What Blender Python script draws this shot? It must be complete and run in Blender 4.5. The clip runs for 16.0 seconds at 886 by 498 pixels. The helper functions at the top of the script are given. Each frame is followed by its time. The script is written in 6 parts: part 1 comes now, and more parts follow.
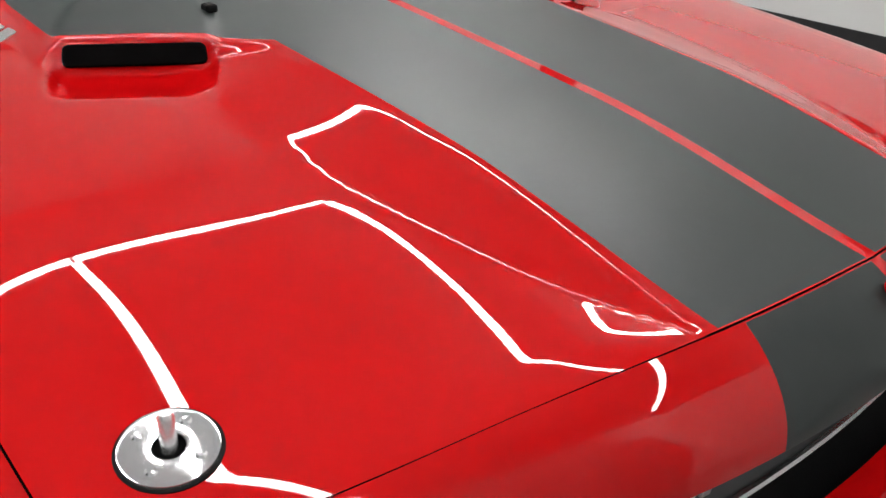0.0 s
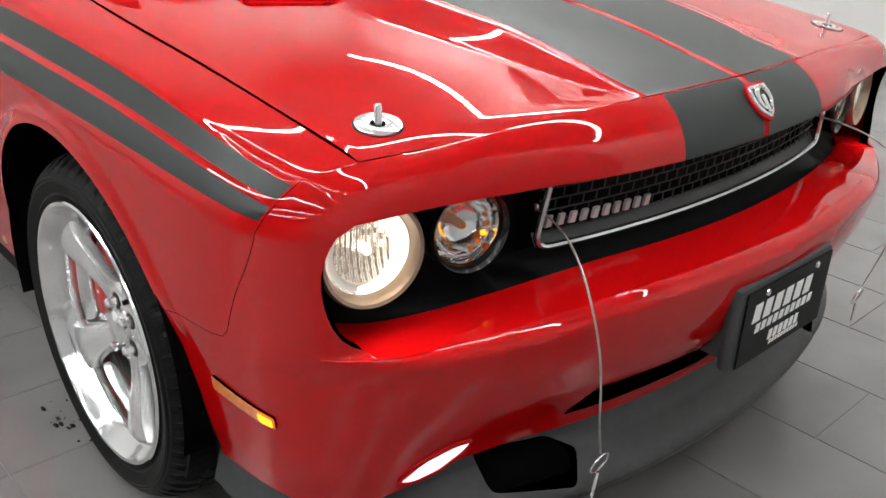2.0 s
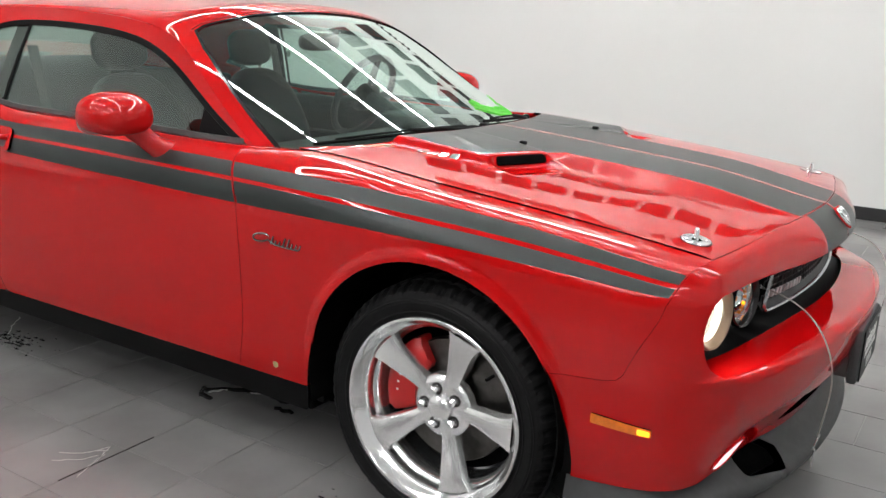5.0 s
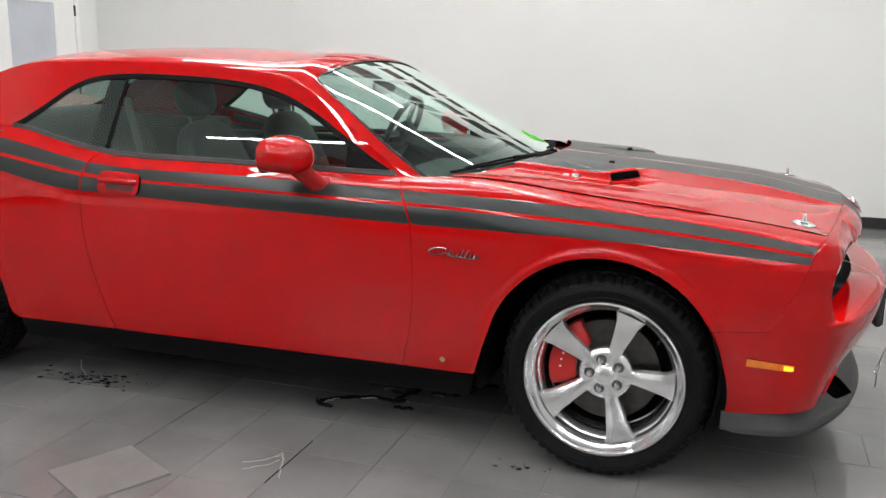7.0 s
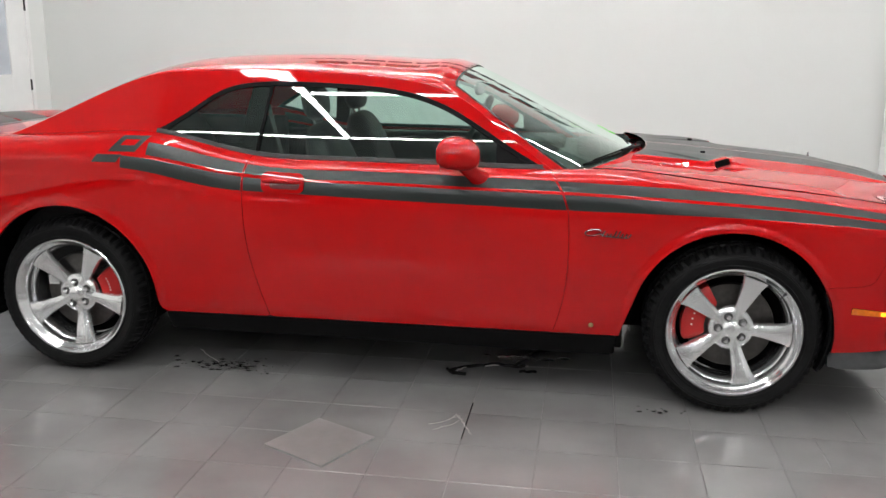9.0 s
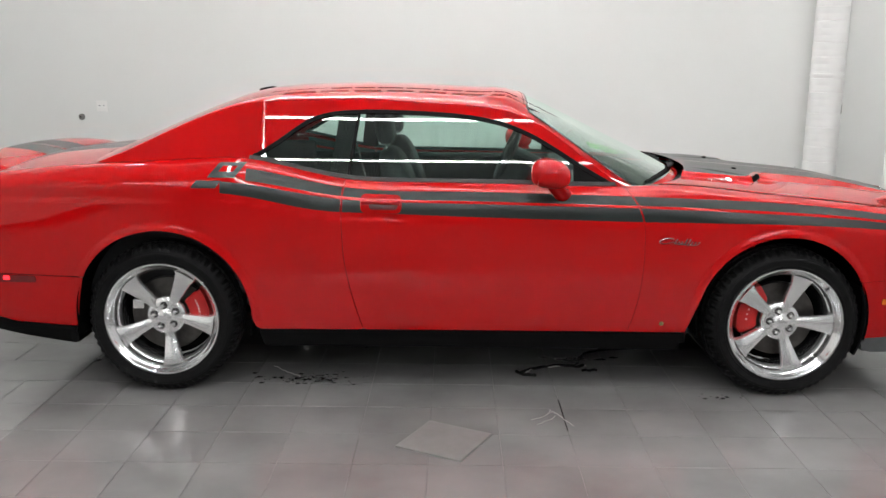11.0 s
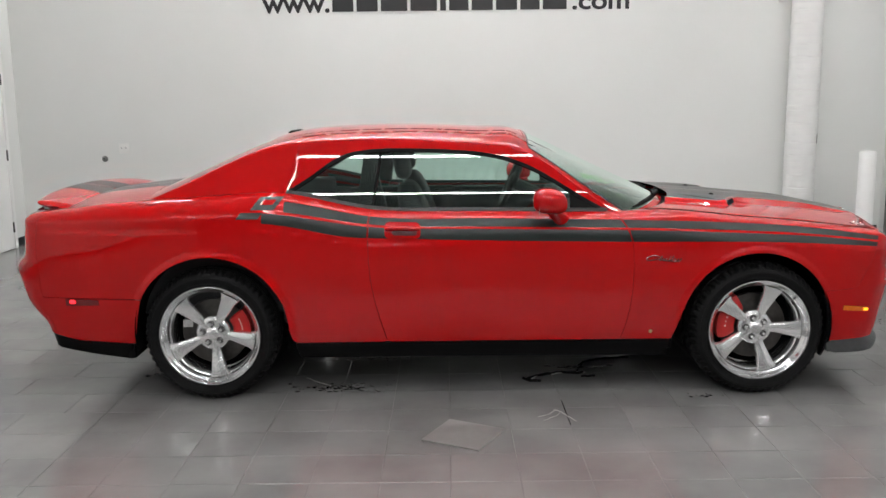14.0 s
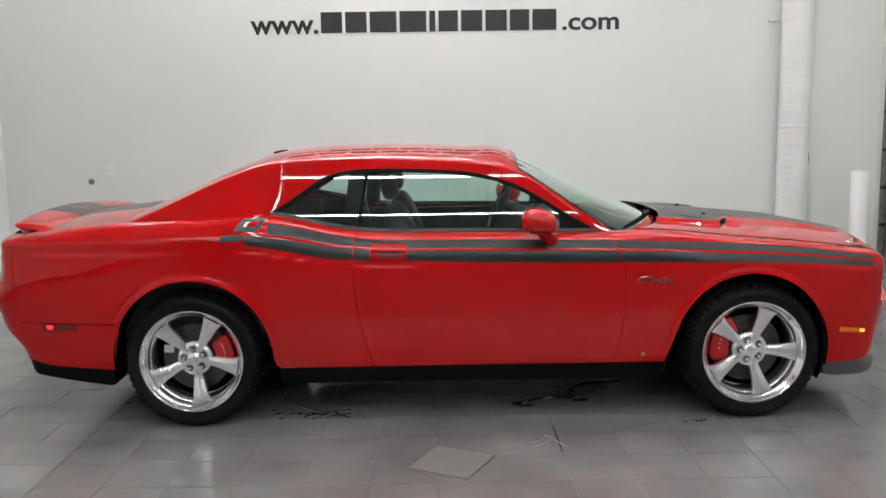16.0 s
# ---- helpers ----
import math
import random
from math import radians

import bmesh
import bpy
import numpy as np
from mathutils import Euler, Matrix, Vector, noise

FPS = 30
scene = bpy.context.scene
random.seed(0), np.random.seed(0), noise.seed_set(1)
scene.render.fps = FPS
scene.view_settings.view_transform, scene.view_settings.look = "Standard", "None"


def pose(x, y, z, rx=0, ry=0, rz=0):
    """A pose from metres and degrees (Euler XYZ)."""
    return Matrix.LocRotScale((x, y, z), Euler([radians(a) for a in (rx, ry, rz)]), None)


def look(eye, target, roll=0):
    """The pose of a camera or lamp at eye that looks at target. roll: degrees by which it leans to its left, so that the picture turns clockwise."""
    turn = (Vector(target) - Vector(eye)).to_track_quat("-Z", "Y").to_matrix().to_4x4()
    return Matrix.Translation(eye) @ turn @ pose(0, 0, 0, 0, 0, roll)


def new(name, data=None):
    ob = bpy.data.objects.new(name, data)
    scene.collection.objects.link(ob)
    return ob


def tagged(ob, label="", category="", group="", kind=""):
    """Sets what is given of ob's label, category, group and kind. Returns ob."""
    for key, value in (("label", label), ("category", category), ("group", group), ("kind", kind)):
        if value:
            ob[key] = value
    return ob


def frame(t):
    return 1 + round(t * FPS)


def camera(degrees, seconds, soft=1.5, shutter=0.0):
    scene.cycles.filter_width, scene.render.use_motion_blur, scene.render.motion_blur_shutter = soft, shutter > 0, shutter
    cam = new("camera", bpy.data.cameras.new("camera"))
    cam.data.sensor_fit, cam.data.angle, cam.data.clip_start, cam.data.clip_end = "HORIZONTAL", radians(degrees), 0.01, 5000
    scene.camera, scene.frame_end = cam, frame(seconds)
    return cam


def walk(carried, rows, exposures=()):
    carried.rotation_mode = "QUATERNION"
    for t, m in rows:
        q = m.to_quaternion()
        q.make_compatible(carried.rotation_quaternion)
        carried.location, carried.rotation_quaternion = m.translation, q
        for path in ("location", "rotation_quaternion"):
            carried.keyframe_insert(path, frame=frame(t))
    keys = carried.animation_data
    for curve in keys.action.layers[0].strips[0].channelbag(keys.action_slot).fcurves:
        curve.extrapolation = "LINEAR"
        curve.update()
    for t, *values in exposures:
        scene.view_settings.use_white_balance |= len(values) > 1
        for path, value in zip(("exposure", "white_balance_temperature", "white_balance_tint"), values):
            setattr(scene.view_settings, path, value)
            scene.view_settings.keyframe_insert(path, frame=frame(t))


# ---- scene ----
cam = camera(53.0, 16.0)
PATH = [
    (0, (2.556, -0.874, 1.319), (1.235, 0.311, 0.396), 2.7),
    (0.5, (2.636, -1.037, 1.28), (1.356, 0.192, 0.358), 4.2),
    (1, (2.818, -1.158, 1.255), (1.502, 0.068, 0.38), 3.0),
    (1.5, (2.971, -1.289, 1.246), (1.639, -0.056, 0.407), 2.3),
    (2, (3.049, -1.464, 1.28), (1.723, -0.225, 0.44), 2.1),
    (2.5, (3.104, -1.691, 1.336), (1.799, -0.408, 0.528), 2.3),
    (3, (3.06, -1.856, 1.333), (1.764, -0.506, 0.629), 2.4),
    (3.5, (2.946, -2.042, 1.321), (1.684, -0.631, 0.675), 2.3),
    (4, (2.865, -2.265, 1.352), (1.66, -0.784, 0.757), 2.2),
    (6.5, (2.12, -3.573, 1.415), (1.407, -1.754, 0.99), 1.1),
    (7, (1.858, -3.793, 1.421), (1.238, -1.939, 0.999), 0.7),
    (7.5, (1.612, -4.013, 1.446), (1.079, -2.134, 1.014), 0.7),
    (8, (1.376, -4.249, 1.502), (0.914, -2.356, 1.049), 0.5),
    (8.5, (1.133, -4.404, 1.5), (0.75, -2.495, 1.045), 0.5),
    (9, (0.846, -4.542, 1.519), (0.537, -2.619, 1.064), 0.4),
    (9.5, (0.59, -4.723, 1.547), (0.351, -2.789, 1.1), 0.4),
    (12, (-0.294, -5.078, 1.579), (-0.233, -3.117, 1.186), -0.1),
    (12.5, (-0.292, -5.197, 1.604), (-0.229, -3.236, 1.215), -0.4),
    (13, (-0.242, -5.35, 1.627), (-0.217, -3.387, 1.244), -0.5),
    (13.5, (-0.191, -5.451, 1.622), (-0.201, -3.484, 1.261), -0.7),
    (14, (-0.197, -5.552, 1.611), (-0.205, -3.581, 1.275), -0.7),
    (14.5, (-0.19, -5.562, 1.59), (-0.191, -3.586, 1.279), -0.7),
    (15, (-0.2, -5.53, 1.588), (-0.195, -3.552, 1.295), -0.8),
    (15.5, (-0.182, -5.487, 1.584), (-0.176, -3.508, 1.298), -0.9),
    (16, (-0.167, -5.449, 1.592), (-0.159, -3.47, 1.305), -0.9),
]
walk(cam, [(t, look(eye, target, roll)) for t, eye, target, roll in PATH],
     [(0.0, 0.05), (0.5, 0.02), (1.0, 0.15), (2.0, 0.42), (3.0, 0.50), (4.0, 0.46), (6.5, 0.34), (9.5, 0.32), (12.0, 0.27), (12.5, 0.27), (14.0, 0.06), (16.0, 0.0)])
from mathutils.geometry import delaunay_2d_cdt


# ---- world and lights ----
world = bpy.data.worlds.new("world")
scene.world = world
world.use_nodes = True
world.node_tree.nodes["Background"].inputs[0].default_value = (0.8, 0.86, 0.95, 1)
world.node_tree.nodes["Background"].inputs[1].default_value = 0.05
LAMP_POWER = 42.0
CEILING = 6.1
LAMP_Z = 4.5

# ---- materials ----


def nodes_of(name):
    m = bpy.data.materials.new(name)
    m.use_nodes = True
    nt = m.node_tree
    return m, nt, nt.nodes["Principled BSDF"]


def noise_node(nt, scale, detail=4, coord="Object", rough=0.6):
    tc = nt.nodes.new("ShaderNodeTexCoord")
    n = nt.nodes.new("ShaderNodeTexNoise")
    n.inputs["Scale"].default_value, n.inputs["Detail"].default_value = scale, detail
    n.inputs["Roughness"].default_value = rough
    nt.links.new(tc.outputs[coord], n.inputs["Vector"])
    return n


def ramp(nt, src, stops):
    r = nt.nodes.new("ShaderNodeValToRGB")
    e = r.color_ramp.elements
    while len(e) < len(stops):
        e.new(0.5)
    for el, (p, c) in zip(e, stops):
        el.position = p
        el.color = (*c, 1) if len(c) == 3 else c
    nt.links.new(src, r.inputs[0])
    return r


def bump(nt, bsdf, src, strength, distance=0.002):
    b = nt.nodes.new("ShaderNodeBump")
    b.inputs["Strength"].default_value, b.inputs["Distance"].default_value = strength, distance
    nt.links.new(src, b.inputs["Height"])
    nt.links.new(b.outputs[0], bsdf.inputs["Normal"])
    return b


def mat(name, color, rough=0.5, metal=0.0, vary=0.0, grain=0.0, scale=20.0, coat=0.0, coat_rough=0.03, emit=None, power=0.0,
        rough_vary=0.0, transmission=0.0, ior=1.45, spec=0.5, alpha=1.0):
    m, nt, b = nodes_of(name)
    b.inputs["Base Color"].default_value = (*color, 1)
    b.inputs["Roughness"].default_value = rough
    b.inputs["Metallic"].default_value = metal
    b.inputs["Coat Weight"].default_value = coat
    b.inputs["Coat Roughness"].default_value = coat_rough
    b.inputs["Transmission Weight"].default_value = transmission
    b.inputs["IOR"].default_value = ior
    b.inputs["Specular IOR Level"].default_value = spec
    if emit:
        b.inputs["Emission Color"].default_value = (*emit, 1)
        b.inputs["Emission Strength"].default_value = power
    if vary or rough_vary:
        n = noise_node(nt, scale)
        if vary:
            lo = [max(0, c * (1 - vary)) for c in color]
            hi = [min(1, c * (1 + vary)) for c in color]
            r = ramp(nt, n.outputs["Fac"], [(0.3, lo), (0.7, hi)])
            nt.links.new(r.outputs[0], b.inputs["Base Color"])
        if rough_vary:
            mr = nt.nodes.new("ShaderNodeMapRange")
            mr.inputs["To Min"].default_value, mr.inputs["To Max"].default_value = max(0.02, rough - rough_vary), min(1, rough + rough_vary)
            nt.links.new(n.outputs["Fac"], mr.inputs["Value"])
            nt.links.new(mr.outputs[0], b.inputs["Roughness"])
    if grain:
        g = noise_node(nt, scale * 8, 3)
        bump(nt, b, g.outputs["Fac"], grain)
    return m


RED = mat("red_clearcoat", (0.46, 0.0026, 0.0034), 0.4, 0.0, vary=0.02, scale=6, coat=1.0, coat_rough=0.012, spec=0.0)
RED.node_tree.nodes["Principled BSDF"].inputs["Coat IOR"].default_value = 1.46
CHARCOAL = mat("matte_charcoal_vinyl", (0.020, 0.025, 0.024), 0.32, vary=0.06, scale=60, rough_vary=0.02, spec=0.45)
BLACK = mat("black_plastic", (0.004, 0.004, 0.0042), 0.50, vary=0.2, scale=40, grain=0.15, spec=0.10)
GREY_PLASTIC = mat("grey_black_plastic", (0.045, 0.047, 0.048), 0.5, vary=0.15, scale=30, grain=0.25)
RUBBER = mat("tyre_rubber", (0.0065, 0.0065, 0.0068), 0.55, vary=0.3, scale=25, grain=0.3, spec=0.16)
CHROME = mat("polished_chrome", (0.86, 0.865, 0.87), 0.10, 0.9, rough_vary=0.03, scale=12)
ALLOY = mat("polished_alloy", (0.86, 0.865, 0.865), 0.26, 0.85, vary=0.02, scale=9)
RIM = mat("polished_rim_alloy", (0.80, 0.805, 0.81), 0.13, 0.95, rough_vary=0.02, scale=6)
STEEL = mat("brake_disc_steel", (0.10, 0.095, 0.09), 0.38, 1.0, vary=0.2, scale=30)
DARK_METAL = mat("dark_suspension_metal", (0.03, 0.029, 0.028), 0.6, 0.5, vary=0.3, scale=20)
CALIPER = mat("red_caliper_paint", (0.48, 0.012, 0.012), 0.35, vary=0.08, scale=20, coat=0.4)
WHITE_MARK = mat("white_print", (0.8, 0.8, 0.78), 0.5)
BLACK_GLOSS = mat("gloss_black_trim", (0.008, 0.008, 0.008), 0.14, vary=0.2, scale=20)
# sheenless black: linings, and painted shade in gaps and openings
DARK_VOID = mat("black_lining_and_shade", (0.004, 0.004, 0.004), 0.9, vary=0.3, scale=20, spec=0.0)
LEATHER = mat("charcoal_leather", (0.022, 0.022, 0.023), 0.5, vary=0.25, scale=30, grain=0.25)
DASH = mat("dark_grey_dashboard_plastic", (0.025, 0.026, 0.027), 0.55, vary=0.2, scale=30, grain=0.2)
CLOTH = mat("grey_headliner_cloth", (0.10, 0.10, 0.095), 0.9, vary=0.15, scale=60, grain=0.2)
GREEN_PAINT, _nt, _b = nodes_of("lime_green_window_paint")
_r = ramp(_nt, noise_node(_nt, 30).outputs["Fac"], [(0.3, (0.13, 0.75, 0.06)), (0.7, (0.20, 0.88, 0.10))])
_nt.links.new(_r.outputs[0], _b.inputs["Base Color"])
_tr = _nt.nodes.new("ShaderNodeBsdfTranslucent")
_nt.links.new(_r.outputs[0], _tr.inputs[0])
_mx = _nt.nodes.new("ShaderNodeMixShader")
_nt.links.new(_b.outputs[0], _mx.inputs[1])
_nt.links.new(_tr.outputs[0], _mx.inputs[2])
_nt.links.new(_mx.outputs[0], _nt.nodes["Material Output"].inputs[0])
WIRE = mat("galvanised_wire_rope", (0.42, 0.41, 0.38), 0.4, 0.8, vary=0.2, scale=200)
AMBER = mat("amber_lens", (0.78, 0.17, 0.004), 0.12, coat=1.0, vary=0.15, scale=60)
AMBER_LIT = mat("lit_amber_bulb", (0.9, 0.4, 0.02), 0.2, emit=(1.0, 0.32, 0.015), power=1.8)
RED_LENS = mat("red_marker_lens", (0.16, 0.004, 0.006), 0.12, coat=1.0, vary=0.1, scale=60)
RED_LIT = mat("lit_red_bulb", (0.9, 0.02, 0.02), 0.2, emit=(1.0, 0.012, 0.02), power=4)
HEAD_LIT = mat("lit_headlamp_glow", (1, 0.9, 0.75), 0.3, emit=(1.0, 0.86, 0.68), power=3.0)
# reflector ring and crescent emit, painting in the bulb's reflected light
HEAD_RING = mat("lit_reflector_ring", (0.9, 0.88, 0.85), 0.2, 0.5, emit=(1.0, 0.84, 0.70), power=0.12, vary=0.05, scale=60)
HEAD_GLINT = mat("painted_bulb_glint", (0.95, 0.92, 0.88), 0.2, emit=(1.0, 0.93, 0.84), power=1.5)
BEIGE_RING = mat("satin_lamp_bezel", (0.32, 0.235, 0.17), 0.35, 0.6, vary=0.1, scale=20)
CHROME_SATIN = mat("satin_chrome", (0.62, 0.63, 0.64), 0.22, 1.0, rough_vary=0.05, scale=30)
NAME_SILVER = mat("silver_plated_plastic", (0.55, 0.55, 0.56), 0.35, 0.35, vary=0.05, scale=60)
INSERT = mat("black_printed_insert", (0.006, 0.006, 0.0065), 0.4, vary=0.2, scale=20, spec=0.12)
DARK_CHROME = mat("tarnished_chrome", (0.30, 0.30, 0.30), 0.2, 1.0, vary=0.3, scale=80)
BRASS = mat("dull_brass", (0.55, 0.40, 0.20), 0.35, 0.9)
# darker copy of the red: the handle hollow's shade put into colour
RED_SHADE = mat("red_with_painted_shade", (0.12, 0.002, 0.004), 0.35, coat=0.6, vary=0.05, scale=20)
LAMP_BOWL, _nt, _b = nodes_of("lit_fluted_reflector")
_b.inputs["Base Color"].default_value = (0.86, 0.82, 0.78, 1)
_b.inputs["Metallic"].default_value, _b.inputs["Roughness"].default_value = 0.9, 0.14
_tc = _nt.nodes.new("ShaderNodeTexCoord")
_wv = _nt.nodes.new("ShaderNodeTexWave")
_wv.bands_direction = "Y"
_wv.inputs["Scale"].default_value, _wv.inputs["Distortion"].default_value = 34, 1.2
_nt.links.new(_tc.outputs["Object"], _wv.inputs["Vector"])
_vo = _nt.nodes.new("ShaderNodeTexVoronoi")
_vo.inputs["Scale"].default_value = 70
_nt.links.new(_tc.outputs["Object"], _vo.inputs["Vector"])
_ad = _nt.nodes.new("ShaderNodeMath")
_nt.links.new(_wv.outputs["Fac"], _ad.inputs[0])
_nt.links.new(_vo.outputs["Distance"], _ad.inputs[1])
bump(_nt, _b, _ad.outputs[0], 0.9, 0.004)
# emission on the bowl stands in for the bulb's reflected light
_r = ramp(_nt, _ad.outputs[0], [(0.2, (0.10, 0.06, 0.04)), (0.9, (0.55, 0.40, 0.29))])
_nt.links.new(_r.outputs[0], _b.inputs["Emission Color"])
_b.inputs["Emission Strength"].default_value = 0.15
FOG_LIT = mat("lit_fog_lens", (0.95, 0.9, 0.9), 0.2, emit=(1.0, 0.72, 0.76), power=1.0, coat=0.8)
REFLECTOR = mat("lamp_reflector", (0.85, 0.85, 0.84), 0.12, 1.0, rough_vary=0.05, scale=40)


def glass(name, tint, rough=0.0, gloss=1.0):
    m, nt, b = nodes_of(name)
    nt.nodes.remove(b)
    out = nt.nodes["Material Output"]
    tr, gl, mix = (nt.nodes.new(k) for k in ("ShaderNodeBsdfTransparent", "ShaderNodeBsdfGlossy", "ShaderNodeMixShader"))
    lw = nt.nodes.new("ShaderNodeLayerWeight")
    lw.inputs["Blend"].default_value = 0.5
    fr = nt.nodes.new("ShaderNodeMath")
    fr.operation = "POWER"
    fr.inputs[1].default_value = 5
    nt.links.new(lw.outputs["Facing"], fr.inputs[0])
    tr.inputs[0].default_value = (*tint, 1)
    gl.inputs["Roughness"].default_value = rough
    gl.inputs["Color"].default_value = (0.90, 1.0, 0.95, 1)
    ml = nt.nodes.new("ShaderNodeMath")
    ml.operation = "MULTIPLY_ADD"
    ml.inputs[1].default_value = gloss * 0.957
    ml.inputs[2].default_value = gloss * 0.043
    nt.links.new(fr.outputs[0], ml.inputs[0])
    nt.links.new(ml.outputs[0], mix.inputs[0])
    nt.links.new(tr.outputs[0], mix.inputs[1])
    nt.links.new(gl.outputs[0], mix.inputs[2])
    nt.links.new(mix.outputs[0], out.inputs[0])
    return m


GLASS_SIDE = glass("green_tinted_side_glass", (0.74, 0.90, 0.84), gloss=2.5)
GLASS_SHIELD = glass("green_tinted_windshield_glass", (0.70, 0.88, 0.81), gloss=2.3)
GLASS_LENS = glass("clear_lens", (0.96, 0.96, 0.95))
GLASS_DARK = glass("dark_tinted_rear_glass", (0.5, 0.58, 0.55), gloss=1.7)

# painted wall: faint roller texture and slight soiling
WALL, _nt, _b = nodes_of("white_painted_wall")
_n = noise_node(_nt, 0.5, 6)
_r = ramp(_nt, _n.outputs["Fac"], [(0.3, (0.70, 0.71, 0.69)), (0.7, (0.74, 0.75, 0.735))])
_nt.links.new(_r.outputs[0], _b.inputs["Base Color"])
_b.inputs["Roughness"].default_value = 0.55
bump(_nt, _b, noise_node(_nt, 90, 3).outputs["Fac"], 0.12)
WHITE = mat("white_semigloss_paint", (0.80, 0.80, 0.79), 0.35, vary=0.03, scale=3, grain=0.08)
LETTER_BLACK = mat("black_sign_vinyl", (0.012, 0.012, 0.012), 0.4, vary=0.2, scale=10)
BASEBOARD = mat("black_rubber_baseboard", (0.02, 0.021, 0.022), 0.45, vary=0.2, scale=10, grain=0.1)
DARK_WALL = mat("dark_grey_shop_wall", (0.07, 0.072, 0.075), 0.6, vary=0.15, scale=1.5, grain=0.1)
GREY_WALL = mat("grey_shop_wall", (0.45, 0.455, 0.455), 0.55, vary=0.06, scale=1.2, grain=0.1)
DECK = mat("grey_metal_roof_deck", (0.42, 0.43, 0.43), 0.6, 0.0, vary=0.2, scale=4, grain=0.1)
DOOR_GLASS = mat("frosted_door_glass", (0.50, 0.53, 0.58), 0.25, vary=0.05, scale=3)
GALV = mat("galvanised_track", (0.22, 0.22, 0.21), 0.45, 0.8, vary=0.3, scale=20)
OUTLET_WHITE = mat("white_outlet_plate", (0.78, 0.78, 0.76), 0.4)
TUBE = mat("led_tube", (1, 1, 1), 0.4, emit=(1.0, 0.99, 0.985), power=LAMP_POWER)
TUBE_WALL = mat("led_wall_wash_tube", (1, 1, 1), 0.4, emit=(1.0, 0.99, 0.985), power=LAMP_POWER * 2.0)
TUBE_BODY = mat("white_lamp_housing", (0.8, 0.8, 0.8), 0.4, vary=0.05, scale=10)

# porcelain tile: each piece its own shade, cloudy stone print, worn gloss
TILE, _nt, _b = nodes_of("dark_grey_porcelain_tile")
_oi = _nt.nodes.new("ShaderNodeObjectInfo")
_geo = _nt.nodes.new("ShaderNodeNewGeometry")
_tc = _nt.nodes.new("ShaderNodeTexCoord")
_n1 = _nt.nodes.new("ShaderNodeTexNoise")
_n1.inputs["Scale"].default_value, _n1.inputs["Detail"].default_value = 0.8, 2
_nt.links.new(_geo.outputs["Position"], _n1.inputs["Vector"])
_n2 = _nt.nodes.new("ShaderNodeTexNoise")
_n2.inputs["Scale"].default_value, _n2.inputs["Detail"].default_value = 1.6, 9
_nt.links.new(_geo.outputs["Position"], _n2.inputs["Vector"])
_r = ramp(_nt, _n2.outputs["Fac"], [(0.28, (0.145, 0.143, 0.140)), (0.50, (0.195, 0.193, 0.189)), (0.74, (0.25, 0.247, 0.242))])
_add = _nt.nodes.new("ShaderNodeMath")
_add.operation = "ADD"
_nt.links.new(_oi.outputs["Random"], _add.inputs[0])
_nt.links.new(_geo.outputs["Random Per Island"], _add.inputs[1])
_fr = _nt.nodes.new("ShaderNodeMath")
_fr.operation = "FRACT"
_nt.links.new(_add.outputs[0], _fr.inputs[0])
_mr = _nt.nodes.new("ShaderNodeMapRange")
_mr.inputs["To Min"].default_value, _mr.inputs["To Max"].default_value = 0.97, 1.03
_nt.links.new(_fr.outputs[0], _mr.inputs["Value"])
_mul = _nt.nodes.new("ShaderNodeVectorMath")
_mul.operation = "SCALE"
_nt.links.new(_r.outputs[0], _mul.inputs[0])
_nt.links.new(_mr.outputs[0], _mul.inputs["Scale"])
_nt.links.new(_mul.outputs[0], _b.inputs["Base Color"])
_rr = _nt.nodes.new("ShaderNodeMapRange")
_rr.inputs["To Min"].default_value, _rr.inputs["To Max"].default_value = 0.11, 0.21
_nt.links.new(_n1.outputs["Fac"], _rr.inputs["Value"])
_nt.links.new(_rr.outputs[0], _b.inputs["Roughness"])
_n3 = _nt.nodes.new("ShaderNodeTexNoise")
_n3.inputs["Scale"].default_value, _n3.inputs["Detail"].default_value = 14, 5
_nt.links.new(_geo.outputs["Position"], _n3.inputs["Vector"])
bump(_nt, _b, _n3.outputs["Fac"], 0.09, 0.0015)
GROUT = mat("stained_grey_grout", (0.17, 0.166, 0.16), 0.7, vary=0.6, scale=1.3, grain=0.2)
LOOSE_TILE = mat("lighter_grey_loose_tile", (0.185, 0.18, 0.175), 0.38, vary=0.08, scale=14, grain=0.1)
STAIN = mat("black_tar_residue", (0.012, 0.0115, 0.011), 0.22, vary=0.3, scale=60, grain=0.4)
PEEL = mat("white_peeled_film", (0.45, 0.435, 0.41), 0.5, vary=0.2, scale=60)

# ---- shape tools ----


def link_mesh(name, verts, faces, material, parent=None, normals=None, smooth=True, label=""):
    me = bpy.data.meshes.new(name)
    me.from_pydata([tuple(v) for v in verts], [], [tuple(f) for f in faces])
    me.materials.append(material)
    me.polygons.foreach_set("use_smooth", [smooth] * len(me.polygons))
    me.update()
    if normals is not None:
        me.normals_split_custom_set_from_vertices([tuple(n) for n in normals])
    ob = new(name, me)
    ob.parent = parent
    if label:
        tagged(ob, label)
    return ob


def part(name, bm, material, parent=None, label="", smooth=None):
    me = bpy.data.meshes.new(name)
    bm.to_mesh(me)
    bm.free()
    me.materials.append(material)
    if smooth is not None:
        me.polygons.foreach_set("use_smooth", [smooth] * len(me.polygons))
        if smooth:
            me.set_sharp_from_angle(angle=radians(38))
    ob = new(name, me)
    ob.parent = parent
    if label:
        tagged(ob, label)
    return ob


def empty(name, place=(0, 0, 0)):
    e = new(name)
    e.location = place
    return e


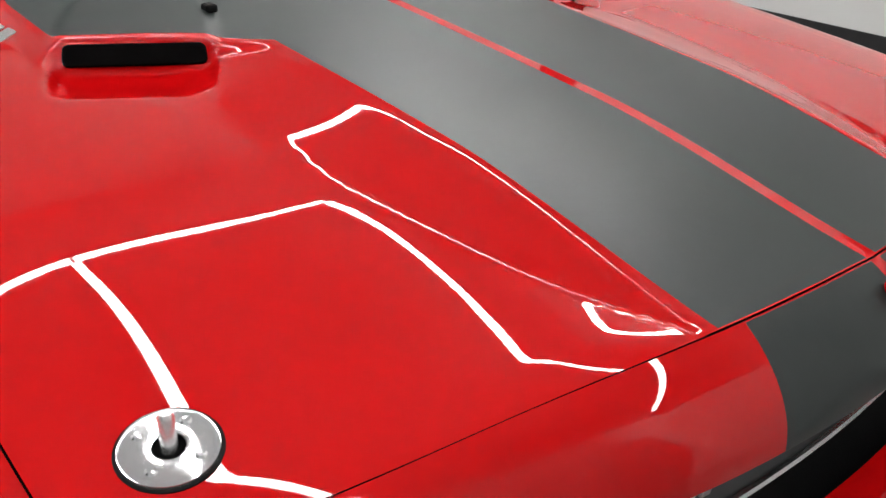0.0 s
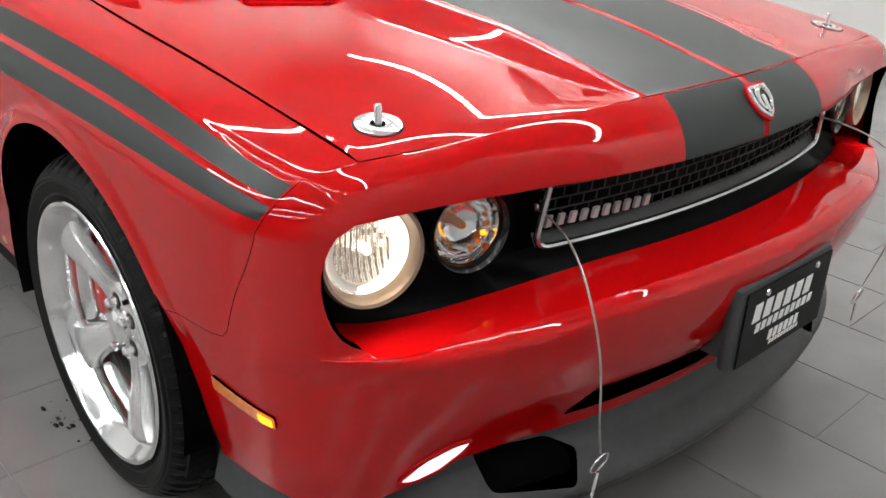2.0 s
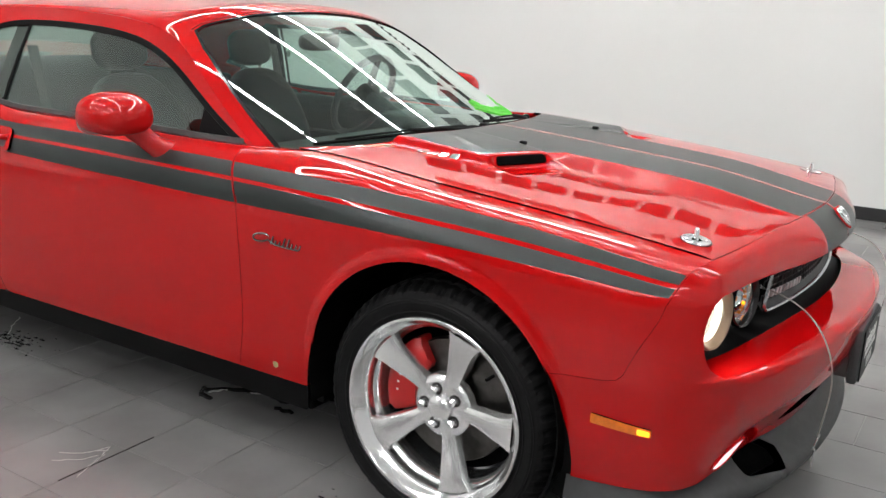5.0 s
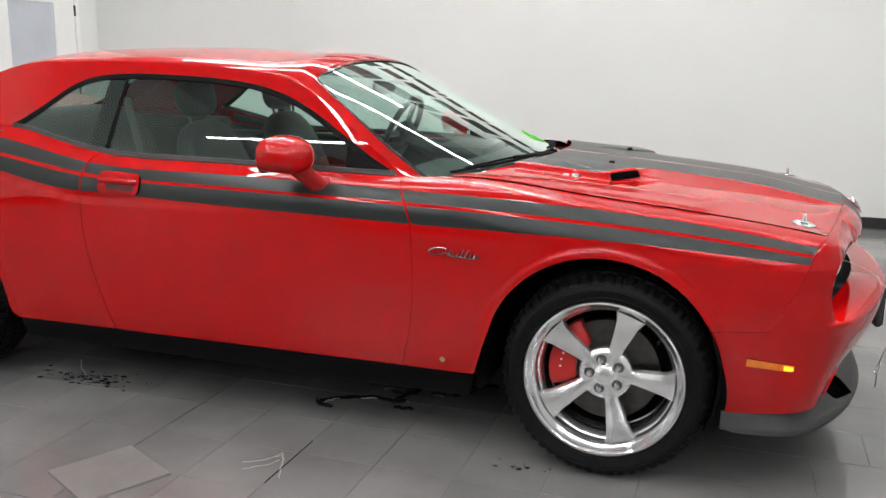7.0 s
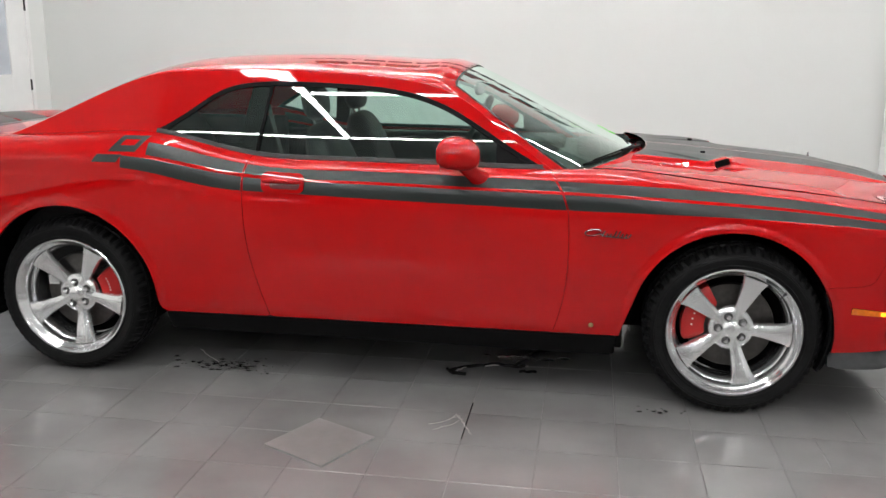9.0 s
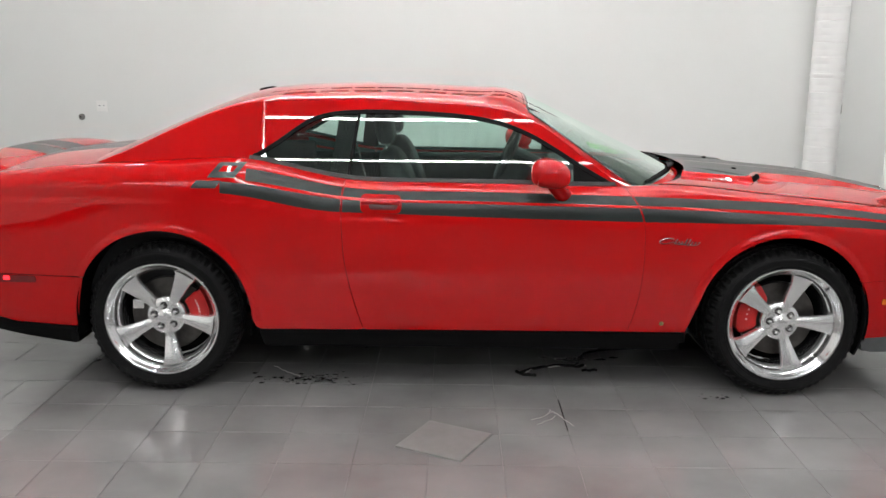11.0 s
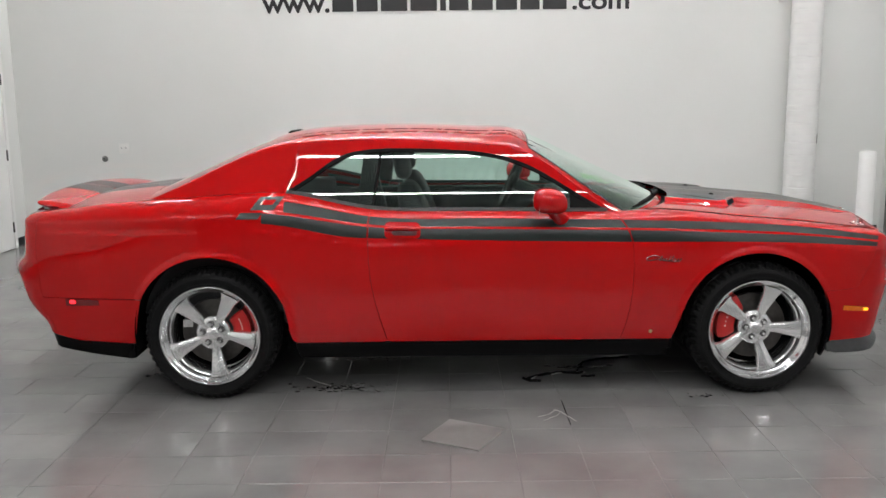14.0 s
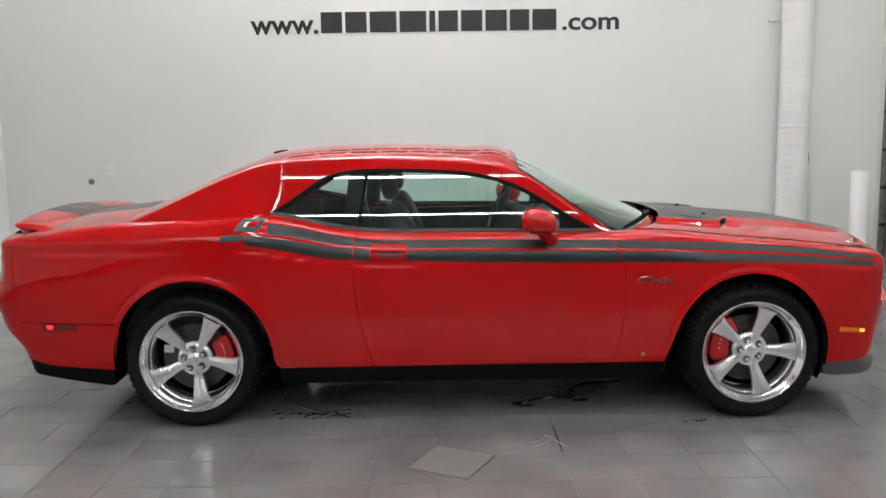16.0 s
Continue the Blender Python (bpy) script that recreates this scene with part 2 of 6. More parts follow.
def bm_box(sx, sy, sz, at=(0, 0, 0), bevel=0.0, segs=2, rot=None):
    bm = bmesh.new()
    bmesh.ops.create_cube(bm, size=1.0)
    bmesh.ops.scale(bm, vec=(sx, sy, sz), verts=bm.verts)
    if bevel:
        bmesh.ops.bevel(bm, geom=bm.edges[:], offset=bevel, segments=segs, profile=0.5, affect="EDGES")
    m = Matrix.Translation(at)
    if rot is not None:
        m = m @ rot
    bmesh.ops.transform(bm, matrix=m, verts=bm.verts)
    return bm


def bm_lathe(profile, n=48, axis="z", closed=False, wobble=None):
    """A surface of turn: profile rows of radius and height."""
    bm = bmesh.new()
    rings = []
    for k in range(n):
        a = 2 * math.pi * k / n
        ring = []
        for j, (r, h) in enumerate(profile):
            if wobble:
                r = r + wobble(j, k)
            x, y = r * math.cos(a), r * math.sin(a)
            ring.append(bm.verts.new((x, y, h) if axis == "z" else ((x, h, y) if axis == "y" else (h, x, y))))
        rings.append(ring)
    m = len(profile)
    for k in range(n):
        a, b = rings[k], rings[(k + 1) % n]
        for j in range(m if closed else m - 1):
            i = (j + 1) % m
            bm.faces.new((a[j], b[j], b[i], a[i]))
    bmesh.ops.remove_doubles(bm, verts=bm.verts, dist=1e-6)
    bmesh.ops.recalc_face_normals(bm, faces=bm.faces)
    return bm


def bm_tube(points, radius, n=8, cap=True):
    """A round rod along a line of points; radius may be a list."""
    bm = bmesh.new()
    pts = [Vector(p) for p in points]
    rad = radius if isinstance(radius, (list, tuple)) else [radius] * len(pts)
    rings, up = [], Vector((0.123, 0.345, 0.93)).normalized()
    for i, p in enumerate(pts):
        d = (pts[min(i + 1, len(pts) - 1)] - pts[max(i - 1, 0)]).normalized()
        u = (up - d * up.dot(d)).normalized()
        up = u
        w = d.cross(u)
        rings.append([bm.verts.new(p + rad[i] * (math.cos(2 * math.pi * k / n) * u + math.sin(2 * math.pi * k / n) * w)) for k in range(n)])
    for a, b in zip(rings, rings[1:]):
        for k in range(n):
            bm.faces.new((a[k], a[(k + 1) % n], b[(k + 1) % n], b[k]))
    if cap:
        bm.faces.new(rings[0][::-1])
        bm.faces.new(rings[-1])
    return bm


def bm_join(*bms):
    out = bmesh.new()
    for b in bms:
        me = bpy.data.meshes.new("tmp")
        b.to_mesh(me)
        b.free()
        out.from_mesh(me)
        bpy.data.meshes.remove(me)
    return out


def bm_prism(loop, depth, bevel=0.0, segs=2):
    """A flat outline in x and y made thick from z = 0 to depth."""
    bm = bmesh.new()
    low = [bm.verts.new((x, y, 0)) for x, y in loop]
    high = [bm.verts.new((x, y, depth)) for x, y in loop]
    n = len(loop)
    bm.faces.new(low[::-1])
    top = bm.faces.new(high)
    for i in range(n):
        bm.faces.new((low[i], low[(i + 1) % n], high[(i + 1) % n], high[i]))
    bmesh.ops.recalc_face_normals(bm, faces=bm.faces)
    if bevel:
        bmesh.ops.bevel(bm, geom=list(top.edges), offset=bevel, segments=segs, profile=0.5, affect="EDGES")
    return bm


def moved(bm, m):
    bmesh.ops.transform(bm, matrix=m, verts=bm.verts)
    return bm


def frame_axes(origin, x_axis, z_axis):
    """A matrix whose z looks along z_axis and whose x lies near x_axis."""
    z = Vector(z_axis).normalized()
    x = (Vector(x_axis) - z * z.dot(Vector(x_axis))).normalized()
    y = z.cross(x)
    return Matrix(((x.x, y.x, z.x, origin[0]), (x.y, y.y, z.y, origin[1]), (x.z, y.z, z.z, origin[2]), (0, 0, 0, 1)))


def spline(xs, ys):
    """A smooth (C2) curve through keys; ys may have several columns."""
    xs, ys = np.array(xs, float), np.array(ys, float)
    if ys.ndim == 1:
        ys = ys[:, None]
    n, h = len(xs), np.diff(xs)
    a, rhs = np.zeros((n, n)), np.zeros_like(ys)
    a[0, 0] = a[-1, -1] = 1
    for i in range(1, n - 1):
        a[i, i - 1 : i + 2] = h[i - 1], 2 * (h[i - 1] + h[i]), h[i]
        rhs[i] = 6 * ((ys[i + 1] - ys[i]) / h[i] - (ys[i] - ys[i - 1]) / h[i - 1])
    m = np.linalg.solve(a, rhs)

    def f(x):
        x = np.clip(np.asarray(x, float), xs[0], xs[-1])
        i = np.clip(np.searchsorted(xs, x) - 1, 0, n - 2)
        t0, t1, hh = (xs[i + 1] - x)[..., None], (x - xs[i])[..., None], h[i][..., None]
        y = (m[i] * t0**3 + m[i + 1] * t1**3) / (6 * hh) + (ys[i] / hh - m[i] * hh / 6) * t0 + (ys[i + 1] / hh - m[i + 1] * hh / 6) * t1
        return y[..., 0] if ys.shape[1] == 1 else y

    return f


def steady(xs, ys):
    """A curve through keys that never overshoots them."""
    xs, ys = np.array(xs, float), np.array(ys, float)
    h, d = np.diff(xs), np.diff(ys) / np.diff(xs)
    m = np.r_[d[0], np.zeros(len(xs) - 2), d[-1]]
    for i in range(1, len(xs) - 1):
        if d[i - 1] * d[i] > 0:
            w1, w2 = 2 * h[i] + h[i - 1], h[i] + 2 * h[i - 1]
            m[i] = (w1 + w2) / (w1 / d[i - 1] + w2 / d[i])

    def f(x):
        x = np.clip(np.asarray(x, float), xs[0], xs[-1])
        i = np.clip(np.searchsorted(xs, x) - 1, 0, len(xs) - 2)
        t = (x - xs[i]) / h[i]
        return (2 * t**3 - 3 * t**2 + 1) * ys[i] + (t**3 - 2 * t**2 + t) * h[i] * m[i] + (3 * t**2 - 2 * t**3) * ys[i + 1] + (t**3 - t**2) * h[i] * m[i + 1]

    return f


def smooth(a, b, x):
    t = np.clip((np.asarray(x, float) - a) / (b - a), 0, 1)
    return t * t * (3 - 2 * t)


def dense(loop, step, closed=True):
    loop = np.array(loop, float)
    out, n = [], len(loop)
    for i in range(n if closed else n - 1):
        a, b = loop[i], loop[(i + 1) % n]
        k = max(1, int(math.ceil(np.linalg.norm(b - a) / step)))
        out += [a + (b - a) * j / k for j in range(k)]
    if not closed:
        out.append(loop[-1])
    return np.array(out)


def rounded(points, radius, segs=5):
    """A closed outline with its corners rounded; radius: one, or one per corner."""
    pts, out = [np.array(p, float) for p in points], []
    rs = radius if isinstance(radius, (list, tuple)) else [radius] * len(pts)
    for i, p in enumerate(pts):
        a, b = pts[i - 1] - p, pts[(i + 1) % len(pts)] - p
        r = min(rs[i], np.linalg.norm(a) * 0.49, np.linalg.norm(b) * 0.49)
        if r <= 0:
            out.append(p)
            continue
        a, b = p + a / np.linalg.norm(a) * r, p + b / np.linalg.norm(b) * r
        for k in range(segs + 1):
            t = k / segs
            out.append((1 - t) ** 2 * a + 2 * t * (1 - t) * p + t * t * b)
    return np.array(out)


def inward(loop, d):
    """A closed outline drawn in by d."""
    loop = np.array(loop, float)
    area = 0.5 * np.sum(loop[:, 0] * np.roll(loop[:, 1], -1) - np.roll(loop[:, 0], -1) * loop[:, 1])
    t = np.roll(loop, -1, 0) - np.roll(loop, 1, 0)
    t /= np.linalg.norm(t, axis=1, keepdims=True) + 1e-9
    nrm = np.stack([-t[:, 1], t[:, 0]], 1) * np.sign(area)
    return loop + nrm * d


def inside(p, loops):
    """Even-odd test of points against outlines."""
    r = np.zeros(len(p), bool)
    for loop in loops:
        a, b = loop, np.roll(loop, -1, 0)
        for (x0, y0), (x1, y1) in zip(a, b):
            if y0 == y1:
                continue
            hit = ((y0 > p[:, 1]) != (y1 > p[:, 1])) & (p[:, 0] < (x1 - x0) * (p[:, 1] - y0) / (y1 - y0) + x0)
            r ^= hit
    return r


def near(p, loops, d):
    r = np.zeros(len(p), bool)
    for loop in loops:
        for q in loop:
            r |= ((p - q) ** 2).sum(1) < d * d
    return r


def normals_on(surf, uv, e=0.0015):
    du = surf(uv + (e, 0)) - surf(uv - (e, 0))
    dv = surf(uv + (0, e)) - surf(uv - (0, e))
    n = np.cross(du, dv)
    return n / (np.linalg.norm(n, axis=1, keepdims=True) + 1e-12)


def panel(name, surf, loops, step, material, parent, decals=(), flange=0.012, flip=False, mirror=False, label="", lift=0.0, holes_flange=None, flange_mat=None, stretch=(1, 1), normal_of=normals_on, upright=None):
    """A curved sheet: outlines in the surface's own plane, laid on surf, with a turned-in edge. Decals (name, outline, material, label)
    become parts of their own, cut out of the same sheet. Where v is past upright the edge turns straight down."""
    st = np.array(stretch, float)
    loops = [dense(np.array(lp) * st, step) for lp in loops]
    dloops = [dense(np.array(d[1]) * st, step) for d in decals]
    allp = np.concatenate(loops)
    lo, hi = allp.min(0), allp.max(0)
    gx, gy = np.meshgrid(np.arange(lo[0], hi[0], step), np.arange(lo[1], hi[1], step))
    gx = gx + (np.arange(gx.shape[0]) % 2)[:, None] * step * 0.5
    g = np.stack([gx.ravel(), gy.ravel()], 1)
    g = g[inside(g, loops)]
    g = g[~near(g, loops + dloops, step * 0.55)]
    verts, edges = [], []
    for lp in loops + dloops:
        k = len(verts)
        verts += [Vector(p) for p in lp]
        edges += [(k + i, k + (i + 1) % len(lp)) for i in range(len(lp))]
    verts += [Vector(p) for p in g]
    ov, _, of, *_ = delaunay_2d_cdt(verts, edges, [], 0, 1e-5)
    uv = np.array([tuple(v) for v in ov])
    tri = np.array(of)
    cen = uv[tri].mean(1)
    keep = inside(cen, loops)
    ar = np.cross(uv[tri[:, 1]] - uv[tri[:, 0]], uv[tri[:, 2]] - uv[tri[:, 0]])
    keep &= np.abs(ar) > 1e-9
    tri, cen = tri[keep], cen[keep]
    which = np.full(len(tri), -1)
    for i, dl in enumerate(dloops):
        which[inside(cen, [dl])] = i
    co = surf(uv / st)
    nr = normal_of(surf, uv / st)
    if flip:
        nr = -nr
    if lift:
        co = co + nr * lift
    sgn = np.array((1, -1, 1)) if mirror else np.ones(3)

    def made(nm, tris, mt, par, lb, edge_loops):
        if not len(tris):
            return None
        used = np.unique(tris)
        idx = np.full(len(uv), -1)
        idx[used] = np.arange(len(used))
        v, n = list(co[used] * sgn), list(nr[used] * sgn)
        f = idx[tris]
        # wind each face along its normal
        pv = np.array(v)
        fn = np.cross(pv[f[:, 1]] - pv[f[:, 0]], pv[f[:, 2]] - pv[f[:, 0]])
        bad = (fn * np.array(n)[f[:, 0]]).sum(1) < 0
        f[bad] = f[bad][:, ::-1]
        f = [tuple(t) for t in f]
        for lp, depth in edge_loops:
            if not depth:
                continue
            p, q = surf(lp / st), normal_of(surf, lp / st)
            if flip:
                q = -q
            if lift:
                p = p + q * lift
            if upright is not None:
                q = np.where((lp[:, 1] > upright)[:, None], (0.0, 0.0, 1.0), q)
            tg = np.roll(p, -1, 0) - np.roll(p, 1, 0)
            side = np.cross(tg, q)
            side /= np.linalg.norm(side, axis=1, keepdims=True) + 1e-9
            k, m = len(v), len(lp)
            v += list(p * sgn) + list((p - q * depth) * sgn)
            n += list(side * sgn) * 2
            f += [(k + i, k + (i + 1) % m, k + m + (i + 1) % m, k + m + i) for i in range(m)]
        return link_mesh(nm, v, f, mt, par, n, True, lb)

    hf = flange if holes_flange is None else holes_flange
    main = made(name, tri[which == -1], material, parent, label, [(loops[0], flange)] + [(lp, hf) for lp in loops[1:]])
    for i, d in enumerate(decals):
        made(d[0], tri[which == i], d[2], main if main else parent, d[3] if len(d) > 3 else "", [])
    return main

# ---- the room ----
NORTH, WEST, EAST, SOUTH = 4.643, -5.06, 6.2, -13.0


def slab(name, x0, x1, y0, y1, z0, z1, material, kind="structure", label=""):
    ob = part(name, bm_box(x1 - x0, y1 - y0, z1 - z0, ((x0 + x1) / 2, (y0 + y1) / 2, (z0 + z1) / 2)), material, None)
    return tagged(ob, label, "", "", kind)


slab("wall_north", WEST - 0.2, EAST + 0.2, NORTH, NORTH + 0.2, 0, CEILING, WALL, label="white painted wall of the photo bay")
slab("wall_south", WEST - 0.2, EAST + 0.2, SOUTH - 0.2, SOUTH, 0, CEILING, DARK_WALL, label="dark grey wall behind the camera")
slab("wall_west", WEST - 0.2, WEST, SOUTH, NORTH, 0, CEILING, WALL, label="white painted side wall")
slab("wall_east", EAST, EAST + 0.2, SOUTH, NORTH, 0, CEILING, GREY_WALL, label="grey side wall of the shop")
bm = bmesh.new()
# ribbed roof deck
n = 70
prev = None
for i in range(n + 1):
    x = WEST - 0.2 + (EAST - WEST + 0.4) * i / n
    for dx, dz in ((0, 0), (0.05, 0.04), (0.09, 0.04), (0.13, 0)):
        a, b = bm.verts.new((x + dx, SOUTH - 0.2, CEILING + dz)), bm.verts.new((x + dx, NORTH + 0.2, CEILING + dz))
        if prev:
            bm.faces.new((prev[0], a, b, prev[1]))
        prev = (a, b)
tagged(part("ceiling", bm, DECK), "grey ribbed metal roof deck", "", "", "structure")

# hanging linear lamps: one cross row and long rows running from it
def strip_lamp(x0, y0, x1, y1, z=LAMP_Z):
    d = Vector((x1 - x0, y1 - y0, 0))
    ln = d.length
    lamp = tagged(empty("linear_lamp", ((x0 + x1) / 2, (y0 + y1) / 2, z)), "slim white linear lamp hung on thin wires, lit", "ceiling lamp", "linear lamps")
    lamp.rotation_euler = (0, 0, math.atan2(d.y, d.x))
    part("housing", bm_box(ln - 0.02, 0.075, 0.05, (0, 0, 0.031), 0.006), TUBE_BODY, lamp)
    part("diffuser", bm_box(ln - 0.03, 0.066, 0.022, (0, 0, -0.005), 0.006), TUBE_WALL if z > LAMP_Z else TUBE, lamp, "glowing white diffuser")
    for sx in (-0.42, 0.42):
        part("hanger_wire", bm_tube([(sx * ln, 0, 0.05), (sx * ln, 0, CEILING - z + 0.02)], 0.003, 6), GALV, lamp)
    return lamp


BEAM_X, MODULE = -1.86, 2.42
# the two southmost rows and all modules west of BEAM_X are added fill light
for y, z in ((4.05, 5.0), (2.2, LAMP_Z), (0.1, LAMP_Z), (-2.0, LAMP_Z), (-4.1, LAMP_Z), (-6.2, LAMP_Z), (-8.3, LAMP_Z), (-10.4, LAMP_Z)):
    for k in range(-1 if y < -6 or y > 4 else 0, 1 if y > 4 else 3):
        strip_lamp(BEAM_X + 0.04 + MODULE * k, y, BEAM_X + 0.04 + MODULE * (k + 1), y, z)
for y in (2.2, 0.1, -2.0, -4.1):
    strip_lamp(BEAM_X, y, BEAM_X, y - 2.1)

# ---- floor ----
floor = tagged(part("floor", bm_box(EAST - WEST + 0.4, NORTH - SOUTH + 0.4, 0.1, ((EAST + WEST) / 2, (NORTH + SOUTH) / 2, -0.0525)), GROUT), "dark grey porcelain tile floor with stained joints", "", "", "structure")


def tile_mesh(lx, ly, name):
    bm = bm_box(lx, ly, 0.010, (0, 0, -0.005))
    bmesh.ops.bevel(bm, geom=[e for e in bm.edges if all(v.co.z > -0.001 for v in e.verts)], offset=0.0012, segments=1, affect="EDGES")
    me = bpy.data.meshes.new(name)
    bm.to_mesh(me)
    bm.free()
    me.materials.append(TILE)
    return me


TY0 = -1.095

# ---- the car's skin ----
# Half outline from the nose's middle round the flank to the tail's middle: x ahead, h half width.
PLAN = [(2.41, -0.2), (2.415, 0.0), (2.405, 0.2), (2.362, 0.45), (2.305, 0.62), (2.245, 0.75), (2.175, 0.848), (2.09, 0.905), (1.98, 0.928), (1.80, 0.938),
        (1.45, 0.948), (1.0, 0.950), (0.4, 0.950), (-0.4, 0.952), (-1.0, 0.958), (-1.45, 0.962), (-1.9, 0.950), (-2.2, 0.924), (-2.40, 0.885), (-2.53, 0.80),
        (-2.60, 0.61), (-2.632, 0.3), (-2.640, 0.0), (-2.632, -0.3)]
_pl = np.array(PLAN)
_u = np.r_[0, np.cumsum(np.linalg.norm(np.diff(_pl, axis=0), axis=1))]
_t = np.linspace(0, _u[-1], 6000)
_c = spline(_u, _pl)(_t)
_i0, _i1 = np.argmin(np.abs(_c[:2000, 1])), 4000 + np.argmin(np.abs(_c[4000:, 1]))
_c = _c[_i0 : _i1 + 1]
_s = -np.r_[0, np.cumsum(np.linalg.norm(np.diff(_c, axis=0), axis=1))]
_mid = np.argmin(np.abs(_c[:, 0]))
_s -= _s[_mid]
_s, _c = _s[::-1], _c[::-1]
S0, S1 = _s[0], _s[-1]
_tan = np.gradient(_c, _s, axis=0)
_nor = np.stack([-_tan[:, 1], _tan[:, 0]], 1)
_nor /= np.linalg.norm(_nor, axis=1, keepdims=True)


def s_front(h):
    """The place along the outline where the nose is h wide (half width)."""
    k = len(_s) // 2
    return float(np.interp(-h, -_c[k:, 1], _s[k:]))


def s_rear(h):
    k = len(_s) // 2
    return float(np.interp(h, _c[:k, 1], _s[:k]))


SF = {h: s_front(h) for h in (0.0, 0.25, 0.5, 0.7, 0.8, 0.87)}
SHOULDER = steady([S0, -2.75, -2.35, -2.0, -1.5, -1.05, -0.6, 0.6, 0.9, 1.3, 1.7, 2.05, 2.3, S1],
                  [0.992, 0.985, 0.978, 0.985, 0.985, 0.955, 0.885, 0.875, 0.87, 0.845, 0.815, 0.79, 0.80, 0.815])
# inner edge of the body's top: along the flank to the hood's front corner, then across the nose
EDGE_SIDE = spline([S0, S0 + 0.35, -2.72, -2.5, -2.3, -2.0, -1.6, -1.3, -1.08, -0.85, -0.62, -0.3, 0.3, 0.6, 0.76, 0.92, 1.3, 1.7, 2.03, 2.115],
                   [(-2.50, 0, 1.040), (-2.495, 0.35, 1.036), (-2.468, 0.64, 1.026), (-2.40, 0.735, 1.030), (-2.26, 0.760, 1.046), (-1.99, 0.762, 1.076), (-1.6, 0.775, 1.098), (-1.3, 0.787, 1.115),
                    (-1.08, 0.800, 1.118), (-0.85, 0.808, 1.075), (-0.62, 0.811, 1.028), (-0.3, 0.812, 1.012), (0.3, 0.81, 1.004), (0.6, 0.803, 0.998), (0.76, 0.79, 1.0),
                    (0.92, 0.778, 1.004), (1.3, 0.780, 0.972), (1.71, 0.7805, 0.932), (2.0515, 0.778, 0.8915), (2.1395, 0.7755, 0.8785)])
NOSE_H = steady([2.115, 2.16, 2.22, 2.30, 2.40, SF[0.5], SF[0.25], S1], [0.7755, 0.757, 0.722, 0.667, 0.588, 0.438, 0.222, 0.0])
NOSE_XZ = spline([0.0, 0.24, 0.46, 0.604, 0.702, 0.7755], [(2.245, 0.909), (2.228, 0.906), (2.194, 0.897), (2.172, 0.887), (2.1525, 0.8805), (2.1395, 0.8785)])


def EDGE(s):
    s = np.asarray(s, float)
    h = NOSE_H(s)
    xz = NOSE_XZ(h)
    return np.where((s <= 2.115)[..., None], EDGE_SIDE(s), np.stack([xz[..., 0], h, xz[..., 1]], -1))


SIDE_IN = steady([0.15, 0.22, 0.31, 0.36, 0.45, 0.60, 0.72, 0.80, 0.88, 0.97], [0.10, 0.075, 0.055, 0.042, 0.030, 0.012, 0.003, 0.0, 0.001, 0.003])
FRONT_IN = steady([0.20, 0.33, 0.37, 0.39, 0.455, 0.50, 0.545, 0.60, 0.628, 0.633, 0.6465, 0.651, 0.6605, 0.665, 0.70, 0.82, 0.9], [0.155, 0.117, 0.102, 0.092, 0.052, 0.030, 0.015, 0.004, 0.001, 0.003, 0.0155, 0.024, 0.100, 0.105, 0.105, 0.098, 0.098])
REAR_IN = steady([0.2, 0.30, 0.38, 0.46, 0.545, 0.65, 0.72, 0.745, 0.80, 0.83, 0.90, 1.0], [0.28, 0.22, 0.160, 0.10, 0.050, 0.016, 0.0, 0.006, 0.070, 0.090, 0.105, 0.122])
# share of the inset above the bumper, which leaves the brow's lower edge nearly straight
BROW_IN = steady([2.14, 2.19, 2.259, 2.317, 2.3735, 2.46, SF[0.5], S1], [0, 0.03, 0.26, 0.50, 0.68, 0.875, 0.995, 1])
ARCH_F, ARCH_R = (1.455, 0.388, 0.398), (-1.458, 0.383, 0.412)
CROWN = 0.24
# the front fender's top: a steep facet up to a crisp crease, then nearly flat to the hood
CREASE_C = steady([0, 0.15, 0.50, 0.55, 0.61, 1.0], [0, 0.04, 0.36, 0.42, 0.50, 1.0])
CREASE_S = steady([0, 0.15, 0.50, 0.55, 0.61, 1.0], [0, 0.18, 0.80, 0.875, 0.905, 1.0])


def crown(q, s):
    """How far in and up the body has turned over its crown, at q from 0 to 1."""
    w = 0.85 * smooth(0.80, 1.25, s)
    c0, s0 = 1 - np.cos(q * math.pi / 2), np.sin(q * math.pi / 2)
    # ahead of the fender the crease drops to the lamp's outer corner
    f = smooth(2.10, 2.215, s)
    kc, ks = 0.42 - 0.24 * f, 0.875 - 0.22 * f
    cc, cs = CREASE_C(q), CREASE_S(q)
    cc = np.where(cc < 0.42, cc * kc / 0.42, kc + (cc - 0.42) * (1 - kc) / 0.58)
    cs = np.where(cs < 0.875, cs * ks / 0.875, ks + (cs - 0.875) * (1 - ks) / 0.125)
    c0, s0 = c0 + (cc - c0) * w, s0 + (cs - s0) * w
    # the brow over the lamps is a shallow arc that meets the hood at a slant
    k = smooth(2.11, 2.33, s)
    a = 1.48 - 0.46 * smooth(2.15, 2.85, s)
    c1, s1 = (1 - np.cos(a * q)) / (1 - np.cos(a)), np.sin(a * q) / np.sin(a)
    return c0 + (c1 - c0) * k, s0 + (s1 - s0) * k


def dip(s):
    """How far the bumper's shelf has sunk, from 0 at the middle to 1 at the lamp's outer corner."""
    return 1 - smooth(s_front(0.83), s_front(0.33), s)


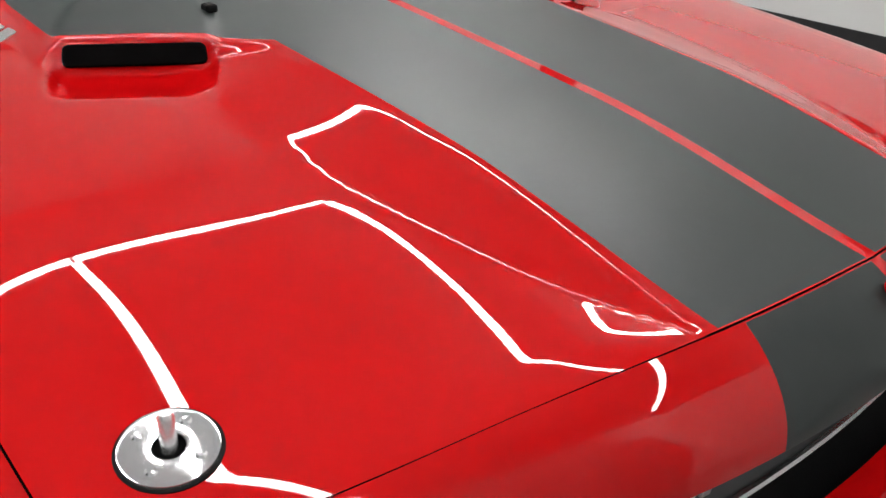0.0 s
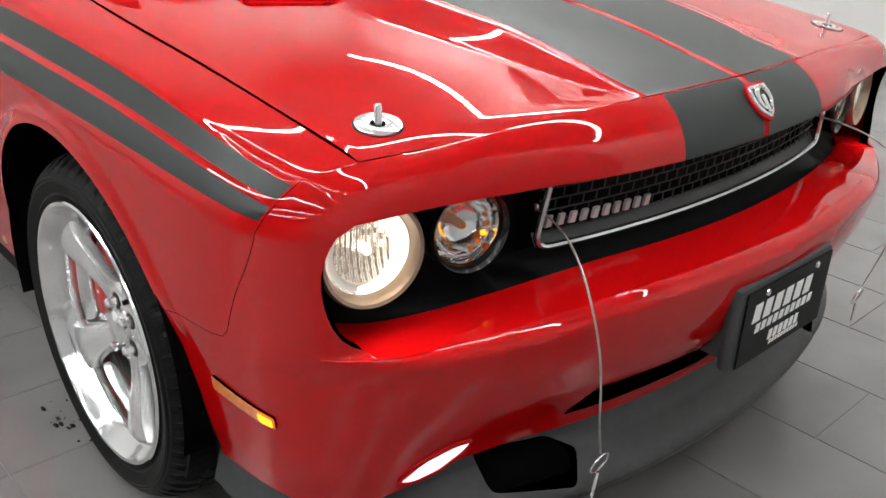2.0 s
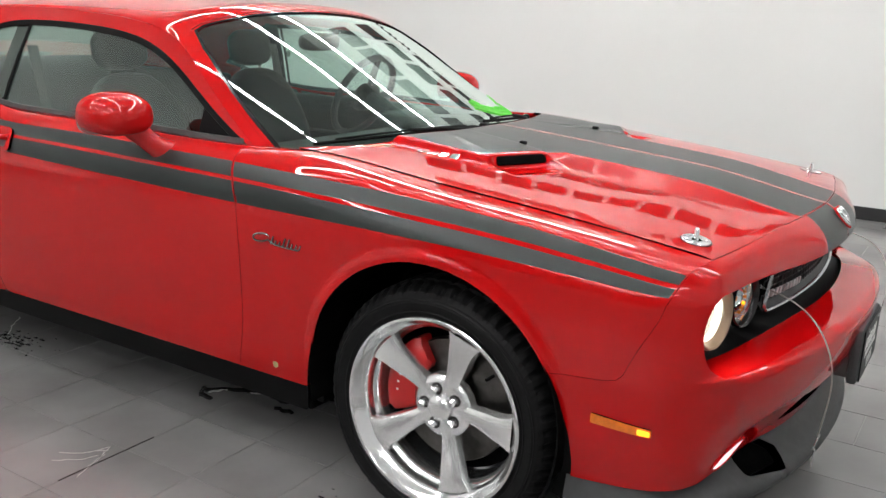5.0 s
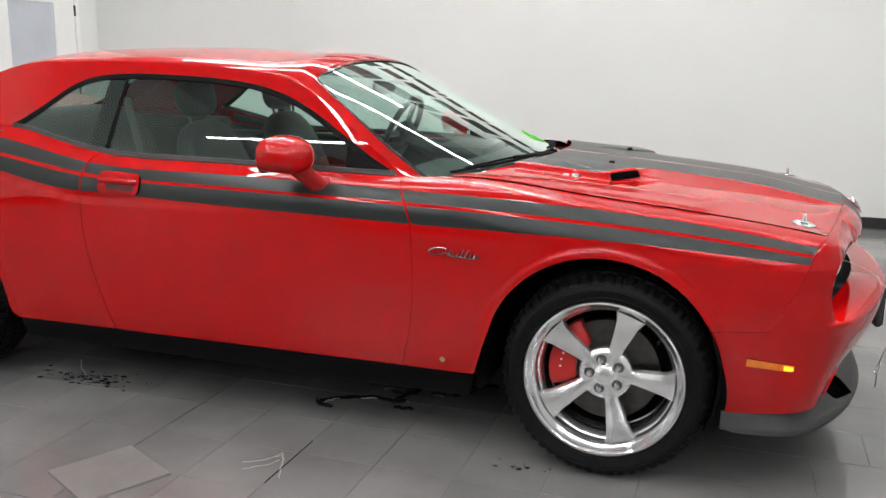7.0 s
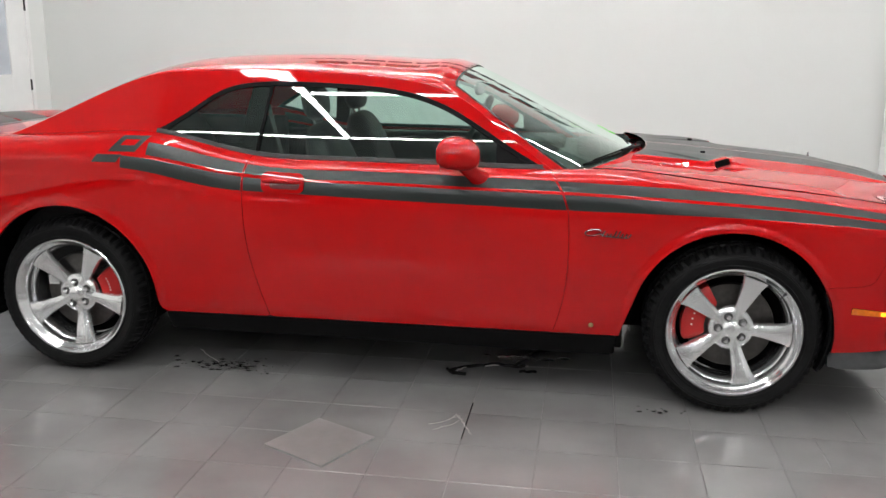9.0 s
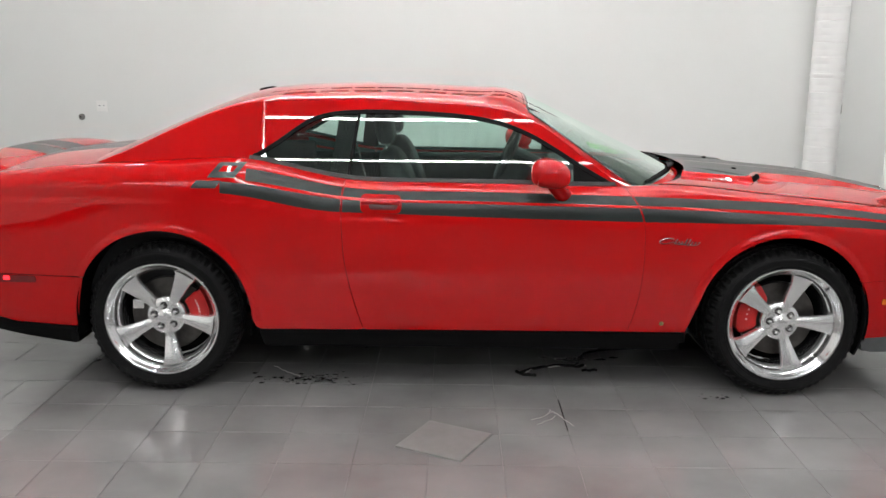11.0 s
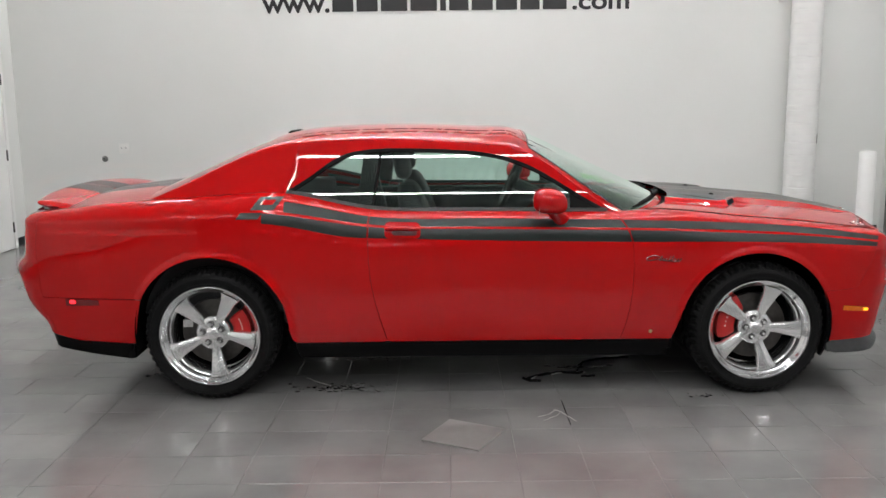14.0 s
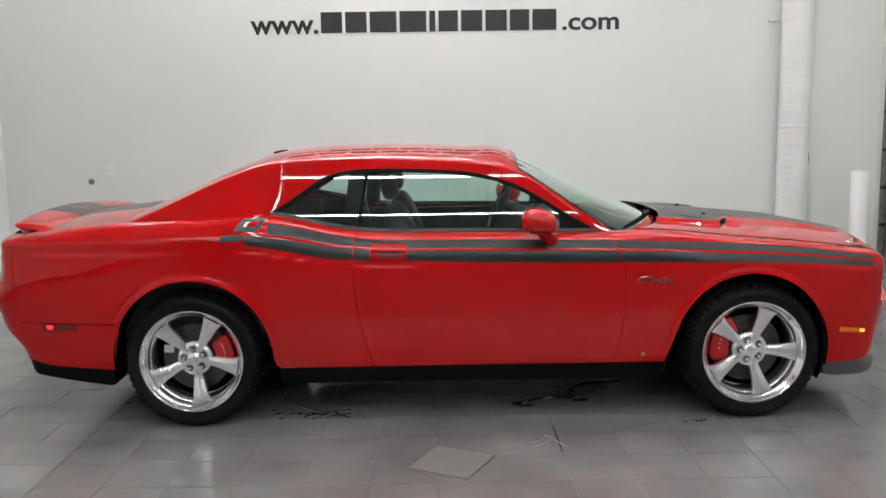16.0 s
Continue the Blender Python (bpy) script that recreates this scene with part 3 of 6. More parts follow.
def skin(uv, push=0.0):
    """The lower body: u along the outline (s), v the height up to the shoulder and then on over the crown to the inner edge. Right flank: y < 0."""
    s, v = np.array(uv[:, 0]), np.array(uv[:, 1])
    side = np.where(s > S1, 1.0, -1.0)
    s = np.where(s > S1, 2 * S1 - s, s)
    side = np.where(s < S0, 1.0, side)
    s = np.where(s < S0, 2 * S0 - s, s)
    zs = SHOULDER(s)
    z = np.minimum(v, zs)
    cx, ch = np.interp(s, _s, _c[:, 0]), np.interp(s, _s, _c[:, 1])
    nx, nh = np.interp(s, _s, _nor[:, 0]), np.interp(s, _s, _nor[:, 1])
    wf = smooth(2.02, SF[0.7], s)
    lag = 0.11 * (1 - smooth(0.40, 0.56, z))
    wr = smooth(0.0, 0.24, -2.43 + lag - s)
    # the bumper's shelf dips towards the lamp's outer corner
    zf = z + 0.046 * dip(s) * smooth(0.50, 0.58, z) * (1 - smooth(0.67, 0.76, z))
    fin = FRONT_IN(zf)
    wl = smooth(s_front(0.885), s_front(0.50), s)
    wu = BROW_IN(s)
    up = smooth(0.60, 0.66, zf)
    fin = fin * (wl + (wu - wl) * up)
    d = SIDE_IN(z) * (1 - np.maximum(wl + (wf - wl) * up, wr)) + fin + REAR_IN(z) * wr
    for ax, az, ar in (ARCH_F, ARCH_R):
        r = np.hypot(s - ax, z - az)
        d = d - 0.009 * (1 - smooth(ar + 0.010, ar + 0.042, r)) * (z > 0.2) * np.where((s > 1.5) | (s < -1.5), smooth(0.48, 0.60, z), 1.0)
    # character line under the stripes
    zc = np.interp(s, [-2.7, -1.6, -1.24, -1.05, -0.85, -0.68, -0.54, 0.4, 1.3], [0.918, 0.940, 0.944, 0.926, 0.888, 0.860, 0.852, 0.842, 0.838])
    d = d + 0.004 * smooth(zc - 0.010, zc + 0.010, z) * smooth(-2.75, -2.5, s) * (1 - smooth(0.9, 1.3, s))
    # the flank's soft crease below the belt
    d = d - 0.0012 * np.exp(-(((z - 0.615) / 0.05) ** 2)) * (1 - np.maximum(wf, wr))
    d = d + push
    x, h = cx - nx * d, ch - nh * d
    q = np.clip((v - zs) / CROWN, 0, 1)
    e = EDGE(s)
    c, sn = crown(q, s)
    over = v > zs
    ex, eh, ez = e[:, 0], e[:, 1], e[:, 2] - push * 0.9
    x = np.where(over, x + (ex - x) * c, x)
    h = np.where(over, h + (eh - h) * c, h)
    z = np.where(over, zs + (ez - zs) * sn, z)
    return np.stack([x, side * h, z], 1)


def v_at(s, z):
    """The v at which the skin has height z at s."""
    s, z = np.asarray(s, float), np.asarray(z, float)
    zs, ez = SHOULDER(s), EDGE(s)[..., 2]
    f = np.clip((z - zs) / (ez - zs), 0, 1)
    lo, hi = np.zeros_like(f), np.ones_like(f)
    for _ in range(26):
        q = (lo + hi) / 2
        below = crown(q, s)[1] < f
        lo, hi = np.where(below, q, lo), np.where(below, hi, q)
    return np.where(z <= zs, z, zs + CROWN * (lo + hi) / 2)


def v_top(s):
    return float(SHOULDER(s) + CROWN)


def line(points, n=24):
    """A smooth open line through points."""
    p = np.array(points, float)
    u = np.r_[0, np.cumsum(np.linalg.norm(np.diff(p, axis=0), axis=1))]
    return spline(u, p)(np.linspace(0, u[-1], n))


def arch(which, a0, a1, n=40):
    ax, az, ar = which
    return [(ax + ar * math.cos(radians(a)), az + ar * math.sin(radians(a))) for a in np.linspace(a0, a1, n)]


def top_line(a, b, n=40):
    return [(s, v_top(s)) for s in np.linspace(a, b, n)]


def at_z(points):
    return [(s, float(v_at(s, z))) for s, z in points]


DOOR_F = [(0.700, v_top(0.70))] + at_z([(0.735, 0.955), (0.772, 0.895), (0.789, 0.80)]) + [(0.792, 0.70), (0.788, 0.57), (0.768, 0.43), (0.735, 0.312)]
DOOR_F = np.concatenate([line(DOOR_F[:4], 12)[:-1], line(DOOR_F[3:], 12)])
DOOR_R = [(-0.600, v_top(-0.60)), (-0.606, 1.0), (-0.612, 0.92), (-0.611, 0.84), (-0.605, 0.70), (-0.580, 0.54), (-0.520, 0.318)]
DOOR_R = line(DOOR_R, 22)
GAP = [(2.115, v_top(2.115))] + at_z([(2.108, 0.855), (2.098, 0.825), (2.080, 0.77)]) + [(2.035, 0.68), (2.002, 0.605)]
GAP = np.concatenate([line(GAP, 22), [(1.985, 0.588), (1.95, 0.580)], [(1.8096, 0.5687)]])
SILL = 0.312

car = tagged(empty("car"), "glossy red two-door coupe with matte charcoal stripes, lit headlamps", "car")

# stripes along the flank: lower and upper edges of the two bands
B1L = spline([-1.24, -1.05, -0.85, -0.68, -0.54, -0.1, 0.4, 0.77, 1.36, 1.75, 2.2], [0.978, 0.958, 0.918, 0.892, 0.886, 0.872, 0.860, 0.852, 0.846, 0.831, 0.798])
B1U = spline([-1.24, -1.05, -0.85, -0.68, -0.54, -0.1, 0.4, 0.77, 1.36, 1.75, 2.2], [1.030, 1.014, 0.982, 0.954, 0.941, 0.930, 0.921, 0.914, 0.891, 0.866, 0.814])
B2L = spline([-1.24, -1.05, -0.85, -0.68, -0.54, -0.1, 0.4, 0.77, 1.36, 1.75, 2.2], [1.043, 1.028, 0.996, 0.968, 0.953, 0.941, 0.932, 0.925, 0.902, 0.876, 0.823])
B2U = spline([-1.24, -1.05, -0.85, -0.68, -0.54, -0.1, 0.4, 0.77, 1.36, 1.75, 2.2], [1.092, 1.080, 1.043, 1.008, 0.990, 0.980, 0.971, 0.963, 0.939, 0.906, 0.841])


def x_of(poly, z):
    """The s of a cut line at height z."""
    p = np.array(poly)
    zz = skin(p)[:, 2]
    o = np.argsort(zz)
    return np.interp(z, zz[o], p[o, 0])


def band(lo, hi, left, right, n=40):
    """A band between two height curves; its ends follow cut lines or plain places."""
    def ends(f):
        a = left if np.isscalar(left) else float(x_of(left, float(f(np.mean(np.array(left)[:, 0])))))
        b = right if np.isscalar(right) else float(x_of(right, float(f(np.mean(np.array(right)[:, 0])))))
        return np.linspace(a, b, n)
    s0, s1 = ends(lo), ends(hi)
    return np.concatenate([np.stack([s0, v_at(s0, lo(s0))], 1), np.stack([s1, v_at(s1, hi(s1))], 1)[::-1]])


def bands(left, right, short=None):
    """The two flank stripes between cut lines; short: another end for the lower one."""
    return [("stripe", band(B1L, B1U, short or left, right), CHARCOAL, "matte charcoal lower stripe"), ("stripe", band(B2L, B2U, left, right), CHARCOAL, "matte charcoal upper stripe")]


GAPW = 0.0012
for flank in (False, True):
    # front fender
    lp = np.concatenate([DOOR_F[::-1], top_line(0.70, 2.115)[1:-1], GAP, arch(ARCH_F, 27, 166, 44), [(1.045, 0.42), (1.012, SILL), (0.75, SILL)]])
    fender = panel("front_fender", skin, [inward(dense(lp, 0.014), GAPW * 0.5)], 0.013, RED, car, bands(DOOR_F + (0.0045, 0), GAP - (0.006, 0)), mirror=flank)
    # door
    lp = np.concatenate([DOOR_R, [(-0.50, SILL), (0.72, SILL)], DOOR_F[::-1], top_line(0.70, -0.60)[1:-1]])
    door = panel("door", skin, [inward(dense(lp, 0.02), GAPW)], 0.02, RED, car, bands(DOOR_R + (0.0045, 0), DOOR_F - (0.0045, 0)), mirror=flank)
    # rear quarter, running back into the bumper cover
    lp = np.concatenate([DOOR_R[::-1], top_line(-0.60, -2.36, 60)[1:], line([(-2.36, v_top(-2.36)), (-2.375, 1.0), (-2.385, 0.90), (-2.39, 0.80)], 12)[1:], [(-2.385, 0.578), (-1.84, 0.570)],
                         arch(ARCH_R, 153, 0, 46), [(-1.03, 0.33), (-1.01, SILL), (-0.54, SILL)]])
    quarter = panel("rear_quarter_panel", skin, [inward(dense(lp, 0.02), GAPW)], 0.02, RED, car, bands(-1.05, DOOR_R - (0.0045, 0), -1.165), mirror=flank)
    if not flank:
        doors = []
    doors.append(door)
    # sill skirt
    lp = [(-1.02, 0.306), (-1.0, 0.225), (0.985, 0.213), (1.005, 0.306)]
    panel("sill_skirt", lambda uv: skin(uv, 0.012), [rounded(lp, 0.012)], 0.03, BLACK, car, mirror=flank, flange=0.08, label="black plastic sill skirt")

def flap_edge(a0, a1, n, out=0.0):
    """The bumper's rear edge, drawing away from the wheel towards the ground."""
    return [(ARCH_F[0] + (ARCH_F[2] + out + 0.034 * (1 - smooth(-18, 21, a))) * math.cos(radians(a)), ARCH_F[1] + (ARCH_F[2] + out + 0.034 * (1 - smooth(-18, 21, a))) * math.sin(radians(a))) for a in np.linspace(a0, a1, n)]


# front bumper cover: both sides in one sheet, with the wide lamp and grille opening
right = np.concatenate([GAP[::-1][:-1], [(s, v_top(s)) for s in np.r_[np.linspace(2.116, 2.16, 12), np.linspace(2.17, S1, 44)]][:-1]])
low_r = np.concatenate([[(s, 0.345) for s in np.linspace(S1, s_front(0.66), 16)], [(s_front(0.72), 0.325), (s_front(0.80), 0.305), (2.05, 0.295)], flap_edge(-14, 25, 16)])[1:]
mir = lambda p: np.stack([2 * S1 - np.array(p)[:, 0], np.array(p)[:, 1]], 1)
outer = np.concatenate([right, [(S1, v_top(S1))], mir(right)[::-1], mir(low_r[::-1]), [(S1, 0.345)], low_r])
op_top = at_z([(s_front(0.826), 0.812), (s_front(0.78), 0.814), (s_front(0.6), 0.812), (s_front(0.4), 0.813), (s_front(0.2), 0.814), (S1, 0.8155)])
op_bot = [(s_front(h), 0.652 - 0.046 * float(dip(s_front(h)))) for h in (0.0, 0.2, 0.3, 0.36, 0.42, 0.48, 0.54, 0.60, 0.66, 0.72, 0.77, 0.80)]
op_end = [tuple(p) for p in line([op_bot[-1], (s_front(0.836), 0.632), (s_front(0.858), 0.700), (s_front(0.857), 0.755), (s_front(0.845), 0.794), op_top[0]], 14)[1:-1]]
hole = np.concatenate([op_top[:-1], [op_top[-1]], mir(op_top[:-1])[::-1], mir(op_end)[::-1], mir(op_bot[1:])[::-1], op_bot, op_end])
slit = np.concatenate([[(s_front(0.465), 0.384), (s_front(0.430), 0.462)], mir([(s_front(0.430), 0.462), (s_front(0.465), 0.384)])])
sl = 0.244
e_in = s_front(0.010)
STRIPE_B = np.concatenate([[(s, v_top(s) - 0.003) for s in np.linspace(s_front(sl), e_in, 8)], [(e_in, 0.8165), (s_front(0.1), 0.8163), (s_front(sl), 0.8155)]])
bumper = panel("front_bumper_cover", skin, [inward(dense(outer, 0.012), GAPW * 0.5), hole, rounded(slit, 0.012)], 0.0088, RED, car, upright=0.98, decals=
               [("stripe", STRIPE_B, CHARCOAL, "matte charcoal stripe"), ("stripe", mir(STRIPE_B), CHARCOAL, "matte charcoal stripe")], holes_flange=0.02)
# flat shelf behind the bumper's upper edge


def shelf_surf(uv):
    sf = np.where(uv[:, 0] > S1, 2 * S1 - uv[:, 0], uv[:, 0])
    p = np.array([skin(np.array([[a, 0.652 - 0.046 * k]]), b)[0] for a, k, b in zip(uv[:, 0], dip(sf), uv[:, 1])])
    return p + np.stack([0 * sf, 0 * sf, 0.10 * uv[:, 1]], 1)


_sh = np.linspace(s_front(0.862), 2 * S1 - s_front(0.862), 90)
shelf_loop = np.concatenate([[(a, -0.001) for a in _sh], [(a, 0.092) for a in _sh[::-1]]])
panel("bumper_shelf", shelf_surf, [shelf_loop], 0.016, RED, car, flange=0, flip=False)
# shaded lining behind the opening
lin = np.concatenate([[(s, 0.862) for s in np.linspace(s_front(0.868), 2 * S1 - s_front(0.868), 60)], [(s, 0.61) for s in np.linspace(2 * S1 - s_front(0.868), s_front(0.868), 60)]])
panel("lamp_surround", lambda uv: skin(uv, 0.092), [lin], 0.03, BLACK, car, flange=0, label="satin black plastic lamp and grille surround")
panel("air_intake_lining", lambda uv: skin(uv, 0.05), [np.array([(s_front(0.5), 0.36), (s_front(0.5), 0.48), (2 * S1 - s_front(0.5), 0.48), (2 * S1 - s_front(0.5), 0.36)])], 0.04, DARK_VOID, car, flange=0)

# rear bumper cover
half_r = np.concatenate([[(-1.885, 0.318), (-1.872, 0.40), (-1.856, 0.48), (-1.829, 0.566), (-2.385, 0.575)], [(-2.392, 0.80), (-2.387, 0.90), (-2.377, 1.0), (-2.362, v_top(-2.36))], [(s, v_top(s)) for s in np.linspace(-2.4, S0, 30)][:-1]])
mir0 = lambda p: np.stack([2 * S0 - np.array(p)[:, 0], np.array(p)[:, 1]], 1)
low = [(s, 0.372) for s in np.linspace(S0, -2.35, 16)][1:] + [(-2.2, 0.335)]
outer = np.concatenate([half_r, [(S0, v_top(S0))], mir0(half_r)[::-1], mir0(low[::-1]), [(S0, 0.372)], low])
panel("rear_bumper_cover", skin, [inward(dense(outer, 0.025), -0.0008)], 0.03, RED, car, flange=0)
lp = np.concatenate([[(-1.90, 0.312), (-1.92, 0.225), (-2.15, 0.255), (-2.40, 0.30)], [(S0, 0.30), (S0, 0.372)], [(-2.36, 0.366), (-2.2, 0.33)]])
for flank in (False, True):
    panel("rear_valance", lambda uv: skin(uv, 0.006), [lp], 0.04, BLACK, car, mirror=flank, flange=0.03, label="black plastic rear valance")

# ---- hood ----
HOOD_C = spline([0.9, 1.0, 1.4, 1.8, 2.1, 2.26], [1.034, 1.030, 1.004, 0.968, 0.933, 0.906])
_es = np.linspace(0.6, S1, 300)
_ee = EDGE(_es)


BLADE_Y = spline([1.45, 1.6, 1.8, 1.97, 2.1, 2.2, 2.26], [0.412, 0.408, 0.391, 0.357, 0.318, 0.276, 0.262])
BLADE_H = spline([1.45, 1.7, 1.9, 2.05, 2.15, 2.22, 2.26], [0.028, 0.0275, 0.025, 0.018, 0.009, 0.001, 0.0])


def hood_z(uv):
    x, y = uv[:, 0], uv[:, 1]
    h = np.abs(y)
    k = _es < 2.115
    ez = np.interp(x, _ee[k, 0], _ee[k, 2])
    eh = np.interp(x, _ee[k, 0], _ee[k, 1])
    # ahead of the corner the rim follows the front gap
    k2 = ~k
    gap_x = np.interp(-h, -_ee[k2, 1], _ee[k2, 0])
    gap_z = np.interp(-h, -_ee[k2, 1], _ee[k2, 2])
    zc = HOOD_C(x)
    z = ez + (zc - ez) * (1 - np.clip(h / eh, 0, 1) ** 2.3)
    w = smooth(0.42, 0.0, gap_x - x)
    z = z * (1 - w) + (gap_z + (zc - HOOD_C(gap_x))) * w
    # rolled rim along the gaps
    z = z + 0.0035 * (1 - np.clip(1 - (gap_x - x) / 0.045, 0, 1) ** 2) * smooth(0.26, 0.40, h) + 0.0005 * (1 - np.clip(1 - (eh - h) / 0.02, 0, 1) ** 2)
    # raised middle, its flank a flat blade between two crisp creases
    yo, tall = BLADE_Y(x), BLADE_H(x)
    level = 0.017 * (1 - smooth(1.86, 2.215, x))
    rise = (yo - h) / np.maximum(yo - 0.266, 0.012)
    rise = sum(np.clip(rise + d, 0, 1) for d in (-0.10, -0.05, 0, 0.05, 0.10)) / 5
    low = (level - tall) * (1 - smooth(0.25, eh * 1.02, h))
    lift = low + (level - low) * rise
    a = (x - 1.447) * 0.894 + (h - 0.427) * 0.447
    b = -(x - 1.447) * 0.447 + (h - 0.427) * 0.894
    plateau = (1 - smooth(-0.012, 0.022, a)) * (1 - smooth(0.505, 0.54, h))
    z = z + lift + (level - lift) * plateau
    # scoop: ramp up behind the mouth, hollow before it
    wide = 0.098 - 0.05 * smooth(-0.05, -0.42, a)
    ridge = (1 - smooth(wide - 0.012, wide + 0.016, np.abs(b)))
    z = z + 0.006 * ridge * smooth(-0.42, -0.10, a) * (1 - smooth(-0.006, 0.004, a))
    z = z - 0.012 * (1 - smooth(0.088, 0.105, np.abs(b))) * smooth(-0.004, 0.004, a) * (1 - smooth(0.02, 0.13, a))
    return z


def hood_surf(uv):
    return np.stack([uv[:, 0], uv[:, 1], hood_z(uv)], 1)


front_edge = [(p[0], -p[1]) for p in EDGE(np.linspace(2.118, S1, 80))]
side_edge = [(p[0], -p[1] - 0.001) for p in EDGE(np.linspace(0.90, 2.112, 80))]
rear_edge = [tuple(p) for p in line([(0.875, -0.772), (0.955, -0.70), (1.035, -0.55), (1.108, -0.3), (1.13, 0)], 24)]
hr = np.concatenate([rear_edge[::-1], side_edge, front_edge])
fy = lambda p: np.array(p) * (1, -1)
hood_loop = np.concatenate([hr, fy(hr)[::-1][1:-1]])
hs = [(1.066, -0.485), (1.215, -0.508), (1.378, -0.505), (1.392, -0.49), (1.433, -0.41), (1.478, -0.325), (1.515, -0.262), (1.7, -0.257), (2.0, -0.252)]
hs_front = [(float(np.interp(y, -_ee[_es > 2.115][::-1, 1][::-1], _ee[_es > 2.115][:, 0])) - 0.0035, y) for y in (-0.247, -0.2, -0.15, -0.1, -0.05, -0.010)]
STRIPE_H = np.concatenate([hs, hs_front, [(1.1345, -0.010), (1.131, -0.15), (1.114, -0.3), (1.09, -0.4)]])
hood = panel("hood", hood_surf, [inward(dense(hood_loop, 0.012), 0.0018)], 0.0085, RED, car,
             [("stripe", STRIPE_H, CHARCOAL, "matte charcoal stripe"), ("stripe", fy(STRIPE_H), CHARCOAL, "matte charcoal stripe")])

# black rod laid in the hood's gap to stand for its shade
_sp = np.concatenate([EDGE(np.linspace(0.92, 2.115, 60)), EDGE(np.linspace(2.12, S1, 60))])
_sp = np.concatenate([_sp * (1, -1, 1), (_sp * (1, 1, 1))[::-1][1:]]) - (0.0008, 0, 0.0052)
part("hood_gap_shade", bm_tube([tuple(p) for p in _sp], 0.0038, 8), DARK_VOID, car, "black strip that stands for shade in the hood gap", True)

# ---- roof and pillars ----
RAIL_Z = spline([-1.86, -1.7, -1.5, -1.3, -1.12, -0.85, -0.55, -0.2, 0.05, 0.2, 0.30, 0.45, 0.6, 0.78], [1.062, 1.122, 1.212, 1.302, 1.360, 1.384, 1.388, 1.376, 1.355, 1.325, 1.284, 1.180, 1.070, 0.945])


def flank_glass(uv, push=0.0):
    """The upper flank: u is x, v the height."""
    x, z = uv[:, 0], uv[:, 1]
    e = EDGE(np.clip(x, -2.2, 0.80))
    rz = RAIL_Z(x)
    f = np.clip((z - e[:, 2]) / np.maximum(rz - e[:, 2], 0.05), 0, 1)
    h = e[:, 1] - 0.006 - 0.39 * (z - e[:, 2]) + 0.009 * np.sin(math.pi * np.clip((z - 0.99) / 0.42, 0, 1)) - push
    h = h - 0.17 * (z - 1.17) * np.tanh(np.maximum(-1.0 - x, 0) / 0.35)
    return np.stack([x, -h, z], 1)


RAIL_X = [0.775, 0.50, 0.245, 0.05, -0.35, -0.85, -1.14, -1.45, -1.83]
SPINE = spline(range(9), [(1.12, 1.005), (0.70, 1.203), (0.27, 1.405), (0.05, 1.436), (-0.35, 1.453), (-0.85, 1.447), (-1.17, 1.402), (-1.52, 1.266), (-1.90, 1.096)])


def top_surf(uv, push=0.0):
    """Windshield, roof and rear window: u from the front base (0) to the rear base (8), v across from -1 (right) to 1."""
    t, w = uv[:, 0], uv[:, 1]
    # the rail follows the flank exactly
    x = spline(range(9), RAIL_X)(t)
    r = flank_glass(np.stack([x, RAIL_Z(x)], 1))
    c = SPINE(t)
    aw = np.abs(w)
    glassy = 1 - smooth(1.6, 2.4, t)
    g = np.clip(1 - aw**2.4, 0, 1) ** 0.72 * (1 - glassy) + (1 - aw**2.1) * glassy
    return np.stack([r[:, 0] + (c[:, 0] - r[:, 0]) * (1 - aw**2.2), np.sign(w) * -r[:, 1] * aw, r[:, 2] + (c[:, 1] - r[:, 2]) * g - push], 1)


DLO = [(0.668, 1.004), (0.52, 1.088), (0.375, 1.178), (0.255, 1.243), (0.15, 1.283), (0.02, 1.312), (-0.21, 1.333), (-0.40, 1.340), (-0.54, 1.340), (-0.64, 1.334), (-0.72, 1.320), (-0.79, 1.293), (-0.905, 1.215), (-1.048, 1.127)]
dlo = line(DLO, 60)
rail_line = [(x, float(RAIL_Z(x))) for x in np.linspace(0.775, -1.83, 70)]
belt_r = [(x, float(EDGE(np.array(x))[2])) for x in np.linspace(-1.80, -1.06, 30)]
side_loop = np.concatenate([rail_line, belt_r, dlo[::-1]])
for flank in (False, True):
    panel("roof_pillar_frame", flank_glass, [side_loop], 0.018, RED, car, mirror=flank, flange=0.006, flip=False)
ws = [(0.10, -0.945), (0.5, -0.945), (1.0, -0.94), (1.6, -0.925), (1.93, -0.89), (1.985, -0.82), (2.0, -0.5), (2.0, 0.0)]
ws = np.concatenate([ws, fy(ws)[::-1][1:], ])
bl = [(6.05, 0), (6.05, -0.6), (6.12, -0.68), (6.4, -0.73), (7.5, -0.73), (7.85, -0.70), (7.92, -0.6), (7.92, 0)]
bl = np.concatenate([bl, fy(bl)[::-1][1:-1]])
ST = (0.30, 0.65)
panel("roof", top_surf, [np.array([(0.0, -0.9995), (8.0, -0.9995), (8.0, 0.9995), (0.0, 0.9995)]), ws, bl], 0.02, RED, car, stretch=ST, flange=0.0, holes_flange=0.008, flip=True)
shield = panel("windshield", lambda uv: top_surf(uv, 0.003), [inward(ws * ST, -0.004) / ST], 0.03, GLASS_SHIELD, car, stretch=ST, flange=0.0, label="clear green-tinted windshield")
panel("rear_window", lambda uv: top_surf(uv, 0.003), [inward(bl * ST, -0.004) / ST], 0.03, GLASS_DARK, car, stretch=ST, flange=0.0, label="dark tinted rear window")


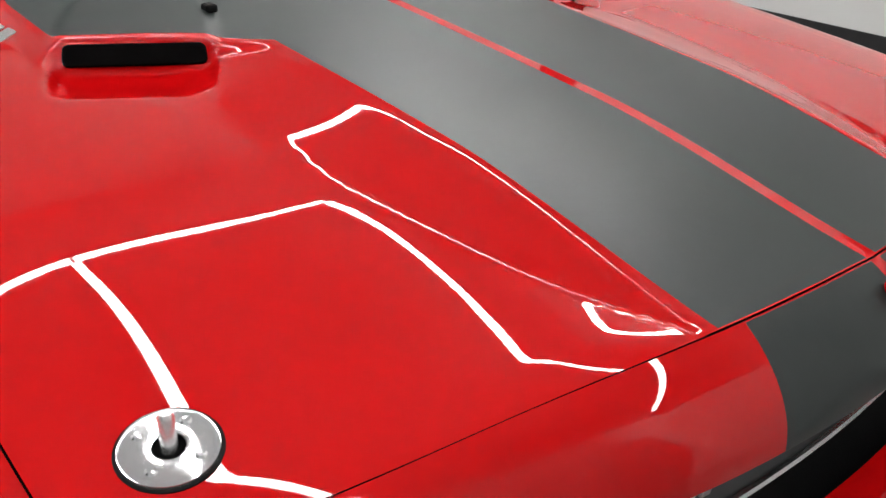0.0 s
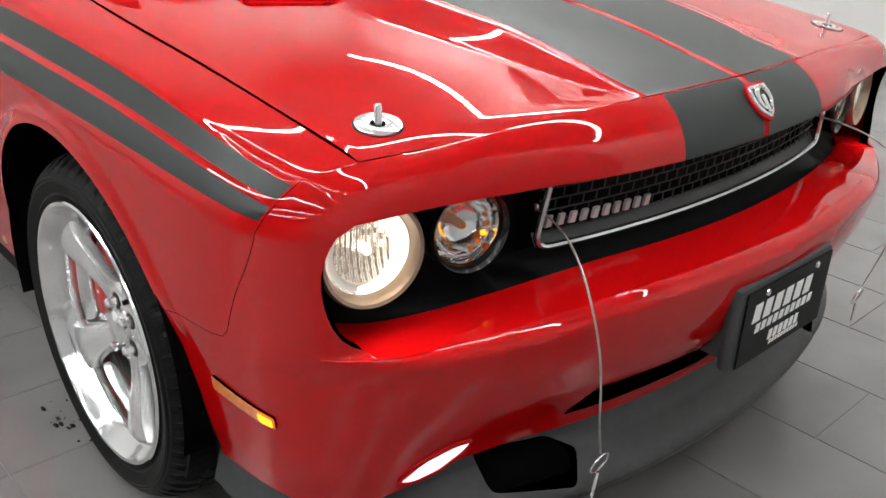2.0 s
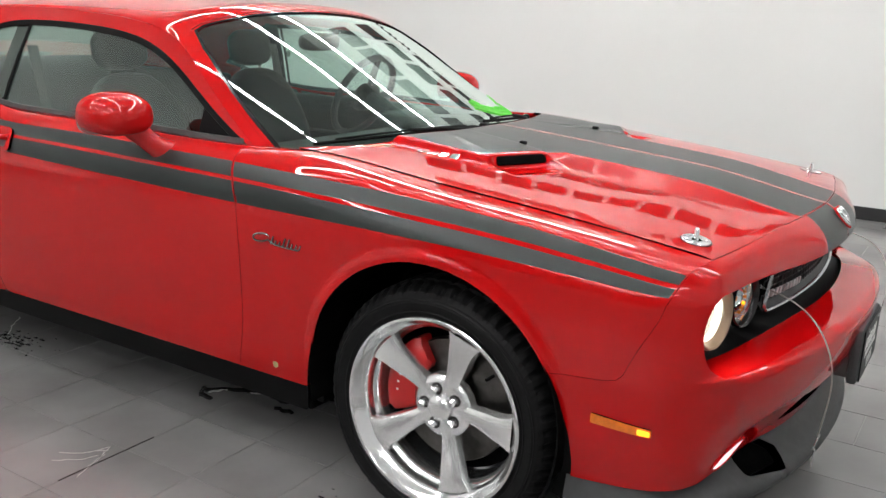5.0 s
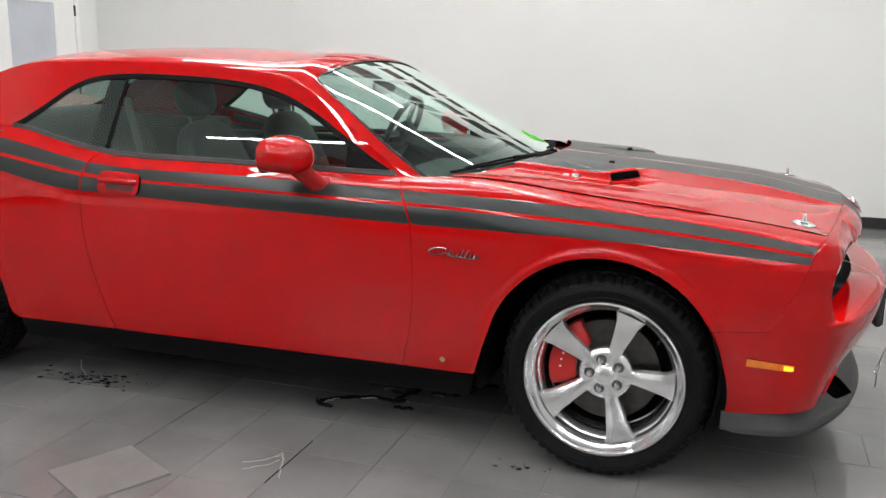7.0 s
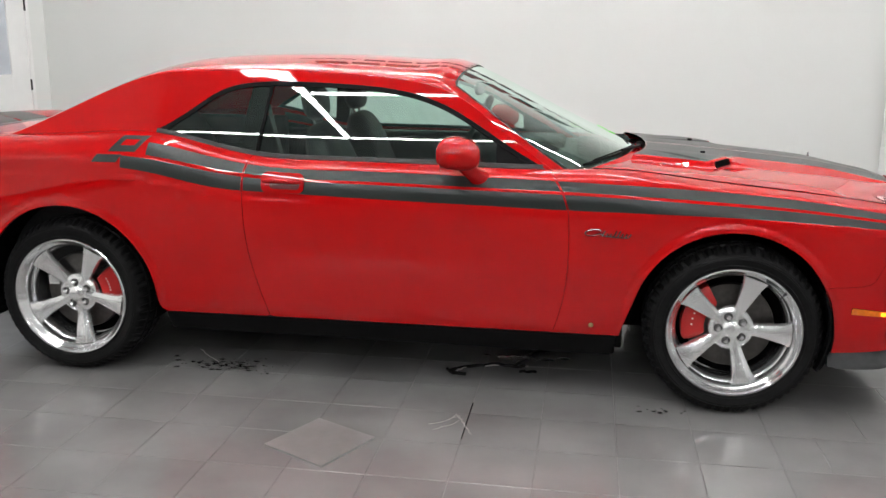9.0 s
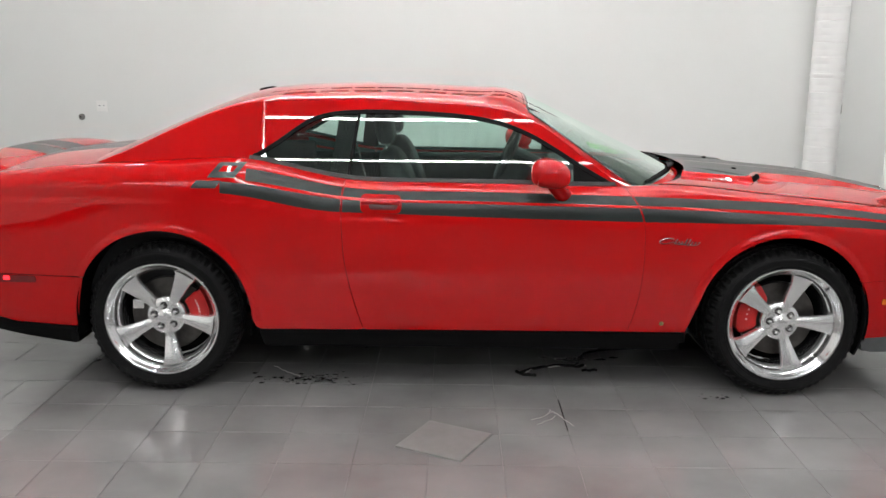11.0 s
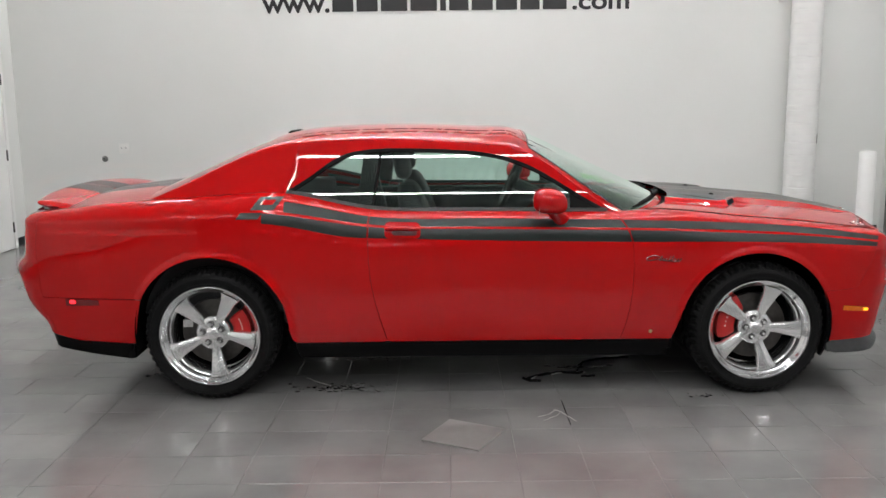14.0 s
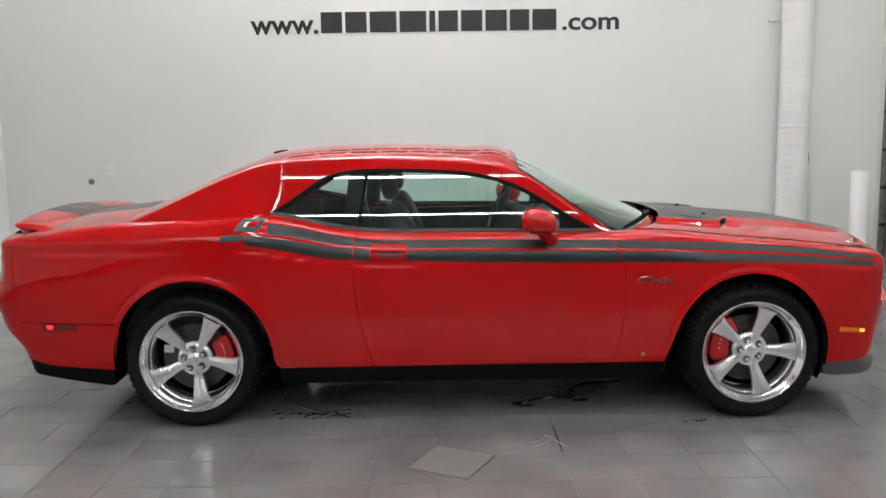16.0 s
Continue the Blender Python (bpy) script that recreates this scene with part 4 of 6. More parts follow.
def ribbon(surf, path, width, lift, closed=False):
    """A narrow raised strip along a path on a surface."""
    p = dense(path, 0.02, closed)
    t = np.gradient(p, axis=0)
    t /= np.linalg.norm(t, axis=1, keepdims=True)
    nn = np.stack([-t[:, 1], t[:, 0]], 1)
    co = []
    for off, up in ((-0.5, -0.002), (-0.4, lift), (0.4, lift), (0.5, -0.002)):
        q = p + nn * width * off
        co.append(surf(q) + normals_on(surf, q) * up)
    m = len(p)
    v = np.concatenate(co)
    f = [(j * m + i, j * m + i + 1, (j + 1) * m + i + 1, (j + 1) * m + i) for j in range(3) for i in range(m - 1)]
    return v, f


def ribbon_part(name, surf, path, width, lift, material, parent, mirror=False, label=""):
    v, f = ribbon(surf, path, width, lift)
    if mirror:
        v = v * (1, -1, 1)
    bm = bmesh.new()
    vs = [bm.verts.new(p) for p in v]
    for q in f:
        bm.faces.new([vs[i] for i in q])
    bmesh.ops.recalc_face_normals(bm, faces=bm.faces)
    return part(name, bm, material, parent, label, True)


# side windows: dark rubber frame, door pane, quarter pane, upright between
B_LINE = [(-0.545, 1.338), (-0.565, 1.2), (-0.592, 1.03)]
k = int(np.argmin(np.abs(dlo[:, 0] + 0.545)))
belt_f = [(x, float(EDGE(np.array(x))[2]) + 0.004) for x in np.linspace(-1.055, 0.668, 50)]
kb = int(np.argmin(np.abs(np.array(belt_f)[:, 0] + 0.592)))
for flank in (False, True):
    pane = np.concatenate([dlo[: k + 1], B_LINE[1:], belt_f[kb:][1:]])
    panel("door_window", lambda uv: flank_glass(uv, 0.007), [pane], 0.03, GLASS_SIDE, car, mirror=flank, flange=0, label="green-tinted door window, closed")
    pane = np.concatenate([dlo[k:], belt_f[: kb + 1], B_LINE[::-1][1:-1]])
    panel("quarter_window", lambda uv: flank_glass(uv, 0.007), [pane], 0.03, GLASS_SIDE, car, mirror=flank, flange=0, label="green-tinted fixed quarter window")
    ribbon_part("window_seal", flank_glass, inward(np.concatenate([dlo, belt_f[1:]]), 0.009)[:60], 0.022, 0.002, BLACK, car, flank, "black rubber window seal")
    ribbon_part("belt_seal", flank_glass, np.array(belt_f) + (0, 0.004), 0.020, 0.005, GREY_PLASTIC, car, flank, "dark grey belt line moulding")
    ribbon_part("window_divider", flank_glass, B_LINE, 0.016, 0.0, BLACK, car, flank)
    ribbon_part("pillar_cover", lambda uv: flank_glass(uv, 0.014), np.array(B_LINE) + (-0.05, 0), 0.085, 0.0, BLACK, car, flank)
    mir_tri = [(0.668, 1.008), (0.47, 1.118), (0.47, 1.012)]
    panel("mirror_sail", lambda uv: flank_glass(uv, 0.003), [rounded(mir_tri, 0.01)], 0.03, BLACK, car, mirror=flank, flange=0)
# windshield frit band and trim
ribbon_part("windshield_trim", lambda uv: top_surf(uv / ST), np.concatenate([ws, ws[:1]])[: len(ws)] * ST, 0.020, 0.001, BLACK_GLOSS, car)
ribbon_part("rear_window_trim", lambda uv: top_surf(uv / ST), np.array([(7.90, -0.66), (7.95, -0.5), (7.95, 0.5), (7.90, 0.66)]) * ST, 0.02, 0.001, BLACK_GLOSS, car)

# ---- decklid and spoiler ----


def deck_surf(uv):
    x, y = uv[:, 0], uv[:, 1]
    k = (_ds < -1.7) & (_ds > -2.45)
    ez = np.interp(x, _de[k, 0], _de[k, 2])
    eh = np.interp(x, _de[k, 0], _de[k, 1])
    z = ez + 0.028 * (1 - np.clip(np.abs(y) / eh, 0, 1) ** 2.4)
    return np.stack([x, y, z], 1)


_ds = np.linspace(-2.5, -1.6, 200)
_de = EDGE(_ds)
dk = [(p[0], -p[1]) for p in EDGE(np.linspace(-1.72, -2.44, 24))] + [(-2.405, -0.71), (-2.458, -0.6), (-2.49, -0.33), (-2.495, 0)]
dk = np.concatenate([dk, fy(dk)[::-1][1:]])
dst = np.array([(-1.80, -0.25), (-2.48, -0.25), (-2.48, -0.01), (-1.80, -0.01)])
panel("trunk_lid", deck_surf, [inward(dense(dk, 0.03), GAPW)], 0.025, RED, car, [("stripe", dst, CHARCOAL, "matte charcoal stripe"), ("stripe", fy(dst), CHARCOAL, "matte charcoal stripe")])


def spoiler_surf(uv):
    a, y = uv[:, 0], uv[:, 1]
    back = 0.065 * (np.abs(y) / 0.74) ** 2
    zz = deck_surf(np.stack([np.full_like(y, -2.36), y], 1))[:, 2]
    th = a * 2 * math.pi
    cx, cz = -2.382 + back, zz + 0.009 - 0.006 * (np.abs(y) / 0.74) ** 3
    taper = 1 - 0.85 * smooth(0.70, 0.75, np.abs(y))
    return np.stack([cx + 0.125 * np.cos(th) * (0.4 + 0.6 * taper), y, cz + (0.021 * np.sin(th) - 0.008 * np.cos(th)) * taper + 0.020 * (0.5 - 0.5 * np.cos(th)) ** 1.6], 1)


sst = [np.array([(0.02, y0), (0.49, y0), (0.49, y1), (0.02, y1)]) for y0, y1 in ((-0.25, -0.01), (0.01, 0.25))]
panel("spoiler", spoiler_surf, [np.array([(0.0, -0.745), (1.0, -0.745), (1.0, 0.745), (0.0, 0.745)])], 0.03, RED, car, [("stripe", q, CHARCOAL, "matte charcoal stripe") for q in sst], flange=0, stretch=(0.6, 1.0), flip=True)

# ---- nose details ----


def on_skin(s, z, push=0.0):
    """Place and outward normal on the lower body."""
    uv = np.array([[s, float(v_at(s, z)) if s < S1 else z]])
    f = lambda q: skin(q, push)
    n = normals_on(f, uv)[0]
    p = f(uv)[0]
    if n[0] * 1.0 + 0.0 < 0 and abs(p[1]) < 0.6:
        n = -n
    if n[1] * p[1] < 0 and abs(p[1]) > 0.6:
        n = -n
    return Vector(p), Vector(n)


def ring_lathe(parent, name, prof, m, material, n=48, label=""):
    return part(name, moved(bm_lathe(prof, n, "z"), m), material, parent, label, True)


for sd in (-1, 1):
    # outer headlamp, lit
    m = frame_axes((2.158, sd * 0.764, 0.743), (0, 0, 1), (0.982, sd * 0.19, 0.03))
    lamp = part("headlamp", moved(bm_lathe([(0.070, -0.10), (0.081, -0.06), (0.082, -0.012)], 56, "z"), m), BLACK, car, "round lit headlamp in a satin bezel", True)
    ring_lathe(lamp, "bezel", [(0.082, -0.02), (0.0835, -0.004), (0.080, 0.004), (0.075, 0.002), (0.069, -0.012), (0.067, -0.026)], m, BEIGE_RING, 64)
    ring_lathe(lamp, "reflector", [(0.0675, -0.018), (0.060, -0.026), (0.045, -0.033), (0.025, -0.037), (0.012, -0.038), (0.0, -0.038)], m, LAMP_BOWL, 64, "bright fluted reflector bowl")
    ring_lathe(lamp, "bulb", [(0.0, -0.016), (0.005, -0.017), (0.007, -0.022), (0.007, -0.037)], m, HEAD_LIT, 20, "glowing bulb")
    ring_lathe(lamp, "reflector_ring", [(0.0672, -0.0175), (0.064, -0.0205), (0.058, -0.0235), (0.052, -0.0245), (0.051, -0.031)], m @ Matrix.Translation((-0.002, 0, 0)), HEAD_RING, 56, "bright lit ring")
    # glowing crescent painted on the bowl as the bulb's reflection
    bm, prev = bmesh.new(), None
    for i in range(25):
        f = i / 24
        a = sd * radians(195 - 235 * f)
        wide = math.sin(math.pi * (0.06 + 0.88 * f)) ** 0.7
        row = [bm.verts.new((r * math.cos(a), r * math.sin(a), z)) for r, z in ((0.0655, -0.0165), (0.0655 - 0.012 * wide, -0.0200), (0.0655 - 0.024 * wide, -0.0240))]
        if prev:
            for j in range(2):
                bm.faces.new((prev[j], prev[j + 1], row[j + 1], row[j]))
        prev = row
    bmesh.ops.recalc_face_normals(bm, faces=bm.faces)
    part("reflector_glint", moved(bm, m), HEAD_GLINT, lamp, "white crescent painted as the bulb's reflection", True)
    beam = bpy.data.lights.new("headlamp_beam", "SPOT")
    beam.energy, beam.color, beam.shadow_soft_size, beam.spot_size, beam.spot_blend = 1.1, (1.0, 0.86, 0.70), 0.03, radians(150), 0.6
    lt = new("headlamp_beam", beam)
    lt.parent, lt.matrix_local = lamp, look(m @ Vector((0, 0, 0.02)), m @ Vector((-0.07, 0, 0.12)))
    ring_lathe(lamp, "lens", [(0.0, 0.002), (0.03, 0.000), (0.050, -0.005), (0.062, -0.012), (0.0685, -0.019)], m, GLASS_LENS, 56)
    # inner lamp
    m = frame_axes((2.188, sd * 0.600, 0.746), (0, 0, 1), (0.975, sd * 0.20, 0.03))
    lamp = part("turn_lamp", moved(bm_lathe([(0.058, -0.09), (0.068, -0.06), (0.069, -0.012)], 48, "z"), m), BLACK, car, "round chrome turn lamp with amber bulb", True)
    ring_lathe(lamp, "bezel", [(0.069, -0.02), (0.0705, -0.006), (0.067, 0.000), (0.060, -0.006), (0.057, -0.018)], m, BLACK_GLOSS, 56)
    ring_lathe(lamp, "reflector", [(0.0575, -0.016), (0.054, -0.030), (0.044, -0.032), (0.038, -0.046), (0.024, -0.054), (0.0, -0.056)], m, REFLECTOR, 40)
    for k in range(12):
        a = 2 * math.pi * k / 12
        q = m @ Matrix.Translation((0.049 * math.cos(a), 0.049 * math.sin(a), -0.027)) @ Matrix.Rotation(a, 4, "Z")
        part("facet", moved(bm_box(0.008, 0.018, 0.010, (0, 0, 0), 0.002), q), REFLECTOR, lamp)
    for k in range(5):
        a = radians(-70 + 22 * k) if sd < 0 else radians(180 + 70 - 22 * k)
        q = m @ Matrix.Translation((0.040 * math.sin(a), -sd * -0.040 * math.cos(a), -0.026))
        part("amber_facet", moved(bm_box(0.008, 0.008, 0.008, (0, 0, 0), 0.002), q), AMBER_LIT if k == 2 else AMBER, lamp)
    ring_lathe(lamp, "bulb", [(0.0, -0.026), (0.006, -0.028), (0.008, -0.036), (0.008, -0.054)], m, AMBER, 16)
    ring_lathe(lamp, "lens", [(0.0, 0.002), (0.03, -0.001), (0.047, -0.008), (0.058, -0.015)], m, GLASS_LENS, 48)

# grille: satin frame, dark bezel, wire mesh in running bond
grille = part("grille", bm_box(0.01, 0.30, 0.05, (2.10, 0, 0.74), 0.003), DARK_VOID, car, "black mesh grille in a satin chrome frame")


def nose(y, z, push):
    """A place on the nose y across, z high, set back by push."""
    s = s_front(abs(y))
    p = skin(np.array([[s, z]]), push)[0]
    return np.array((p[0], y, z))


def nose_surf(push):
    def f(uv):
        s = np.interp(-np.abs(uv[:, 0]), -_c[len(_s) // 2 :, 1], _s[len(_s) // 2 :])
        p = skin(np.stack([s, uv[:, 1]], 1), push)
        return np.stack([p[:, 0], uv[:, 0], p[:, 2]], 1)
    return f


fr = rounded([(-0.452, 0.83), (-0.470, 0.684), (0.470, 0.684), (0.452, 0.83)], [0.01, 0.03, 0.03, 0.01], 6)
fr = dense(fr, 0.02)
pts = [nose(y, z, 0.058) for y, z in fr]
part("grille_frame", bm_tube(pts + pts[:1], 0.0062, 8), CHROME_SATIN, grille, "satin chrome grille frame", True)
panel("grille_back", nose_surf(0.10), [np.array([(-0.47, 0.66), (0.47, 0.66), (0.47, 0.86), (-0.47, 0.86)])], 0.04, DARK_VOID, grille, flange=0)
zb = 0.705
q = np.array([(-0.463, zb), (-0.468, 0.686), (0.468, 0.686), (0.463, zb)])
panel("grille_sill", lambda uv: nose_surf(0.060)(uv) - np.stack([0.9 * (uv[:, 1] - 0.686), 0 * uv[:, 1], 0 * uv[:, 1]], 1), [q], 0.03, GREY_PLASTIC, grille, flange=0)
bm = bmesh.new()
rows = [0.704 + 0.0195 * k for k in range(7)]
rods = []
for k, z in enumerate(rows):
    rods.append(bm_tube([nose(y, z, 0.072) for y in np.linspace(-0.458, 0.458, 46)], 0.0017, 4))
    if k < len(rows) - 1:
        for i in range(33):
            y = -0.455 + 0.0285 * (i + 0.5 * (k % 2))
            if abs(y) < 0.457:
                a, b = nose(y, z, 0.072), nose(y, rows[k + 1], 0.072)
                rods.append(bm_tube([a, b], 0.0017, 4))
tagged(part("grille_mesh", bm_join(*rods), GREY_PLASTIC, grille, "dark wire mesh", False), kind="stuff")
# name plate on the mesh: ten slanted chrome bars
for i in range(10):
    y = -0.446 + 0.0240 * i
    p, w = nose(y, 0.728 - 0.0004 * i, 0.064), 0.0068
    lo = [(-w, -0.0095), (w * 0.9, -0.0095), (w * 1.25, 0.0095), (-w * 0.5, 0.0095)]
    bmm = bm_prism(lo, 0.006, 0.001, 1)
    part("name_bar", moved(bmm, frame_axes(p, (0.12, 1, 0), (1, -0.12, -0.05))), NAME_SILVER, grille)

# shield badge on the header
uvb = np.array([[S1 - 0.0005, 0.945]])
p, n = Vector(skin(uvb)[0]), Vector(normals_on(skin, uvb)[0])
n = n if n.x > 0 else -n
m = frame_axes(p, (0, 1, 0), n)
shield = rounded([(-0.026, 0.031), (0.026, 0.031), (0.030, 0.010), (0.019, -0.021), (0.0, -0.034), (-0.019, -0.021), (-0.030, 0.010)], [0.004, 0.004, 0.01, 0.02, 0.004, 0.02, 0.01])
badge = part("nose_badge", moved(bm_prism(inward(shield, -0.006), 0.004, 0.001, 1), m), RED, car, "chrome shield badge on the nose")
part("shield", moved(bm_prism(shield, 0.008, 0.002, 2), m), CHROME, badge, "", True)
part("shield_field", moved(bm_prism(inward(shield, 0.006), 0.0088), m), BLACK_GLOSS, badge)
for sx in (-1, 1):
    arc = [(sx * (0.004 + 0.014 * math.sin(a)), 0.004 + 0.020 * math.cos(a), 0.009) for a in np.linspace(0.1, 2.9, 10)]
    part("shield_relief", moved(bm_tube(arc, [0.0065 - 0.0004 * k for k in range(10)], 8), m), CHROME, badge, "", True)
part("shield_relief", moved(bm_prism([(-0.006, 0.012), (0.006, 0.012), (0.004, -0.026), (-0.004, -0.026)], 0.011, 0.002, 1), m), CHROME, badge, "", True)

# licence plate holder with a dealer insert: plain bars stand for its wording
holder = part("plate_holder", bm_join(bm_box(0.030, 0.335, 0.168, (2.402, -0.005, 0.513), 0.012), bm_box(0.10, 0.30, 0.12, (2.35, -0.005, 0.50), 0.01)), GREY_PLASTIC, car, "black plate holder on the bumper", True)
part("insert", bm_box(0.004, 0.305, 0.150, (2.4195, -0.005, 0.513), 0.001), INSERT, holder, "black printed dealer insert")
for row, (z, h, y0, w, cnt) in enumerate(((0.540, 0.036, -0.115, 0.036, 6), (0.506, 0.018, -0.105, 0.021, 10), (0.474, 0.020, -0.05, 0.019, 6), (0.457, 0.009, -0.045, 0.011, 10))):
    for i in range(cnt):
        lo = [(-w * 0.42, -h / 2), (w * 0.30, -h / 2), (w * 0.42, h / 2), (-w * 0.28, h / 2)]
        part("print_bar", moved(bm_prism(lo, 0.0006), frame_axes((2.4216, y0 + w * i, z), (0, 1, 0), (1, 0, 0))), WHITE_MARK, holder)
for y in (-0.09, 0.09):
    part("plate_bolt", moved(bm_lathe([(0, 0.004), (0.006, 0.003), (0.007, 0)], 12), frame_axes((2.4212, y, 0.573), (0, 1, 0), (1, 0, 0))), CHROME, holder)

# chin splitter
LIP_IN = steady([0.205, 0.226, 0.240, 0.256, 0.295, 0.345], [0.070, 0.044, 0.041, 0.060, 0.112, 0.134])


def lip_surf(uv):
    s, z = uv[:, 0], uv[:, 1]
    sf = np.where(s > S1, 2 * S1 - s, s)
    base = skin(np.stack([s, np.full_like(z, 0.56)], 1))
    nx = np.interp(sf, _s, _nor[:, 0])
    nh = np.interp(sf, _s, _nor[:, 1]) * np.where(s > S1, 1, -1)
    wf = smooth(1.95, SF[0.7], sf)
    d = LIP_IN(z) * wf + (0.030 + 0.30 * np.clip(z - 0.23, 0, 1)) * (1 - wf)
    return np.stack([base[:, 0] - nx * d, base[:, 1] - nh * d, z], 1)


sr = np.linspace(1.862, S1, 60)
lp = np.concatenate([[(1.862, 0.30)], [(s, 0.221 if s > 1.9 else 0.228) for s in sr], mir([(s, 0.221 if s > 1.9 else 0.228) for s in sr])[::-1][1:], [(2 * S1 - 1.862, 0.30)], [(s, 0.35) for s in np.linspace(2 * S1 - s_front(0.66), s_front(0.66), 40)], [(s_front(0.8), 0.32), (2.0, 0.305)]])
duct = [(s_front(0.60), 0.266), (s_front(0.44), 0.248), (s_front(0.405), 0.285), (s_front(0.47), 0.318), (s_front(0.62), 0.325)]
splitter = panel("chin_splitter", lip_surf, [lp, rounded(duct, 0.012), rounded(mir(duct), 0.012)], 0.02, GREY_PLASTIC, car, flange=0.05, holes_flange=0.05, label="dark grey plastic chin splitter")
panel("duct_lining", lambda uv: lip_surf(uv) - (0.05, 0, 0), [np.array([(s_front(0.62), 0.24), (2 * S1 - s_front(0.62), 0.24), (2 * S1 - s_front(0.62), 0.36), (s_front(0.62), 0.36)])], 0.05, DARK_VOID, car, flange=0)

for flank in (False, True):
    sgn = 1 if flank else -1
    # fog lamp slit, lit
    fog = rounded([(s_front(0.768), 0.340), (s_front(0.742), 0.329), (s_front(0.695), 0.340), (s_front(0.655), 0.370), (s_front(0.642), 0.396), (s_front(0.676), 0.397), (s_front(0.728), 0.377)], 0.014)
    f = panel("fog_lamp", skin, [fog], 0.012, FOG_LIT, car, mirror=flank, flange=0.0, lift=0.003, label="lit slim fog lamp")
    ribbon_part("fog_lamp_rim", skin, np.concatenate([fog, fog[:1]]), 0.008, 0.0045, RED, f, flank)
    # side marker
    mk = np.array([(1.926, 0.462), (1.928, 0.489), (2.082, 0.474), (2.082, 0.452)])
    f = panel("side_marker", skin, [rounded(mk, 0.004)], 0.014, AMBER, car, mirror=flank, flange=0.004, lift=0.004, label="amber side marker lamp, lit at its front end")
    panel("marker_glow", skin, [rounded([(2.045, 0.4565), (2.045, 0.4735), (2.078, 0.470), (2.078, 0.4545)], 0.005)], 0.012, AMBER_LIT, f, mirror=flank, flange=0, lift=0.0055)
    # rear marker
    f = panel("rear_side_marker", skin, [rounded([(-2.246, 0.533), (-2.246, 0.572), (-2.062, 0.566), (-2.062, 0.536)], 0.005)], 0.02, RED_LENS, car, mirror=flank, flange=0.004, lift=0.003, label="dark red rear side marker, lit at one end")
    panel("marker_glow", skin, [rounded([(-2.222, 0.546), (-2.222, 0.566), (-2.190, 0.566), (-2.190, 0.546)], 0.009)], 0.012, RED_LIT, f, mirror=flank, flange=0, lift=0.005)
    # mud flap ahead and behind the front wheel
    bm, prev = bmesh.new(), None
    for x, z in arch((1.455, 0.388, 0.391), 24, -26, 14):
        p = [bm.verts.new((x + dx, sgn * y, z)) for dx, y in ((0, 0.66), (0, 0.922), (0.008, 0.922), (0.008, 0.66))]
        for i in range(4) if prev else ():
            bm.faces.new((prev[i], prev[(i + 1) % 4], p[(i + 1) % 4], p[i]))
        prev = p
    part("splash_guard", bm, BLACK, car, "black splash guard")
    lp = np.array(flap_edge(-26, 21, 16, 0.004) + arch((ARCH_F[0], ARCH_F[1], 0.390), 21, -26, 16))
    panel("wheel_lip", lambda uv: skin(uv, 0.003), [lp], 0.012, BLACK, car, mirror=flank, flange=0.02, label="black plastic lip ahead of the wheel")
    part("splash_guard", bm_box(0.03, 0.20, 0.11, (1.015, sgn * 0.74, 0.295), 0.006), BLACK, car, "black splash guard")
    part("splash_guard", bm_box(0.04, 0.20, 0.12, (-1.915, sgn * 0.78, 0.29), 0.006), BLACK, car, "black splash guard")
    # plug bolt low on the fender
    p, n = on_skin(0.896, 0.358)
    p.y, n.y = sgn * abs(p.y), sgn * abs(n.y)
    part("fender_bolt", moved(bm_lathe([(0.0, 0.004), (0.006, 0.0035), (0.010, 0.002), (0.011, 0)], 20), frame_axes(p, (1, 0, 0), n)), BRASS, car, "small brass-coloured bolt head")
    # plain chrome script emblem on the fender: a loop and a row of slanted strokes
    loop = [(0.888 + 0.030 * math.cos(a) + 0.012 * math.sin(a), 0.766 + 0.013 * math.sin(a)) for a in np.linspace(0.5, 6.0, 24)] + [(0.94, 0.752), (0.99, 0.748), (1.03, 0.748)]
    ep = []
    for s, z in loop:
        p, n = on_skin(s, z)
        ep.append((p.x, sgn * (abs(p.y) + 0.003), p.z))
    emb = part("script_emblem", bm_tube(ep, 0.0028, 6), DARK_CHROME, car, "chrome script emblem as a plain stroke", True)
    for i in range(8):
        s = 0.925 + 0.0155 * i
        tall = 0.026 if i in (0, 3, 4) else 0.014
        a, _ = on_skin(s, 0.7505)
        b, _ = on_skin(s + tall * 0.45, 0.7505 + tall)
        part("stroke", bm_tube([(a.x, sgn * (abs(a.y) + 0.003), a.z), (b.x, sgn * (abs(b.y) + 0.003), b.z)], 0.003, 6), DARK_CHROME, emb)
    # slanted marks that end the flank stripes: a hollow frame over a solid bar
    slant = lambda x, z: (x + 0.75 * (z - 1.04), z)
    on = lambda pts: [(x, float(v_at(x, z))) for x, z in pts]
    ring = [on([slant(x, z) for x, z in dense([(-1.225, z0), (-1.225 + w, z0), (-1.225 + w, z1), (-1.225, z1)], 0.03)]) for z0, z1, w in ((1.040, 1.104, 0.125),)]
    hole_ = on([slant(x, z) for x, z in dense([(-1.195, 1.066), (-1.128, 1.066), (-1.128, 1.090), (-1.195, 1.090)], 0.03)])
    panel("stripe_mark", skin, [ring[0], hole_], 0.012, CHARCOAL, car, mirror=flank, flange=0, lift=0.0008)
